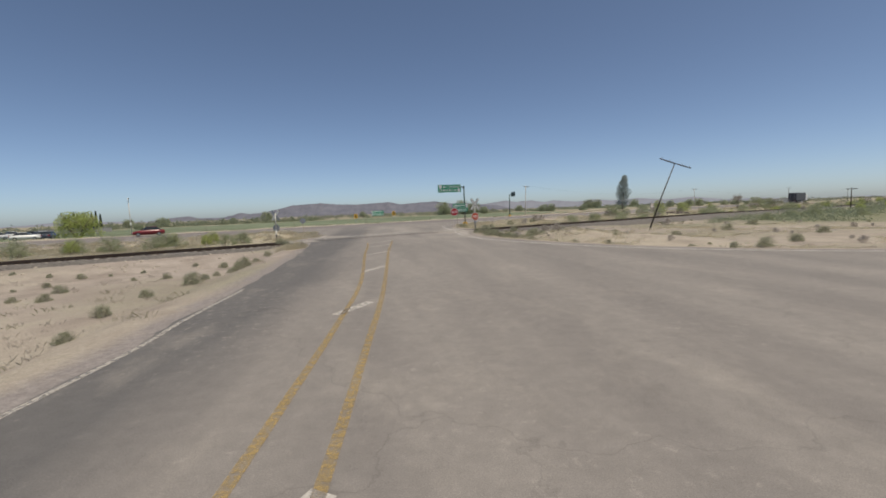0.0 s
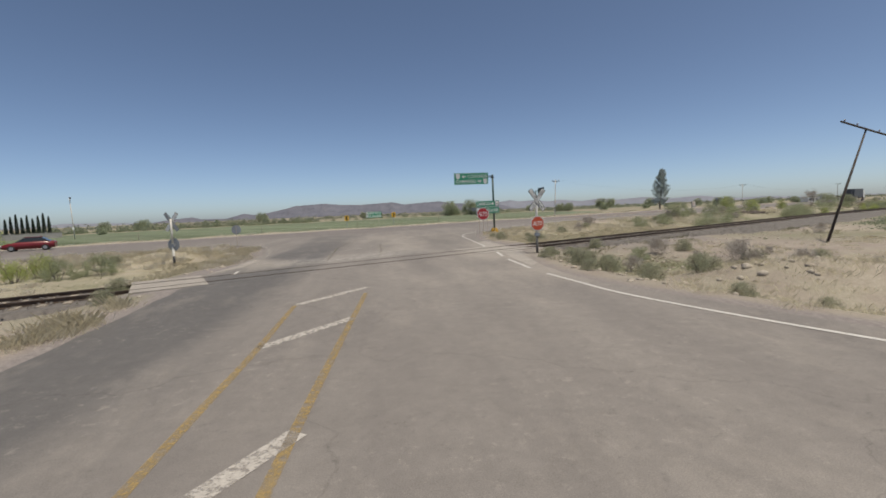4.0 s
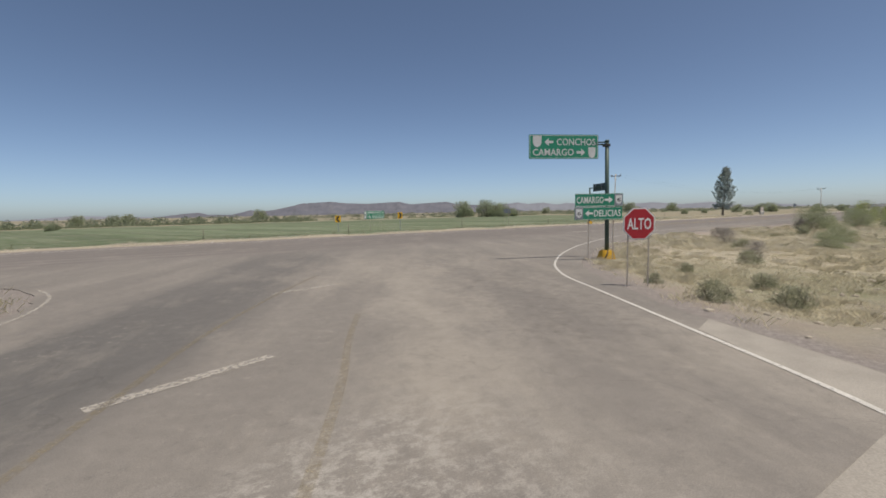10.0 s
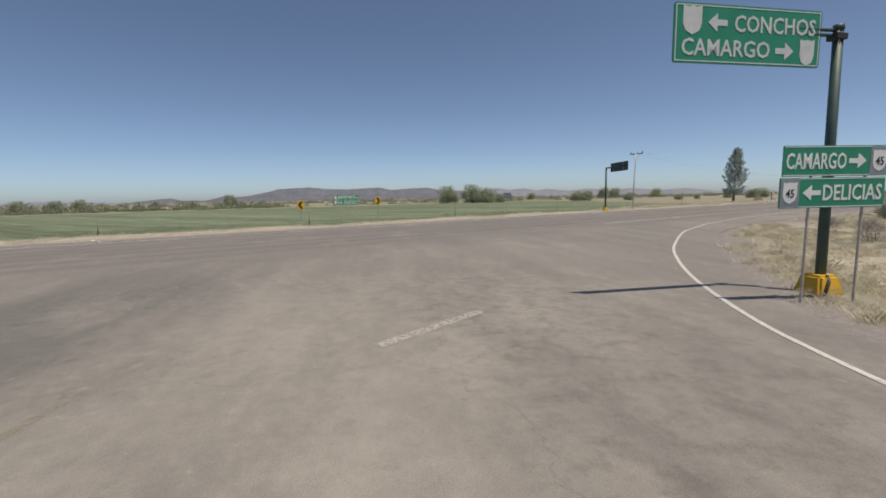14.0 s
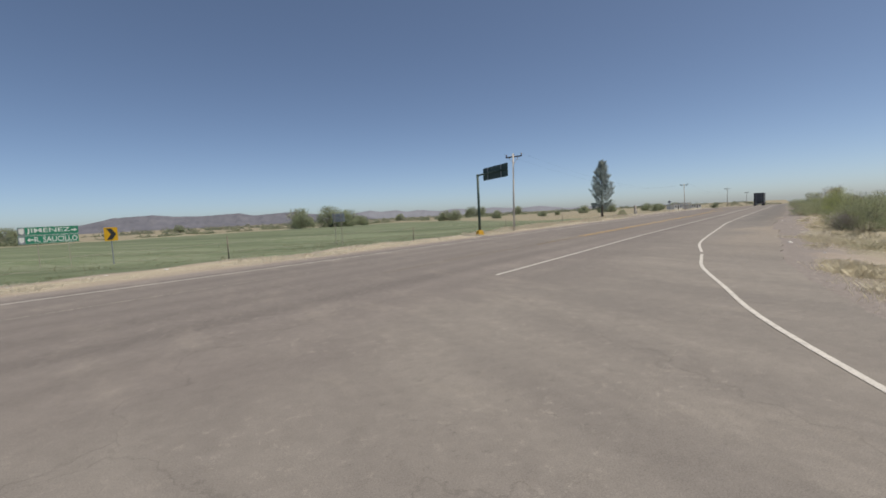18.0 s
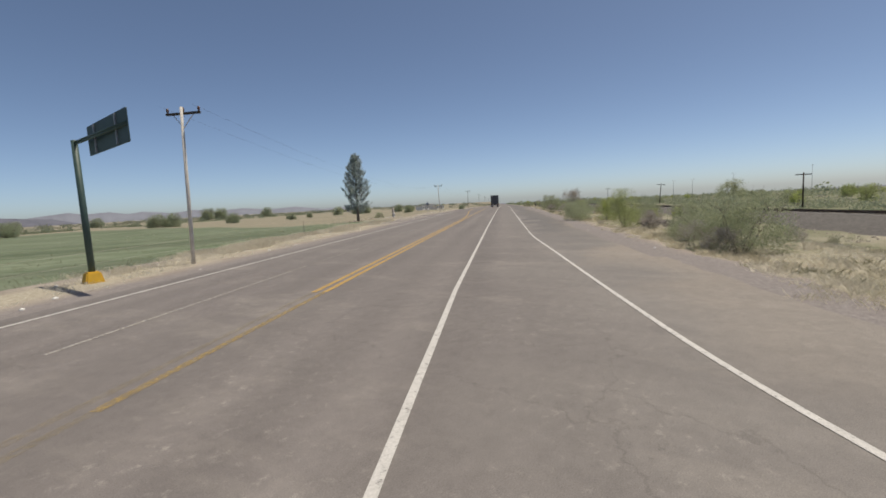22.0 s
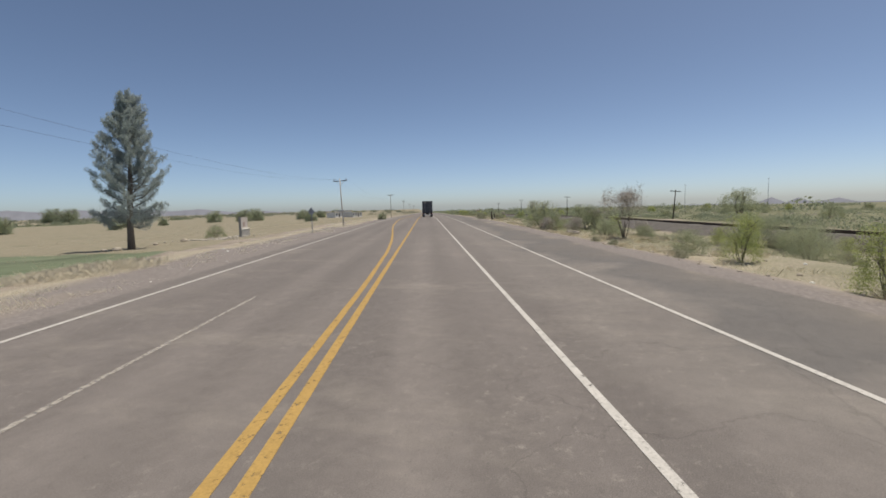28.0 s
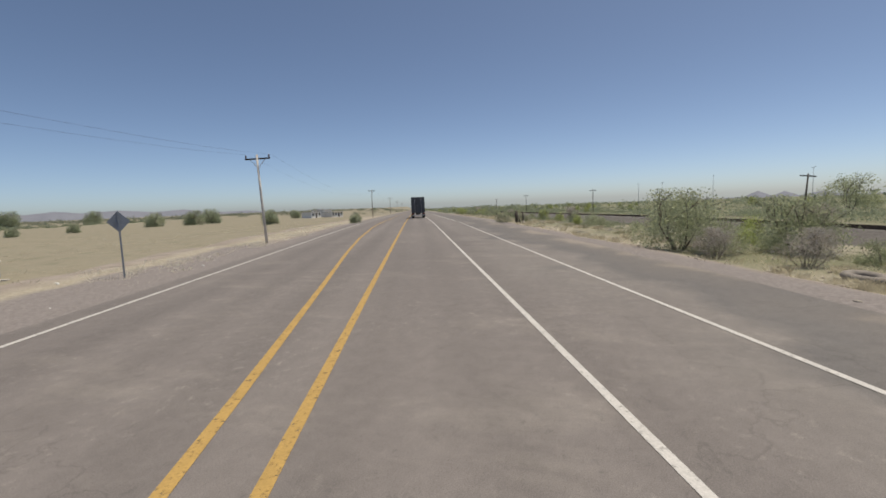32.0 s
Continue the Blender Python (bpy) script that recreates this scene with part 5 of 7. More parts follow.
M_BRIGHT_GREEN = leafy("fresh_green_leaf", (0.285, 0.325, 0.115), (0.50, 0.52, 0.225), 0.6)
MODELS = {
    "mesquite": shrub("mesquite_bush", "rounded dusty green mesquite bush on dry roadside earth", "bush", 1, 2.8, 4.2, M_MESQUITE, 19000, 0.036, 8, 2, 0.75, 0.016, low=0.0, fill=0.66, nc=60),
    "bright": shrub("young_acacia", "bright yellow-green young acacia with several thin stems", "small tree", 2, 3.4, 3.0, M_BRIGHT, 13000, 0.034, 6, 2, 0.8, 0.035, fill=0.65),
    "leafy": shrub("small_green_tree", "leafy green small tree above a heap of rubble", "small tree", 3, 3.8, 3.3, M_BRIGHT_GREEN, 17000, 0.038, 7, 2, 0.85, 0.04, low=0.02, fill=0.72),
    "sparse": shrub("sparse_mesquite_tree", "thin mesquite tree with sparse grey twigs and few leaves", "small tree", 4, 4.2, 4.0, M_TWIG, 9000, 0.012, 7, 3, 0.4, 0.05, low=0.3, fill=0.05, long=16),
    "twiggy": shrub("dry_twig_shrub", "low leafless grey-brown shrub of dry twigs", "shrub", 5, 1.3, 1.8, M_TWIG, 4200, 0.010, 9, 2, 0.5, 0.016, fill=0.3, long=14),
    "low": shrub("low_desert_shrub", "low olive desert shrub on bare earth", "shrub", 6, 0.8, 1.3, M_OLIVE, 4200, 0.026, 8, 1, 1.0, 0.010, fill=0.7),
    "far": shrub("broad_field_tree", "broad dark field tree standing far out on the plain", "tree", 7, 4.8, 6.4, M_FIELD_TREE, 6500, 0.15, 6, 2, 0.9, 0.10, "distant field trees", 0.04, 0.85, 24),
    "umbrella": shrub("spreading_mesquite", "spreading mesquite with a dark forked trunk beside the shoulder", "tree", 8, 3.1, 4.6, M_MESQUITE, 17000, 0.034, 5, 3, 0.55, 0.05, low=0.12, fill=0.68),
}
# lighter-built kin of the same bushes for the ground beyond the near verge
MODELS["mesquite_far"] = shrub("mesquite_bush", "rounded dusty green mesquite bush out in the dry scrub", "bush", 1, 2.8, 4.2, M_MESQUITE, 6500, 0.062, 6, 1, 0.75, 0.03, low=0.0, fill=0.82, nc=60)
MODELS["bright_far"] = shrub("young_acacia", "bright yellow-green young acacia in the dry scrub", "small tree", 2, 3.4, 3.0, M_BRIGHT, 4200, 0.075, 5, 1, 0.8, 0.04, fill=0.7)
MODELS["leafy_far"] = shrub("small_green_tree", "leafy green small tree out in the dry scrub", "small tree", 3, 3.8, 3.3, M_BRIGHT_GREEN, 5000, 0.082, 5, 1, 0.85, 0.05, low=0.02, fill=0.75)
MODELS["umbrella_far"] = shrub("spreading_mesquite", "spreading mesquite with a forked trunk in the dry scrub", "tree", 8, 3.1, 4.6, M_MESQUITE, 9500, 0.056, 6, 2, 0.6, 0.045, low=0.1, fill=0.7)
placed = set()


def plant(kind, x, y, size=1.0, label=""):
    s, v = sv(x, y)
    if kind + "_far" in MODELS and (v < 43 or s > 135 or s < 10):
        kind = kind + "_far"
    ob = set_down(MODELS[kind], x, y, size, (x * 37 + y * 91) % 360, kind not in placed, label)
    placed.add(kind)
    return ob


# along the highway shoulder
for kind, x, y, k in (("mesquite", 34.9, 90.7, 0.97), ("twiggy", 34.0, 91.2, 1.0), ("twiggy", 35.6, 92.4, 1.1), ("mesquite", 38.6, 93.6, 0.5), ("leafy", 49.0, 100.4, 0.86), ("mesquite", 52.6, 106.2, 0.68), ("bright", 56.4, 104.7, 0.76),
                      ("mesquite", 58.5, 108.6, 0.75), ("bright", 60.5, 109.6, 0.6), ("bright", 67.6, 112.4, 0.64), ("mesquite", 69.6, 114.4, 0.48), ("low", 66.2, 114.6, 0.5), ("low", 71.0, 118.2, 0.5), ("low", 73.0, 119.6, 0.45), ("sparse", 79.1, 119.0, 0.94), ("mesquite", 82.6, 118.0, 0.42), ("mesquite", 82.0, 120.8, 0.6),
                      ("umbrella", 91.6, 129.4, 1.0), ("mesquite", 90.8, 127.7, 0.6), ("umbrella", 92.2, 124.7, 0.88), ("sparse", 92.6, 124.0, 0.6), ("mesquite", 89.8, 122.6, 0.42), ("mesquite", 88.3, 121.2, 0.4), ("sparse", 90.0, 119.4, 0.45), ("twiggy", 89.2, 128.0, 1.1), ("twiggy", 88.2, 125.0, 1.2), ("low", 85.5, 121.8, 0.9), ("low", 112.0, 147.0, 1.5), ("low", 121.0, 148.0, 1.6),
                      ("mesquite", 42.5, 94.0, 0.8), ("low", 30.2, 86.0, 1.0), ("low", 28.2, 83.6, 0.9), ("mesquite", 26.5, 77.5, 0.55), ("twiggy", 46.5, 97.5, 1.1), ("low", 54.5, 101.5, 1.3), ("mesquite", 45.0, 92.5, 0.6)):
    plant(kind, x, y, k)
rnd = random.Random(21)
for _ in range(62):
    s = rnd.uniform(150, 430)
    v = rnd.uniform(41, 49 if s < 230 else 55)
    x, y, _z = hw(s, v)
    plant(rnd.choice(("mesquite", "mesquite", "umbrella", "bright", "sparse", "leafy")), x, y, rnd.uniform(0.42, 0.75))
for _ in range(78):
    s, v = rnd.uniform(72, 420), rnd.uniform(-45, 30)
    x, y, _z = hw(s, v)
    plant(rnd.choice(("mesquite", "mesquite", "leafy", "umbrella", "bright")), x, y, rnd.uniform(0.45, 0.85))
for _ in range(58):
    s = rnd.uniform(98, 300)
    v = rnd.uniform(41.5, 50.5 if s < 190 else 56)
    x, y, _z = hw(s, v)
    plant(rnd.choice(("low", "mesquite", "mesquite", "low", "twiggy", "bright")), x, y, rnd.uniform(0.32, 0.6))
for _ in range(24):
    s, v = rnd.uniform(75, 150), rnd.uniform(41, 51)
    x, y, _z = hw(s, v)
    plant(rnd.choice(("low", "low", "twiggy", "mesquite", "low")), x, y, rnd.uniform(0.55, 1.0))
# beside the approach road and the track
for kind, x, y, k in (("low", -11.2, 19.4, 0.75), ("low", -11.3, 16.5, 0.42), ("low", -10.6, 13.4, 0.5), ("low", -9.2, 10.4, 0.4), ("low", -15.4, 16.7, 0.45), ("low", -16.6, 18.8, 0.5), ("low", -11.8, 21.5, 0.4), ("low", -13.0, 12.0, 0.35), ("mesquite", -20.6, 41.6, 0.42), ("mesquite", -25.5, 40.5, 0.55), ("bright", -28.0, 45.5, 0.4),
                      ("mesquite", -31.5, 37.5, 0.5), ("mesquite", -37.0, 33.0, 0.55), ("low", -21.0, 45.8, 0.9), ("low", 12.9, 22.9, 0.4), ("low", 13.6, 20.6, 0.4), ("low", 8.0, 31.2, 0.45), ("low", 8.6, 29.2, 0.4), ("low", 4.6, 39.4, 0.9), ("mesquite", 8.6, 43.4, 0.3), ("low", 6.0, 40.6, 0.85), ("low", 7.5, 46.9, 0.8), ("low", 3.6, 41.6, 0.55),
                      ("low", 6.2, 56.8, 0.7), ("low", 6.0, 61.3, 0.6), ("low", 2.2, 56.0, 0.45), ("low", 2.6, 53.4, 0.75), ("twiggy", 15.5, 74.0, 0.9), ("low", 14.2, 70.5, 0.9), ("low", 9.5, 62.5, 0.9), ("low", 5.0, 54.0, 0.9), ("twiggy", 12.0, 66.0, 0.7), ("twiggy", 17.5, 78.5, 0.8), ("mesquite", 21.0, 72.0, 0.5), ("mesquite", 30.0, 74.5, 0.7), ("mesquite", 36.0, 80.0, 0.6),
                      ("low", 16, 41, 0.8), ("low", 20, 38, 0.7), ("low", 27, 42, 0.9), ("low", 31, 36, 0.8), ("low", 24, 30, 0.8), ("low", 35, 50, 1.0), ("mesquite", 44, 60, 0.45), ("mesquite", 52, 66, 0.5), ("twiggy", 28, 55.5, 0.7), ("low", 19, 26, 0.8), ("low", 12.5, 46.5, 0.9), ("twiggy", 10.5, 45.2, 0.8)):
    plant(kind, x, y, k)
for kind, x, y, k in (("low", -12.2, 26.6, 0.75), ("low", -11.3, 28.2, 0.5), ("low", -11.0, 25.6, 0.4), ("low", -11.2, 24.0, 0.6), ("low", -10.4, 23.3, 0.4), ("low", -13.3, 26.4, 0.5), ("low", -11.0, 22.8, 0.5), ("low", -12.0, 33.5, 0.6), ("low", -13.4, 36.0, 0.7),
                      ("bright", -22.1, 41.0, 0.36), ("bright", -22.3, 42.6, 0.42), ("mesquite", -24.8, 40.6, 0.5), ("mesquite", -25.6, 39.0, 0.5), ("mesquite", -19.7, 43.2, 0.45), ("mesquite", -28.5, 37.6, 0.55), ("bright", -31.0, 36.6, 0.4), ("mesquite", -34.0, 34.6, 0.6), ("mesquite", 8.5, 37.8, 0.28), ("low", 6.8, 38.6, 0.7), ("low", 10.2, 39.6, 0.75)):
    plant(kind, x, y, k)
rnd = random.Random(27)
for _ in range(34):
    x, y = rnd.uniform(-24, -8.5), rnd.uniform(3, 30)
    if not inside(np.array([x + 1.0]), np.array([y]), PAVED)[0] and sv(x, y)[1] < 33.5:
        plant("low", x, y, rnd.uniform(0.18, 0.42), "tiny grey-green desert shrub on bare earth")
for _ in range(40):
    x, y = rnd.uniform(8, 46), rnd.uniform(20, 52)
    if not inside(np.array([x]), np.array([y - 1.5]), PAVED)[0] and sv(x, y)[1] < 33.0:
        plant(rnd.choice(("low", "twiggy", "twiggy")), x, y, rnd.uniform(0.2, 0.45))
for kind, x, y, k in (("low", 3.1, 40.5, 0.65), ("low", 3.9, 38.3, 0.95), ("low", 4.9, 37.6, 0.8), ("mesquite", 5.9, 40.7, 0.24), ("low", 4.9, 43.3, 0.6), ("low", 3.7, 36.2, 0.6), ("low", 5.6, 35.4, 0.7), ("twiggy", 6.6, 39.4, 0.6), ("low", 7.4, 35.6, 0.9), ("low", 9.8, 36.6, 0.8), ("low", 8.4, 28.2, 0.5), ("twiggy", 9.4, 36.6, 0.8), ("twiggy", 12.2, 37.4, 0.7), ("low", 6.4, 32.0, 0.55)):
    plant(kind, x, y, k)
plant("mesquite", 156.0, 109.0, 2.0, "broad tall mesquite tree beyond the railway scrub")
plant("mesquite", 71.6, 157.4, 0.5, "rounded grey-green bush behind the roadside monument")
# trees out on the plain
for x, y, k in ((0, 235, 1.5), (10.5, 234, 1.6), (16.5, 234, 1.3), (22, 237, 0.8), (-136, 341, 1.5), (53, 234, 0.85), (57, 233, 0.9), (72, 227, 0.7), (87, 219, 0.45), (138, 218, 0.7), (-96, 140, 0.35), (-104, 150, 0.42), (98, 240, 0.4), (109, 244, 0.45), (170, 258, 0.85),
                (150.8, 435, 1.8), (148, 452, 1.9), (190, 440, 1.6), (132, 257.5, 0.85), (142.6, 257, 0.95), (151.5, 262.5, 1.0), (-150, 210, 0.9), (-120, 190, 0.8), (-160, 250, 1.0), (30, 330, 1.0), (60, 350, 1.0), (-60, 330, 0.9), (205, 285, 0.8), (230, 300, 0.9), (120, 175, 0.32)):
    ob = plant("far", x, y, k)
MODELS_BRIGHT = shrub("roadside_green_tree", "full bright green tree with a low crown beside the yard", "tree", 9, 5.6, 8.0, M_BRIGHT, 5000, 0.19, 7, 2, 0.8, 0.14, "distant field trees", 0.0)
set_down(MODELS_BRIGHT, -62.5, 75.5, 0.84, 0, True)


def conifer():
    """Tall grey-green conifer: straight trunk, upswept limbs, each ending in fingers of dense needles with gaps between."""
    rnd, rng = random.Random(31), np.random.RandomState(31)
    x, y = 60.7, 150.1
    gz = ground_z(x, y)
    H = 11.4 - gz
    t = thing("tall_conifer", pose(x, y, gz, 0, 0, 0), "tall grey-green conifer with upswept limbs and a bare lower trunk", "tree")
    part("trunk", tube([(0, 0, -0.3), (0.05, 0, 1.5), (0.8, 0.95, H * 0.5), (1.5, 1.8, H * 0.97)], [0.27, 0.22, 0.14, 0.03], 10), M_BARK, t)
    cen, rad = [], []
    for i in range(92):
        k = (i + rnd.random()) / 92
        z = 1.7 + (H - 2.6) * k
        reach = (0.22 + 2.35 * (1 - k) ** 0.72 * min(1, 0.62 + k * 2.6)) * rnd.uniform(0.6, 1.12)
        a = i * 2.4 + rnd.uniform(-0.4, 0.4)
        axis = Vector((1.5 * z / H, 1.8 * z / H, z))
        up = reach * rnd.uniform(0.35, 0.7) + k * 0.7
        if k < 0.14:
            up = reach * rnd.uniform(-0.1, 0.3)
        tip = axis + Vector((math.cos(a) * reach, math.sin(a) * reach, up))
        bend = axis.lerp(tip, 0.55) - Vector((0, 0, 0.12 * reach))
        part("limb", tube([axis, bend, tip], [0.05 * (1 - k) + 0.015, 0.03 * (1 - k) + 0.01, 0.008], 4), M_BARK, t)
        for j in range(7):
            q = rnd.uniform(0.3, 1.0) if j else 1.0
            root = axis.lerp(bend, q / 0.55) if q < 0.55 else bend.lerp(tip, (q - 0.55) / 0.45)
            out = Vector((math.cos(a + rnd.gauss(0, 0.7)), math.sin(a + rnd.gauss(0, 0.7)), rnd.uniform(0.5, 1.5))).normalized()
            long = rnd.uniform(0.45, 0.95) * (1 - 0.4 * k)
            for f in range(7):
                cen.append(root + out * long * f / 6)
                rad.append(0.15 * (1 - 0.55 * (f / 6) ** 2))
    n = 105000
    cen, rad = np.array(cen), np.array(rad)
    pick = rng.randint(0, len(cen), n)
    c = cen[pick] + rng.normal(size=(n, 3)) * rad[pick][:, None] * np.array([0.8, 0.8, 1.0])
    quad_mesh("needles", c, rng.uniform(0.02, 0.042, n), M_NEEDLE, t, rng, 3.6, 1.2)


conifer()


def tufts(name, places, blades, height, spread, material, label, seed):
    """Grass or weed tufts as one mass of tapering blades."""
    rng = np.random.RandomState(seed)
    P = np.repeat(np.asarray(places, float), blades, axis=0)
    n = len(P)
    hgt = rng.uniform(0.45, 1.15, n) * height * np.repeat(rng.uniform(0.4, 1.45, len(places)), blades)
    a = rng.uniform(0, math.tau, n)
    lean = rng.uniform(0.25, 1.25, n) * hgt
    ox, oy = rng.normal(size=n) * spread * 0.5, rng.normal(size=n) * spread * 0.5
    base = P + np.stack([ox, oy, np.full(n, -0.03)], 1)
    wd = rng.uniform(0.0011, 0.0024, n) * (1 + height)
    side = np.stack([-np.sin(a), np.cos(a), np.zeros(n)], 1) * wd[:, None]
    out = np.stack([np.cos(a) * lean, np.sin(a) * lean, hgt], 1)
    v = np.stack([base - side, base + side, base + out * 0.55 + side * 0.7 + np.stack([0 * a, 0 * a, hgt * 0.12], 1), base + out, base + out * 0.55 - side * 0.7 + np.stack([0 * a, 0 * a, hgt * 0.12], 1)], 1).reshape(-1, 3)
    ob = np_mesh(name, v, np.arange(n * 5).reshape(n, 5), material, None)
    return tagged(ob, label, "grass", kind="stuff")


def scatter(n, s_range, v_range, seed, keep):
    rng = np.random.RandomState(seed)
    s, v = rng.uniform(*s_range, n), rng.uniform(*v_range, n)
    x, y = s * UX - v * UY, s * UY + v * UX
    d_road = np.where(inside(x, y, PAVED), -1, away(x, y, PAVED))
    d_high = np.maximum(HW_NEAR - v, v - 78)
    ok = (np.minimum(d_road, d_high) > 0.25) & (np.abs(v - RAIL_V) > 1.7) & (rng.uniform(0, 1, n) < keep(x, y, s, v, d_road, d_high))
    ok &= np.hypot(x - 84.8, y - 124.2) > 0.95  # bare earth round the tyre
    x, y = x[ok], y[ok]
    return np.stack([x, y, land(x, y)], 1)


cl = lambda t: np.clip(t, 0, 1)
corner = lambda x, y, s, v, dr, dh: cl((dr - 0.15) / 0.7) * cl((dh - 0.4) / 1.5) * cl(0.75 + 0.8 * wave(x, y, 0.55, 51))
tufts("dry_grass", scatter(4600, (28, 75), (41, 60.8), 41, corner), 60, 0.15, 0.42, M_DRY, "dense pale dry grass tufts between track and highway", 61)
tufts("dry_grass", scatter(4600, (-40, 19), (41, 60.5), 42, lambda x, y, s, v, dr, dh: cl((dr - 0.2) / 0.7) * cl((dh - 0.4) / 1.5) * cl(0.55 + 0.9 * wave(x, y, 0.55, 51))), 90, 0.20, 0.46, M_DRY, "pale dry grass on the island beside the junction", 62)
tufts("dry_grass", scatter(5200, (68, 240), (47, 60.5), 43, lambda x, y, s, v, dr, dh: cl((dh - 1.8) / 2) * cl(1.1 - (s - 70) / 260) * cl(0.35 + 0.9 * wave(x, y, 0.4, 52))), 25, 0.20, 0.42, M_DRY, "dry grass tufts along the highway shoulder", 63)
tufts("verge_grass", scatter(6500, (-30, 190), (78.4, 84.5), 44, lambda x, y, s, v, dr, dh: cl((dh - 0.8) / 1.2) * cl(1.3 - np.abs(v - 81.8) / 3) * cl(0.45 + 0.9 * wave(x, y, 0.35, 53))), 28, 0.15, 0.40, M_PALE_STRAW, "bleached verge grass between highway and field", 64)
tufts("straw_grass", scatter(4200, (76, 126), (80.6, 84.6), 59, lambda x, y, s, v, dr, dh: cl((v - 81.0) / 1.2) * cl(0.5 + 0.8 * wave(x, y, 0.5, 60)) * cl((126 - s) / 8)), 60, 0.24, 0.7, M_PALE_STRAW, "tall bleached straw grass along the crop edge", 60)
tufts("straw_clumps", scatter(1900, (26, 62), (40.5, 60.2), 95, lambda x, y, s, v, dr, dh: cl((dr - 0.25) / 0.8) * cl(0.35 + 0.9 * wave(x, y, 0.7, 96))), 170, 0.17, 0.28, M_DRY, "knee-high yellow straw clumps beside the stop sign", 97)
tufts("straw_clumps", scatter(1100, (-22, 20), (41, 60.2), 98, lambda x, y, s, v, dr, dh: cl((dr - 0.25) / 0.8) * cl(0.4 + 0.9 * wave(x, y, 0.6, 99))), 130, 0.27, 0.32, M_PALE_STRAW, "knee-high yellow straw clumps on the island mound", 100)
tufts("straw_clumps", scatter(1500, (44, 86), (45, 60.4), 92, lambda x, y, s, v, dr, dh: cl((dr - 0.3) / 1.0) * cl((dh - 1.2) / 1.5) * cl(0.6 + 0.8 * wave(x, y, 0.5, 93))), 110, 0.2, 0.32, M_PALE_STRAW, "round pale straw clumps inside the curve of the turn", 94)
tufts("straw_clumps", scatter(1500, (72, 240), (50.5, 59.2), 86, lambda x, y, s, v, dr, dh: cl((v - 50) / 5) * cl((59.4 - v) / 1.2) * cl(0.5 + 0.9 * wave(x, y, 0.3, 87))), 130, 0.24, 0.30, M_DRY, "round pale straw clumps along the stony shoulder", 88)
tufts("green_weeds", scatter(5200, (10, 75), (20, 60), 45, lambda x, y, s, v, dr, dh: cl((dr - 0.8) / 2) * cl((dh - 1) / 2) * cl(0.9 * wave(x, y, 0.45, 54)) * cl((v - 27) / 10)), 34, 0.20, 0.36, M_GREENBLADE, "dusty green weeds scattered over dry ground", 65)
tufts("green_weeds", scatter(2600, (-30, 14), (4, 60), 46, lambda x, y, s, v, dr, dh: cl((dr - 0.8) / 2) * cl((dh - 1) / 2) * cl(0.9 * wave(x, y, 0.4, 55))), 22, 0.14, 0.36, M_GREENBLADE, "low dusty weeds beside the approach road", 66)
tufts("green_weeds", scatter(6000, (60, 230), (40, 59.5), 47, lambda x, y, s, v, dr, dh: cl((dh - 4.5) / 3) * cl(0.3 + 0.9 * wave(x, y, 0.3, 56))), 34, 0.20, 0.38, M_GREENBLADE, "dusty green weeds under the roadside bushes", 67)
tufts("green_weeds", scatter(420, (22, 33), (25, 34.5), 102, lambda x, y, s, v, dr, dh: cl((dr - 0.4) / 1.2) * cl(0.25 + 0.9 * wave(x, y, 0.5, 103))), 40, 0.15, 0.36, M_GREENBLADE, "rank green weeds on the slope below the crossing", 104)
tufts("dry_grass", scatter(5200, (16, 60), (6, 34), 105, lambda x, y, s, v, dr, dh: cl((dr - 0.4) / 1.2) * cl(0.2 + 0.9 * wave(x, y, 0.35, 106))), 46, 0.16, 0.40, M_DRY, "thin dry grass on the waste ground beside the track", 107)
tufts("earth_tufts", scatter(5200, (-20, 60), (-10, 34), 48, lambda x, y, s, v, dr, dh: cl((dr - 0.9) / 2) * cl(0.25 + 0.8 * wave(x, y, 0.35, 57))), 22, 0.12, 0.3, M_TWIG, "sparse grey dry tufts on bare earth", 68)
tufts("field_stalks", scatter(5200, (-20, 118), (84, 118), 49, lambda x, y, s, v, dr, dh: cl(1.0 - (v - 84) / 40)), 12, 0.13, 0.45, M_GREENBLADE, "green crop stalks at the near edge of the field", 69)
tufts("stubble_tufts", scatter(5000, (112, 260), (83, 130), 50, lambda x, y, s, v, dr, dh: cl(1.0 - (v - 84) / 60) * cl(0.4 + 0.8 * wave(x, y, 0.3, 58))), 14, 0.13, 0.4, M_DRY, "straw stubble tufts in the dry field", 70)


def stones(name, places, lo, hi, material, label, seed):
    rng = np.random.RandomState(seed)
    ico = bmesh.new()
    bmesh.ops.create_icosphere(ico, subdivisions=1, radius=1.0)
    bv = np.array([v.co for v in ico.verts])
    bf = np.array([[v.index for v in f.verts] for f in ico.faces])
    ico.free()
    n = len(places)
    sc = rng.uniform(lo, hi, (n, 1, 1)) * rng.uniform(0.6, 1.3, (n, 1, 3)) * np.array([1, 1, 0.6])
    v = (bv[None] * rng.uniform(0.8, 1.15, (n, len(bv), 1))) * sc + np.asarray(places)[:, None]
    f = bf[None] + (np.arange(n) * len(bv))[:, None, None]
    ob = np_mesh(name, v.reshape(-1, 3), f.reshape(-1, 3), material, None)
    return tagged(ob, label, "stones", kind="stuff")


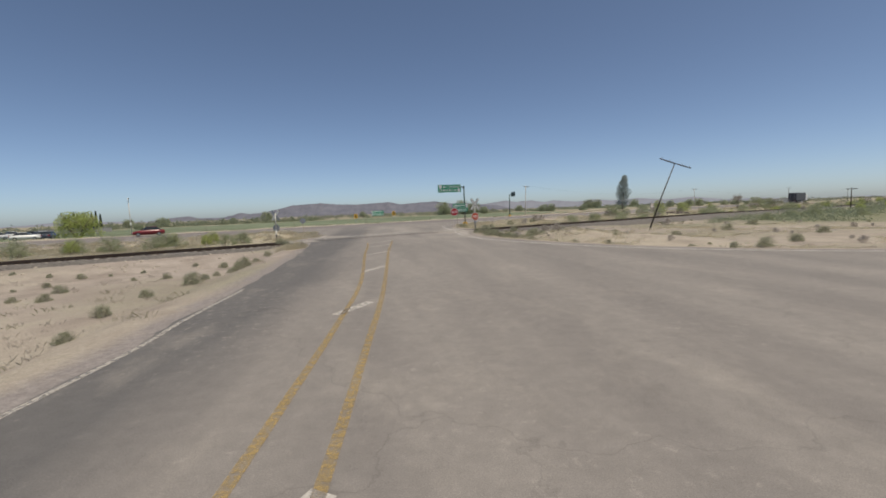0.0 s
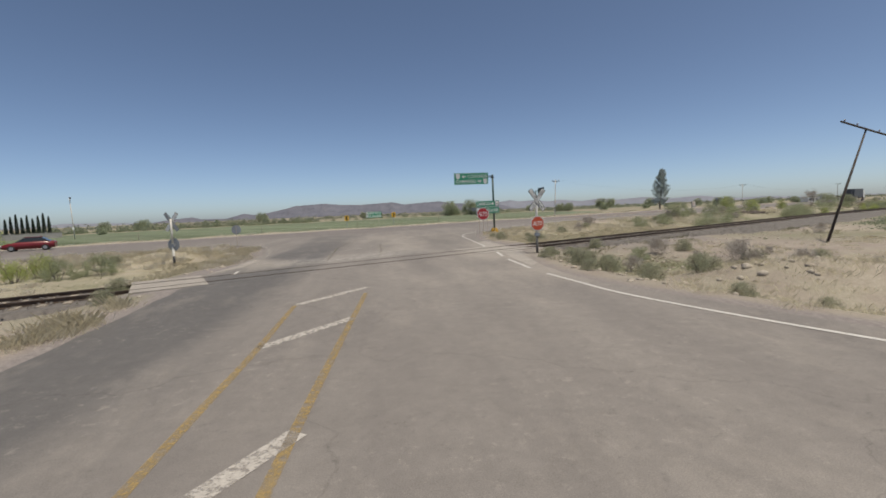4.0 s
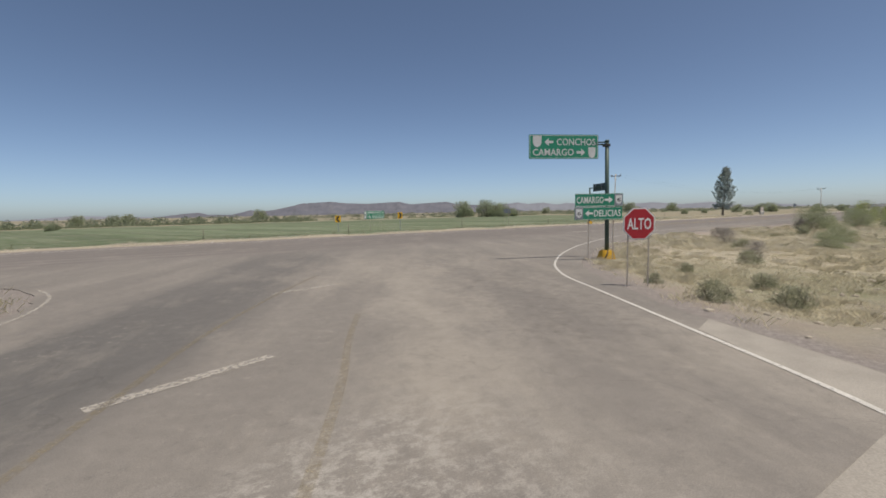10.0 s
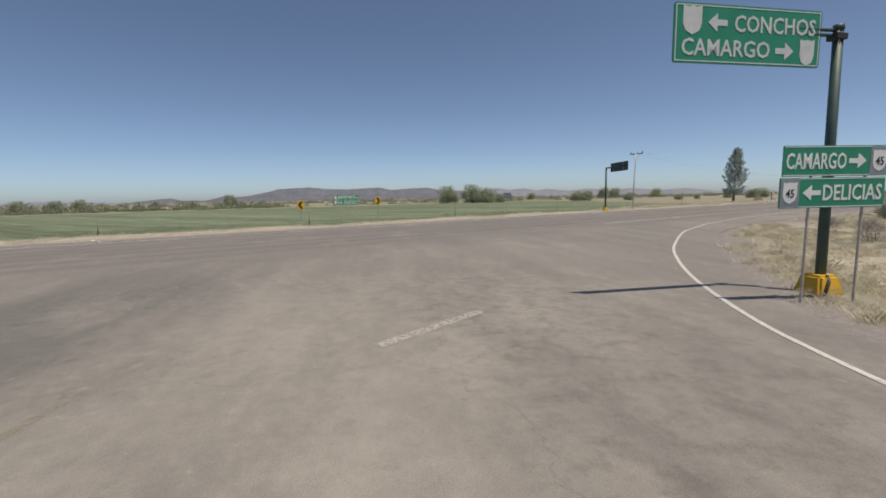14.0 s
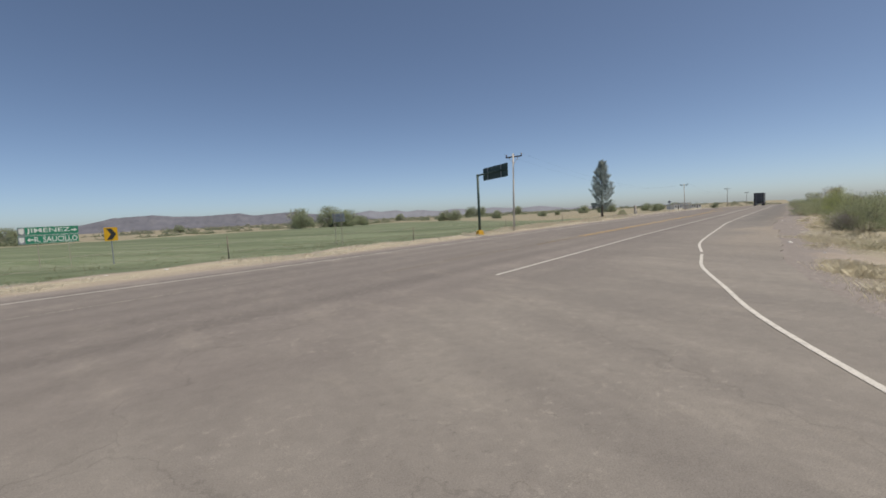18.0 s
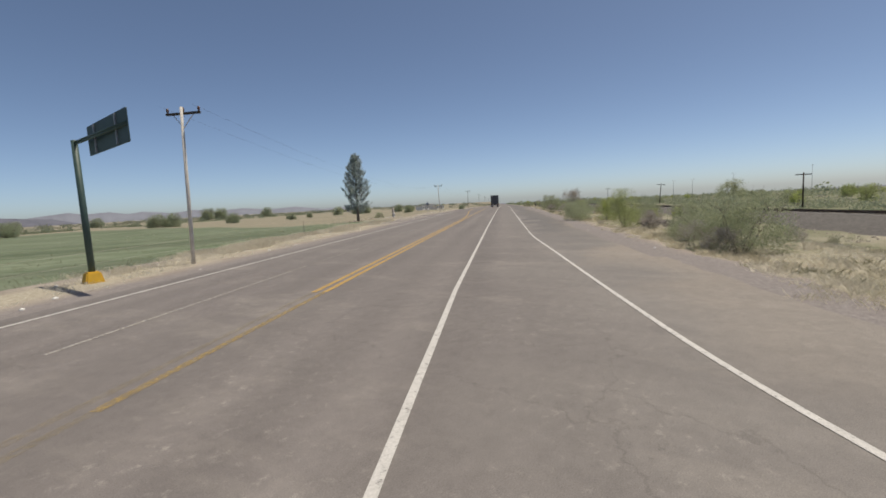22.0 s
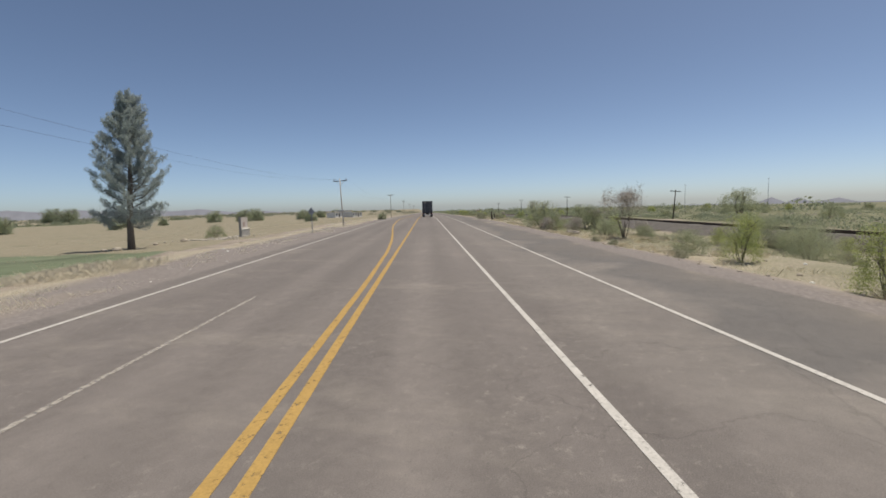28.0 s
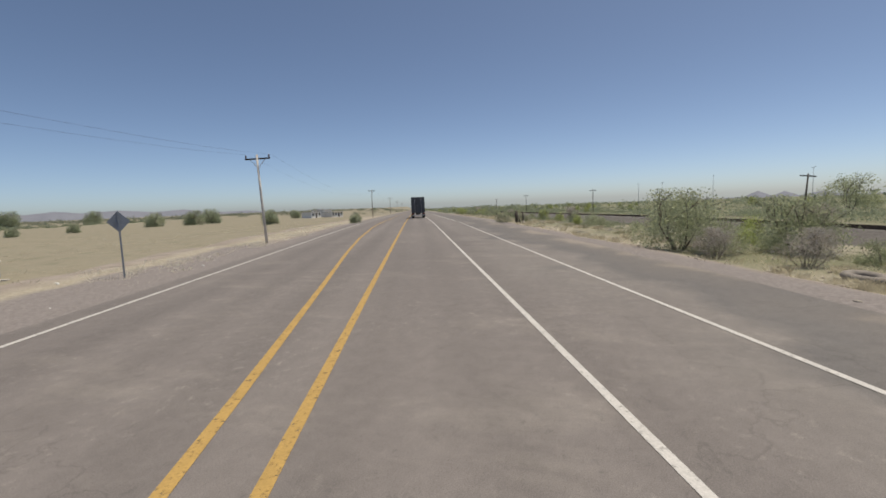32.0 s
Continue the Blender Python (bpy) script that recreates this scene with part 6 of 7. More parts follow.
near_track = lambda x, y, s, v, dr, dh: cl(1.2 - np.abs(np.abs(v - RAIL_V) - 4.5) / 3) * cl((dr - 0.2) / 0.5)
tufts("straw_clumps", scatter(900, (2, 13), (24, 34.5), 110, lambda x, y, s, v, dr, dh: cl(1.2 - np.abs(dr - 0.7) / 1.0) * cl(0.4 + 0.8 * wave(x, y, 0.6, 111))), 90, 0.26, 0.32, M_DRY, "straw clumps along the road shoulder before the crossing", 112)
stones("bank_stones", scatter(2600, (-30, 100), (28, 46), 71, near_track), 0.03, 0.16, M_STONE, "pale broken stones at the foot of the railway bank", 72)
stones("slope_stones", scatter(700, (18, 34), (22, 35), 108, lambda x, y, s, v, dr, dh: cl((dr - 0.3) / 0.6) * 0.8), 0.03, 0.15, M_STONE, "pale stones and clods on the slope below the crossing", 109)
stones("shoulder_stones", scatter(700, (80, 230), (54, 59.3), 90, lambda x, y, s, v, dr, dh: cl((v - 54) / 3) * 0.8), 0.03, 0.13, M_STONE, "pale stones lined along the shoulder edge", 91)
stones("roadside_stones", scatter(900, (-20, 200), (30, 60.5), 73, lambda x, y, s, v, dr, dh: cl(1.5 - np.minimum(dr, dh) / 9) * 0.8), 0.02, 0.09, M_STONE, "small pale stones scattered along the verges", 74)
stones("verge_litter", scatter(150, (-20, 200), (78.5, 83), 75, lambda x, y, s, v, dr, dh: 0.5 + 0 * x), 0.03, 0.12, M_LITTER, "white litter and pale stones on the field verge", 76)
stones("shoulder_litter", scatter(120, (20, 180), (48, 60.5), 77, lambda x, y, s, v, dr, dh: 0.5 + 0 * x), 0.03, 0.11, M_LITTER, "scraps of pale litter on the dry shoulder", 78)
stones("rubble_heap", [(x, y, ground_z(x, y) + z) for x, y, z in [(52.5 + rnd.gauss(0, 1.3), 99.0 + rnd.gauss(0, 0.7), rnd.uniform(0, 0.35)) for _ in range(170)]], 0.06, 0.24, mat("grey_rubble", (0.22, 0.185, 0.16), (0.13, 0.11, 0.10), 6.0, 0.95, 0.5, 30), "heap of grey rubble and dead branches under the bushes", 79)
stones("pale_rubble", [(x, y, ground_z(x, y) + z) for x, y, z in [(70.0 + rnd.gauss(0, 1.6), 154.0 + rnd.gauss(0, 1.1), rnd.uniform(0, 0.06)) for _ in range(230)]], 0.03, 0.15, mat("pale_broken_rubble", (0.58, 0.54, 0.49), (0.36, 0.32, 0.28), 6.0, 0.9, 0.4, 30), "low heap of pale rubble and litter beside the monument", 101)
for x, y, a in ((-21.0, 45.0, 20), (6.2, 43.9, 60), (5.2, 42.6, 110)):
    bm = box(-0.5, 0.5, -0.28, 0.28, -0.05, 0.08, 0.03)
    ob = part("concrete_slab", bm, M_CONCRETE)
    ob.matrix_basis = pose(x, y, ground_z(x, y) + 0.04, 9, 6, a)
    tagged(ob, "broken pale concrete slab lying tilted in the weeds", "slab", "broken slabs")


# far woodland and hedges on the plain
def woods(name, bands, per, size, seed, label, leaf=None, spread=1.3):
    rng = np.random.RandomState(seed)
    C, S = [], []
    for n, smin, smax, vmin, vmax, h in bands:
        s, v = rng.uniform(smin, smax, n), rng.uniform(vmin, vmax, n)
        x, y = s * UX - v * UY, s * UY + v * UX
        z = land(x, y)
        k = rng.uniform(0.35, 1.1, n) ** 1.3 * h
        pts = rng.normal(size=(n, per, 3)) * np.array([spread, spread, 0]) * k[:, None, None] + np.stack([x, y, z], 1)[:, None]
        pts[..., 2] += rng.uniform(0, 1, (n, per)) ** 1.3 * k[:, None] * np.exp(-((pts[..., 0] - x[:, None]) ** 2 + (pts[..., 1] - y[:, None]) ** 2) / (1.9 * (spread * k[:, None]) ** 2))
        pts[..., 2] = np.maximum(pts[..., 2], z[:, None] + 0.1)
        C.append(pts.reshape(-1, 3))
        S.append(np.repeat(k * size, per))
    C, S = np.concatenate(C), np.concatenate(S)
    ob = quad_mesh(name, C, S * rng.uniform(0.6, 1.4, len(S)), leaf or M_FARWOOD, None, rng)
    return tagged(ob, label, "woods", kind="stuff")


woods("far_woods", ((520, -900, 1100, 330, 420, 3.4), (420, -1100, 1300, 420, 900, 4.6), (260, 430, 1300, 84, 330, 4.0), (200, -900, -140, 84, 330, 3.6)), 110, 0.15, 81, "far hedges and scattered trees across the plain", None, 0.75)
woods("field_hedge", ((620, -480, 70, 206, 220, 3.0), (210, 60, 400, 210, 240, 2.2)), 210, 0.115, 80, "green hedge and low trees along the far field edge", M_THICKET, 0.5)
woods("near_thicket", ((420, 64, 330, -45, 29, 1.25), (330, 58, 330, 17, 31, 1.5), (200, 175, 420, 40.5, 51, 1.1)), 250, 0.085, 83, "low green thicket beyond the railway track", M_THICKET, 0.8)
woods("roadside_scrub", ((170, 120, 300, 43, 54.0, 0.7), (60, 62, 120, 44, 53, 0.5)), 170, 0.075, 84, "low olive scrub between shoulder and railway", M_OLIVE, 0.55)
woods("dry_scrub", ((230, 80, 300, 44, 57.5, 0.5), (160, 80, 300, -10, 30, 0.8)), 170, 0.075, 85, "low grey-brown dry scrub among the bushes", M_TWIG, 0.6)
woods("far_thicket", ((380, 300, 1200, 0, 58, 3.6), (420, 60, 1100, -330, -40, 4.2), (160, -700, -60, -200, 30, 3.5)), 110, 0.15, 82, "far green thicket beyond the railway", M_THICKET, 0.8)


# ---- mountains ----
def ridge(name, label, profile, dist, seed, material):
    """A mountain ridge: skyline by bearing and height in degrees, with slopes and gullies in front of it."""
    vs, fs, rows = [], [], 9
    fine = []
    for (a0, e0), (a1, e1) in zip(profile, profile[1:]):
        n = max(2, int(abs(a1 - a0) / 0.35))
        for i in range(n):
            k = i / n
            fine.append((a0 + (a1 - a0) * k, e0 + (e1 - e0) * k))
    fine.append(profile[-1])
    foot = -0.011 * (dist - 500)
    for a, e in fine:
        top = 2.3 + dist * math.tan(radians(e)) + noise.noise((a * 2.9, seed, 0)) * dist * 0.0006
        top = max(top, foot + 2)
        for r in range(rows):
            k = r / (rows - 1)
            d = dist * (1 - 0.30 * (1 - k)) + noise.noise((a * 2.3, r * 0.9, seed)) * dist * 0.025
            z = foot + (top - foot) * (0.62 * k ** 1.4 + 0.38 * min(1.0, max(0.0, (k - 0.72) / 0.2))) + noise.noise((a * 1.9, r * 0.7, seed + 5)) * (top - foot) * 0.10 * (1 if 0 < r < rows - 1 else 0)
            vs.append((math.sin(radians(a)) * d, 40 + math.cos(radians(a)) * d, z))
    for i in range(len(fine) - 1):
        for r in range(rows - 1):
            fs.append((i * rows + r, i * rows + r + 1, (i + 1) * rows + r + 1, (i + 1) * rows + r))
    ob = raw(name, vs, fs, material)
    for p in ob.data.polygons:
        p.use_smooth = True
    return tagged(ob, label, "mountain")


# distance haze is mixed into both base colours, blue and pale
M_MOUNT = mat("haze_tinted_bare_mountain", (0.150, 0.152, 0.182), (0.112, 0.116, 0.145), 0.012, 1.0, fine=0.10, bscale=0.05, spec=0.0)
M_HILL = mat("haze_tinted_far_hill", (0.205, 0.214, 0.252), (0.18, 0.19, 0.228), 0.006, 1.0, spec=0.0)
ridge("mesa_ridge", "long flat-topped mesa with grey-violet haze put into its colour", [(-39, -0.95), (-35.8, -0.5), (-34.1, -0.15), (-32.1, 0.12), (-30.3, 0.26), (-29.4, 0.0), (-26.9, -0.05), (-24.9, 0.45), (-23.9, 0.28), (-22.5, 0.4), (-20, 0.9), (-19.2, 1.15), (-15.6, 1.33), (-13.3, 1.08), (-11, 1.02), (-7.1, 1.2), (-5.5, 0.85), (-4, 0.95), (-1, 1.1), (0.3, 0.8), (4, 0.55), (7, 0.3), (10, -0.5)], 3000, 1, M_MOUNT)
ridge("west_hills", "low grey hills paled by haze put into their colour", [(-66, -0.4), (-56, -0.05), (-50, -0.25), (-46.5, -0.2), (-44, -0.1), (-41.3, 0.1), (-38.5, 0.0), (-35, -0.15), (-32, -0.2), (-28, -0.4)], 3600, 2, M_HILL)
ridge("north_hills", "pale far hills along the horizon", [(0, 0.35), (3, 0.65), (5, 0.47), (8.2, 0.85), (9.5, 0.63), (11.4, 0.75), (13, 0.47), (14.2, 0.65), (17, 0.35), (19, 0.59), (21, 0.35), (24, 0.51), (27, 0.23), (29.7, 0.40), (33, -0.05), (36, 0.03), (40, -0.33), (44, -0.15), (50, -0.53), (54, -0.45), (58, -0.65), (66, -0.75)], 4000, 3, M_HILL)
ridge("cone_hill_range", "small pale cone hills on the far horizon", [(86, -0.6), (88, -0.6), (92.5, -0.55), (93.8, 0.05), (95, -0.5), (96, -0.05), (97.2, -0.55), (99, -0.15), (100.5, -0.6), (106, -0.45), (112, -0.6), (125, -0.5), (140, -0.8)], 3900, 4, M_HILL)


# ---- fence along the field ----
def fence():
    t = thing("field_fence", pose(0, 0, 0), "sparse wire fence on thin dark posts along the field", "fence")
    tops_ = []
    rnd = random.Random(91)
    for i in range(10):
        s = -36.6 + i * 15.0
        v = 84.2 + (2.6 if s < 60 else 0) * cl((60 - s) / 20)
        x, y, _ = hw(s, float(v))
        z = ground_z(x, y)
        h = rnd.uniform(1.05, 1.35)
        a, b = rnd.uniform(-0.05, 0.05), rnd.uniform(-0.05, 0.05)
        part("fence_post", tube([(x, y, z - 0.2), (x + a, y + b, z + h)], [0.04, 0.03], 6), M_POLE_WOOD, t)
        tops_.append((x, y, z))
    for h in (0.45, 0.95):
        part("wire", tube([(x, y, z + h) for x, y, z in tops_], 0.006, 4), M_THIN_POST, t)


fence()


# ---- vehicles ----
M_RUBBER = mat("tyre_rubber", (0.02, 0.02, 0.021), (0.035, 0.034, 0.033), 8.0, 0.9)
M_STEEL = mat("brushed_steel", (0.45, 0.45, 0.46), (0.36, 0.36, 0.37), 8.0, 0.4, metal=0.8)
M_GLASS = mat("dark_car_glass", (0.02, 0.025, 0.03), (0.03, 0.035, 0.04), 3.0, 0.08)
M_LAMP_RED = mat("red_lamp_lens", (0.35, 0.01, 0.01), None, 3.0, 0.25)
M_LAMP_CLEAR = mat("clear_lamp_lens", (0.7, 0.7, 0.72), None, 3.0, 0.15)


def wheel(parent, x, y, r, w):
    t = part("wheel", tube([(x, y - w / 2, r), (x, y - w / 2 + 0.03, r), (x, y + w / 2 - 0.03, r), (x, y + w / 2, r)], [r * 0.9, r, r, r * 0.9], 18), M_RUBBER, parent)
    part("rim", tube([(x, y - w / 2 - 0.01, r), (x, y + w / 2 + 0.01, r)], r * 0.58, 14), M_STEEL, t)


def car(m, paint, label, tall=1.0):
    """A saloon: lofted body, glass house, wheels and lamps; front toward +x."""
    t = thing("parked_car", m, label, "car", "cars near the junction")
    prof = [(-2.15, 0.35, 0.78), (-2.05, 0.25, 0.92), (-1.3, 0.22, 0.98), (-0.2, 0.2, 0.96), (0.9, 0.2, 0.94), (1.7, 0.22, 0.82), (2.1, 0.28, 0.66), (2.2, 0.38, 0.55)]
    bm = bmesh.new()
    rings = []
    for x, lo, hi in prof:
        w = 0.86 if abs(x) < 1.9 else 0.74
        rings.append([bm.verts.new((x, sy, z)) for sy, z in ((-w * 0.92, lo), (-w, (lo + hi) / 2), (-w * 0.93, hi), (w * 0.93, hi), (w, (lo + hi) / 2), (w * 0.92, lo))])
    for a, b in zip(rings, rings[1:]):
        for k in range(6):
            bm.faces.new((a[k], a[(k + 1) % 6], b[(k + 1) % 6], b[k])).smooth = True
    bm.faces.new(rings[0][::-1]), bm.faces.new(rings[-1])
    bmesh.ops.recalc_face_normals(bm, faces=bm.faces)
    part("body", bm, paint, t)
    bm = bmesh.new()
    low = [bm.verts.new(p) for p in ((-1.75, -0.78, 0.95), (1.05, -0.78, 0.93), (1.05, 0.78, 0.93), (-1.75, 0.78, 0.95))]
    top = [bm.verts.new(p) for p in ((-1.1, -0.6, 1.40 * tall), (0.25, -0.6, 1.43 * tall), (0.25, 0.6, 1.43 * tall), (-1.1, 0.6, 1.40 * tall))]
    for k in range(4):
        bm.faces.new((low[k], low[(k + 1) % 4], top[(k + 1) % 4], top[k]))
    bm.faces.new(top)
    part("windows", bm, M_GLASS, t, "dark side and screen glass")
    part("roof", box(-1.12, 0.27, -0.61, 0.61, 1.40 * tall, 1.46 * tall, 0.02), paint, t)
    for x in (-1.35, 1.35):
        for y in (-0.78, 0.78):
            wheel(t, x, y, 0.31, 0.2)
    for y in (-0.6, 0.6):
        part("headlight", box(2.08, 2.2, y - 0.18, y + 0.18, 0.55, 0.68, 0.02), M_LAMP_CLEAR, t)
        part("tail_light", box(-2.17, -2.08, y - 0.16, y + 0.16, 0.68, 0.84, 0.02), M_LAMP_RED, t)
    return t


x, y, _ = hw(0.0, 75.2)
red = car(pose(x, y, fall(x, y), 0, 0, 213.8), mat("dark_red_car_paint", (0.16, 0.012, 0.018), None, 3.0, 0.3), "dark red saloon car driving on the far highway lane")
red.name = "red_saloon"
red.scale = (0.9, 0.9, 0.9)
for k, (x, y, col, lab) in enumerate(((-78, 82, (0.7, 0.7, 0.7), "white saloon parked in the far yard"), (-80, 88, (0.55, 0.56, 0.58), "silver saloon parked in the far yard"), (-77, 86, (0.05, 0.06, 0.09), "dark blue saloon parked in the far yard"), (-84, 92, (0.72, 0.71, 0.69), "white saloon parked in the far yard"), (-90, 96, (0.35, 0.33, 0.30), "beige saloon parked in the far yard"), (-83, 79, (0.72, 0.72, 0.71), "white saloon parked in the far yard"), (-88, 86, (0.62, 0.62, 0.63), "silver saloon parked in the far yard"), (-94, 90, (0.08, 0.08, 0.09), "black saloon parked in the far yard"), (-97, 99, (0.74, 0.73, 0.71), "white saloon parked in the far yard"))):
    car(pose(x, y, ground_z(x, y), 0, 0, 40 + k * 37), mat("car_paint", col, None, 3.0, 0.3), lab)


def lorry():
    """Box truck seen from behind on the highway."""
    s, v = 212, 68.75
    x, y, _ = hw(s, v)
    t = thing("box_lorry", pose(x, y, fall(x, y), 0, 0, 33.8), "dark grey box lorry driving away along the highway lane", "truck")
    grey = mat("dark_grey_lorry_box", (0.085, 0.09, 0.10), (0.06, 0.064, 0.072), 2.0, 0.55, fine=0.15, bscale=10)
    part("cargo_box", box(0.0, 9.5, -1.28, 1.28, 1.05, 4.0, 0.03), grey, t)
    for y0, y1 in ((-1.22, -0.02), (0.02, 1.22)):
        d = part("rear_door", box(-0.05, -0.002, y0, y1, 1.15, 3.92, 0.01), grey, t)
        part("lock_bar", tube([(-0.08, (y0 + y1) / 2, 1.2), (-0.08, (y0 + y1) / 2, 3.88)], 0.02, 6), M_STEEL, d)
        part("hinge", box(-0.08, -0.05, y0 + 0.03, y0 + 0.13, 2.4, 2.5), M_STEEL, d)
    part("chassis", box(0.1, 11.3, -0.45, 0.45, 0.7, 1.04, 0.02), M_BLACK, t)
    part("rear_bumper", box(-0.1, 0.05, -1.2, 1.2, 0.5, 0.66, 0.02), M_STEEL, t)
    part("cab", box(9.8, 11.9, -1.2, 1.2, 0.8, 3.2, 0.18), mat("white_cab_paint", (0.7, 0.7, 0.69), None, 2.0, 0.35), t)
    for yy in (-1.05, 1.05):
        part("tail_light", box(-0.12, -0.06, yy - 0.12, yy + 0.12, 0.78, 0.9, 0.01), M_LAMP_RED, t)
        part("mud_flap", box(0.6, 0.63, yy - 0.28, yy + 0.28, 0.2, 0.85), M_RUBBER, t)
        for xx in (1.3, 2.6, 10.6):
            wheel(t, xx, yy * 0.95, 0.5, 0.5 if xx < 5 else 0.3)
    return t


lorry()


# ---- small buildings ----
M_PLASTER = mat("white_plaster", (0.82, 0.80, 0.76), (0.70, 0.68, 0.64), 0.8, 0.9, 0.2, 20, fine=0.08)
M_GREYWALL = mat("grey_block_wall", (0.36, 0.345, 0.33), (0.27, 0.26, 0.25), 0.8, 0.95, 0.4, 12, fine=0.12)
M_TIN = mat("corrugated_tin_roof", (0.42, 0.41, 0.40), (0.28, 0.25, 0.22), 0.9, 0.5, metal=0.5)


def low_house(x, y, turn, length, depth, height, label, windows=4):
    z = ground_z(x, y)
    t = thing("farm_building", pose(x, y, z, 0, 0, turn), label, "building", "far farm buildings")
    part("wall", box(-length / 2, length / 2, -depth / 2, depth / 2, -0.6, height, 0.02), M_PLASTER, t)
    part("roof", plate([(-length / 2 - 0.3, height - 0.02), (length / 2 + 0.3, height - 0.02), (length / 2 + 0.3, height + 0.12), (-length / 2 - 0.3, height + 0.12)], -depth / 2 - 0.4, depth / 2 + 0.4), M_TIN, t)
    for i in range(windows):
        cx = -length / 2 + (i + 0.5) * length / windows
        if i == windows // 2:
            part("door", box(cx - 0.45, cx + 0.45, -depth / 2 - 0.03, -depth / 2 + 0.02, 0, 2.0), M_POLE_DARK, t)
        else:
            w = part("window", box(cx - 0.5, cx + 0.5, -depth / 2 - 0.02, -depth / 2 + 0.02, 1.0, 1.9), M_GLASS, t)
            part("sill", box(cx - 0.58, cx + 0.58, -depth / 2 - 0.08, -depth / 2 - 0.022, 0.93, 0.99), M_PLASTER, w)
    return t


low_house(206, 276, 10, 7, 5, 2.6, "small white plastered farm house beyond the dry field", 3)
low_house(219, 276, 10, 9, 5, 2.2, "long low white farm building beyond the dry field", 4)
low_house(228, 292, 25, 12, 6, 3.4, "pale farm store with a tin roof", 4)


def yard_wall():
    t = thing("yard_wall", pose(-102, 124, ground_z(-102, 124), 0, 0, 30), "grey block wall around a yard beside the highway", "wall")
    part("wall", box(-9, 7, -0.1, 0.1, -0.4, 1.35, 0.01), M_GREYWALL, t)
    part("coping", box(-9.05, 7.05, -0.14, 0.14, 1.352, 1.43, 0.01), M_CONCRETE, t)
    for xx in np.arange(-8.8, 7.2, 3.2):
        part("pier", box(xx - 0.17, xx + 0.17, -0.17, 0.17, -0.4, 1.6, 0.01), M_GREYWALL, t)


yard_wall()


def cypress(x, y, h, seed):
    rng = np.random.RandomState(seed)
    z = ground_z(x, y)
    t = thing("slim_cypress", pose(x, y, z), "slim dark cypress in a row behind the yard wall", "tree", "cypress row")
    part("trunk", tube([(0, 0, -0.2), (0, 0, h * 0.9)], [0.1, 0.03], 6), M_BARK, t)
    n = 1200
    k = rng.uniform(0.05, 1, n)
    r = 0.42 * np.sqrt(np.clip(1.02 - k, 0, 1)) * rng.uniform(0.6, 1.1, n)
    a = rng.uniform(0, math.tau, n)
    quad_mesh("foliage", np.stack([r * np.cos(a), r * np.sin(a), k * h], 1), rng.uniform(0.1, 0.22, n), M_CYPRESS, t, rng, 1.8, 1.5)


M_CYPRESS = leafy("dark_cypress_leaf", (0.025, 0.035, 0.025), (0.06, 0.075, 0.05), 0.15)
for i in range(9):
    a = radians(30)
    cypress(-102 + math.cos(a) * (-8.5 + i * 1.0) + 3.0, 124 + math.sin(a) * (-8.5 + i * 1.0) + 4.4, 4.9 + (i * 7 % 5) * 0.3, 300 + i)


def roadside_shrine():
    """Low block plinth with a pale cap, a slim upright at one end and a white board standing above it."""
    x, y = 73.0, 154.5
    t = thing("roadside_monument", pose(x, y, ground_z(x, y), 0, 0, 40) @ Matrix.Scale(0.88, 4), "low grey block roadside monument with pale cap and weathered board", "monument")
    part("upright", box(-1.7, -1.62, -0.14, 0.12, -0.2, 2.25, 0.02), M_GREYWALL, t)
    p = part("plinth", box(-1.61, 1.6, -0.14, 0.14, -0.3, 0.78, 0.03), M_GREYWALL, t)
    part("plinth_cap", box(-1.61, 1.66, -0.19, 0.19, 0.782, 0.88, 0.02), M_PLASTER, p, "pale plaster cap")
    b = part("board", box(-1.61, 1.55, 0.05, 0.11, 0.884, 2.15, 0.01), mat("weathered_board", (0.50, 0.455, 0.42), (0.40, 0.36, 0.335), 3.0, 0.85), t, "weathered pale board")
    part("emblem", box(-0.4, 0.4, 0.037, 0.048, 1.1, 1.6, 0.002), mat("faded_red_emblem", (0.36, 0.27, 0.245), (0.30, 0.235, 0.215), 5.0, 0.8), b)


roadside_shrine()
# tree-foot rocks and pale heaps by the conifer
for x, y, k in ((59.4, 149.2, 0.28), (59.0, 150.2, 0.2), (63.5, 152.5, 0.22), (66.5, 153.8, 0.3), (67.6, 154.4, 0.2)):
    bm = bmesh.new()
    bmesh.ops.create_icosphere(bm, subdivisions=2, radius=k)
    for v in bm.verts:
        v.co *= 1 + 0.25 * noise.noise(v.co * 4 + Vector((x, y, 0)))
        v.co.z *= 0.65
    ob = part("field_rock", bm, M_STONE)
    ob.location = (x, y, ground_z(x, y) + k * 0.3)
    tagged(ob, "rounded pale rock on dry grass near the conifer", "rock", "rocks by the conifer")
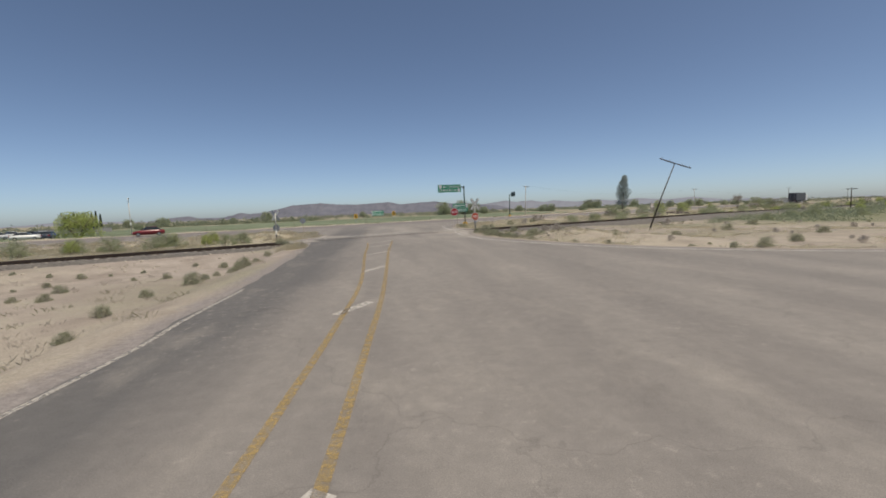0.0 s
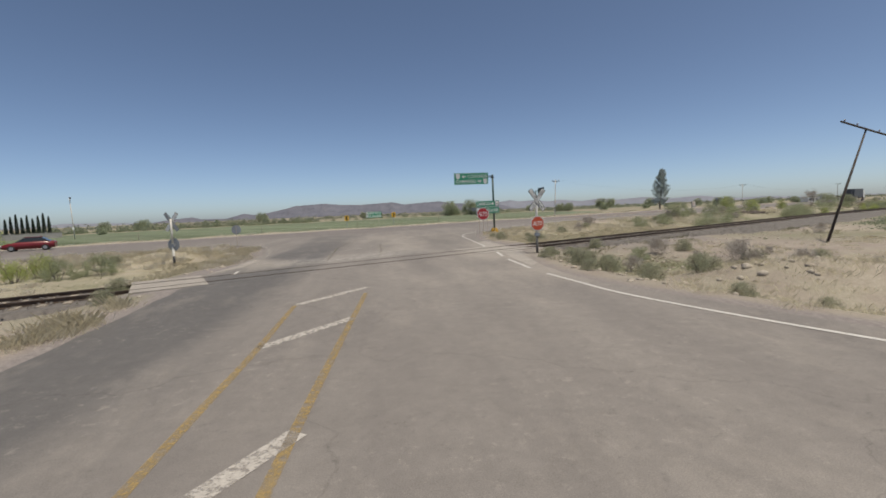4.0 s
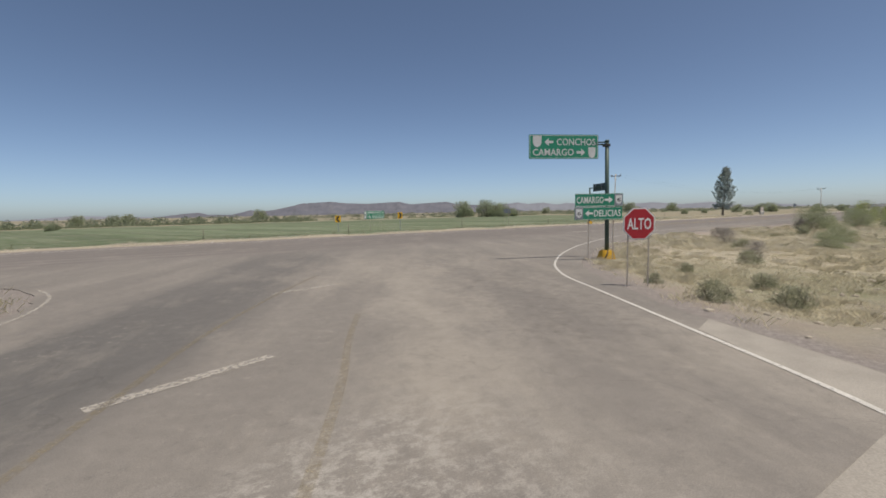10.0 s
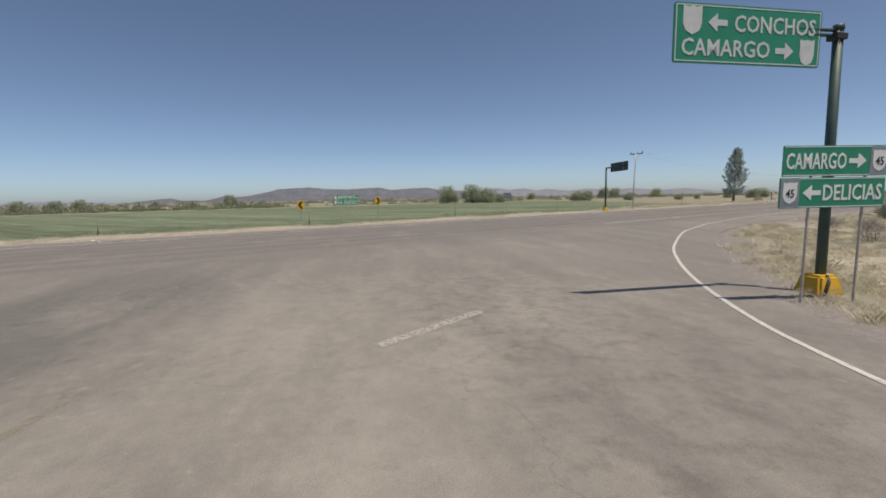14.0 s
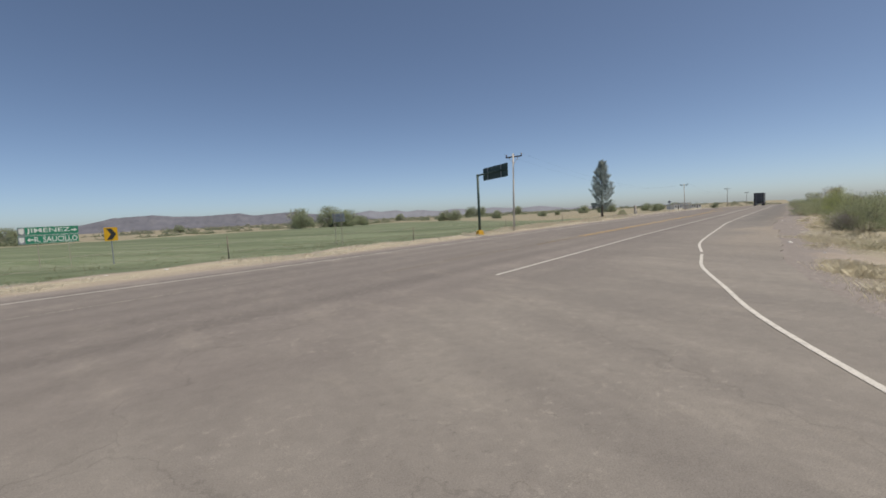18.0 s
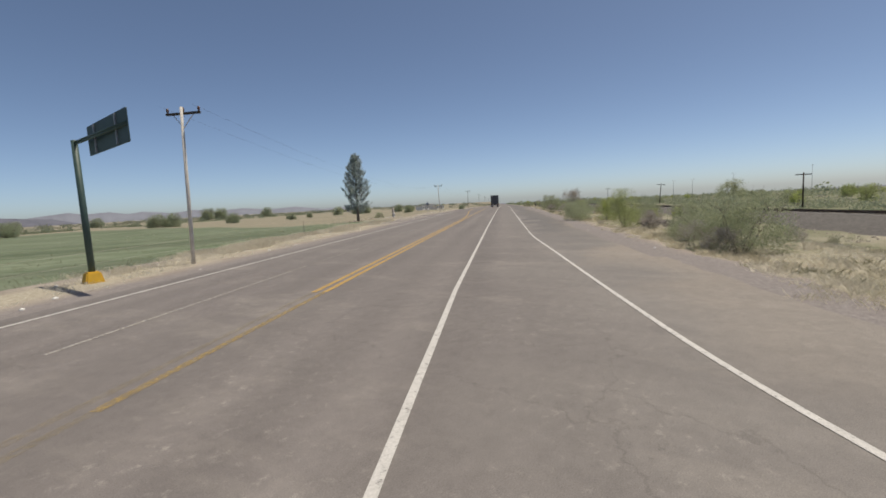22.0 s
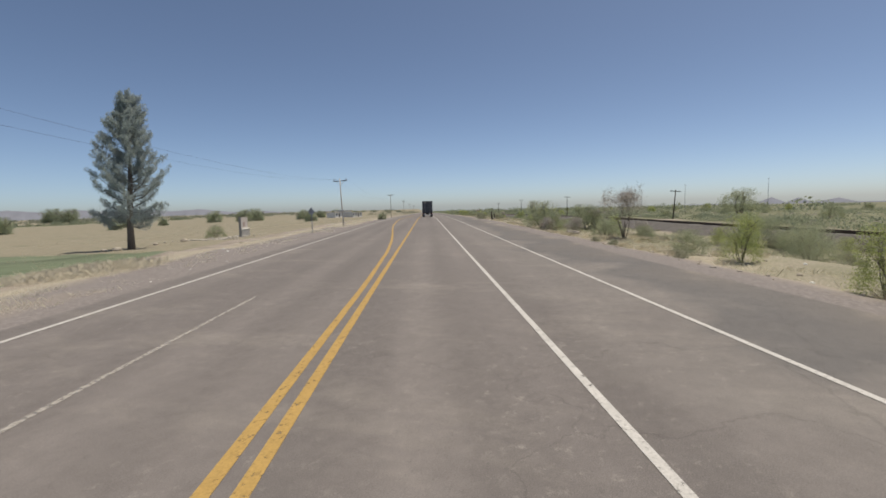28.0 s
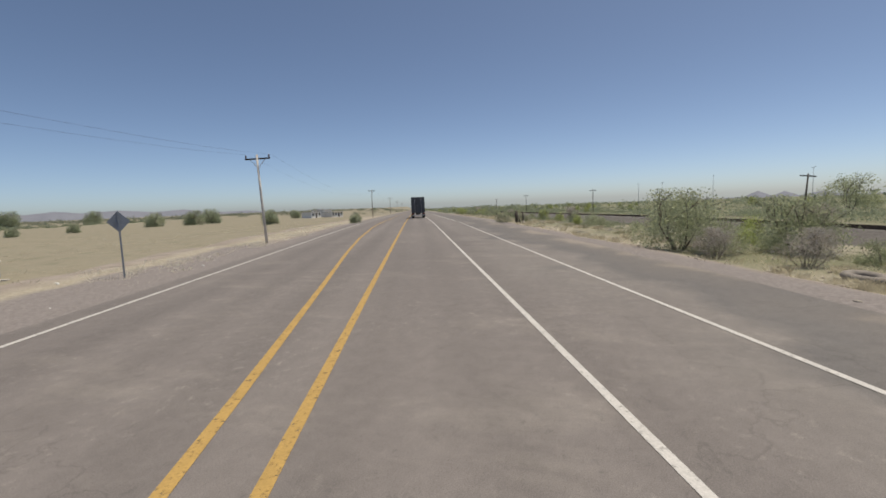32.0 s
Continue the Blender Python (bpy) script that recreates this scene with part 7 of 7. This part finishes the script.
# braced gate posts in the scrub
x, y, _ = hw(175.6, 57.5)
t = thing("braced_gate_posts", pose(x, y, ground_z(x, y), 0, 0, 33.8), "weathered gate posts with a slanting brace at the scrub edge", "gate posts")
for xx, h in ((-0.2, 1.35), (2.6, 1.5), (3.3, 1.45)):
    part("post", tube([(xx, 0, -0.4), (xx + 0.03, 0.02, h)], [0.09, 0.075], 8), M_POLE_DARK, t)
part("brace", tube([(0.9, 0.02, 0.05), (2.58, 0.02, 1.15)], 0.05, 8), M_POLE_DARK, t)
part("rail", tube([(2.6, 0, 1.2), (3.3, 0, 1.2)], 0.04, 8), M_POLE_DARK, t)
part("rubble_foot", tube([(-0.75, 0, -0.2), (-0.7, 0.05, 0.22), (-0.65, 0.1, 0.42)], [0.3, 0.2, 0.08], 7), M_STONE, t, "pile of stones at the post foot")
# worn tyre lying in the tufts
x, y = 84.8, 124.2
bm = bmesh.new()
ring = []
for i in range(28):
    a = i * math.tau / 28
    ring.append([bm.verts.new(((0.36 + 0.13 * math.cos(b * math.tau / 10)) * math.cos(a), (0.36 + 0.13 * math.cos(b * math.tau / 10)) * math.sin(a), 0.11 * math.sin(b * math.tau / 10) + (0.012 if i % 2 and b in (0, 1, 9) else 0))) for b in range(10)])
for i in range(28):
    for b in range(10):
        bm.faces.new((ring[i][b], ring[(i + 1) % 28][b], ring[(i + 1) % 28][(b + 1) % 10], ring[i][(b + 1) % 10])).smooth = True
ob = part("worn_tyre", bm, mat("dusty_rubber", (0.17, 0.15, 0.135), (0.27, 0.24, 0.21), 9.0, 0.9))
ob.matrix_basis = pose(x, y, ground_z(x, y) + 0.12, 5, -4, 0) @ Matrix.Scale(1.22, 4)
tagged(ob, "dusty worn tyre lying flat among dry tufts", "tyre")
# tall lamp masts far beyond the railway
for x, y, h in ((262, 124.6, 10.5), (260, 95.9, 11.5), (260, 150, 9.0), (261, 141.6, 9.0)):
    t = thing("lamp_mast", pose(x, y, ground_z(x, y)), "tall thin grey double-arm lamp mast beyond the railway", "lamp mast", "far lamp masts")
    part("mast", tube([(0, 0, -0.3), (0, 0, h)], [0.09, 0.05], 8), M_SIGN_BACK, t)
    part("lamp_arm", tube([(-2.0, 0, h + 0.3), (0, 0, h), (2.0, 0, h + 0.3)], 0.05, 6), M_SIGN_BACK, t)
    for xx in (-2.2, 2.2):
        part("lamp_head", box(xx - 0.35, xx + 0.35, -0.15, 0.15, h + 0.2, h + 0.36, 0.03), M_SIGN_BACK, t)
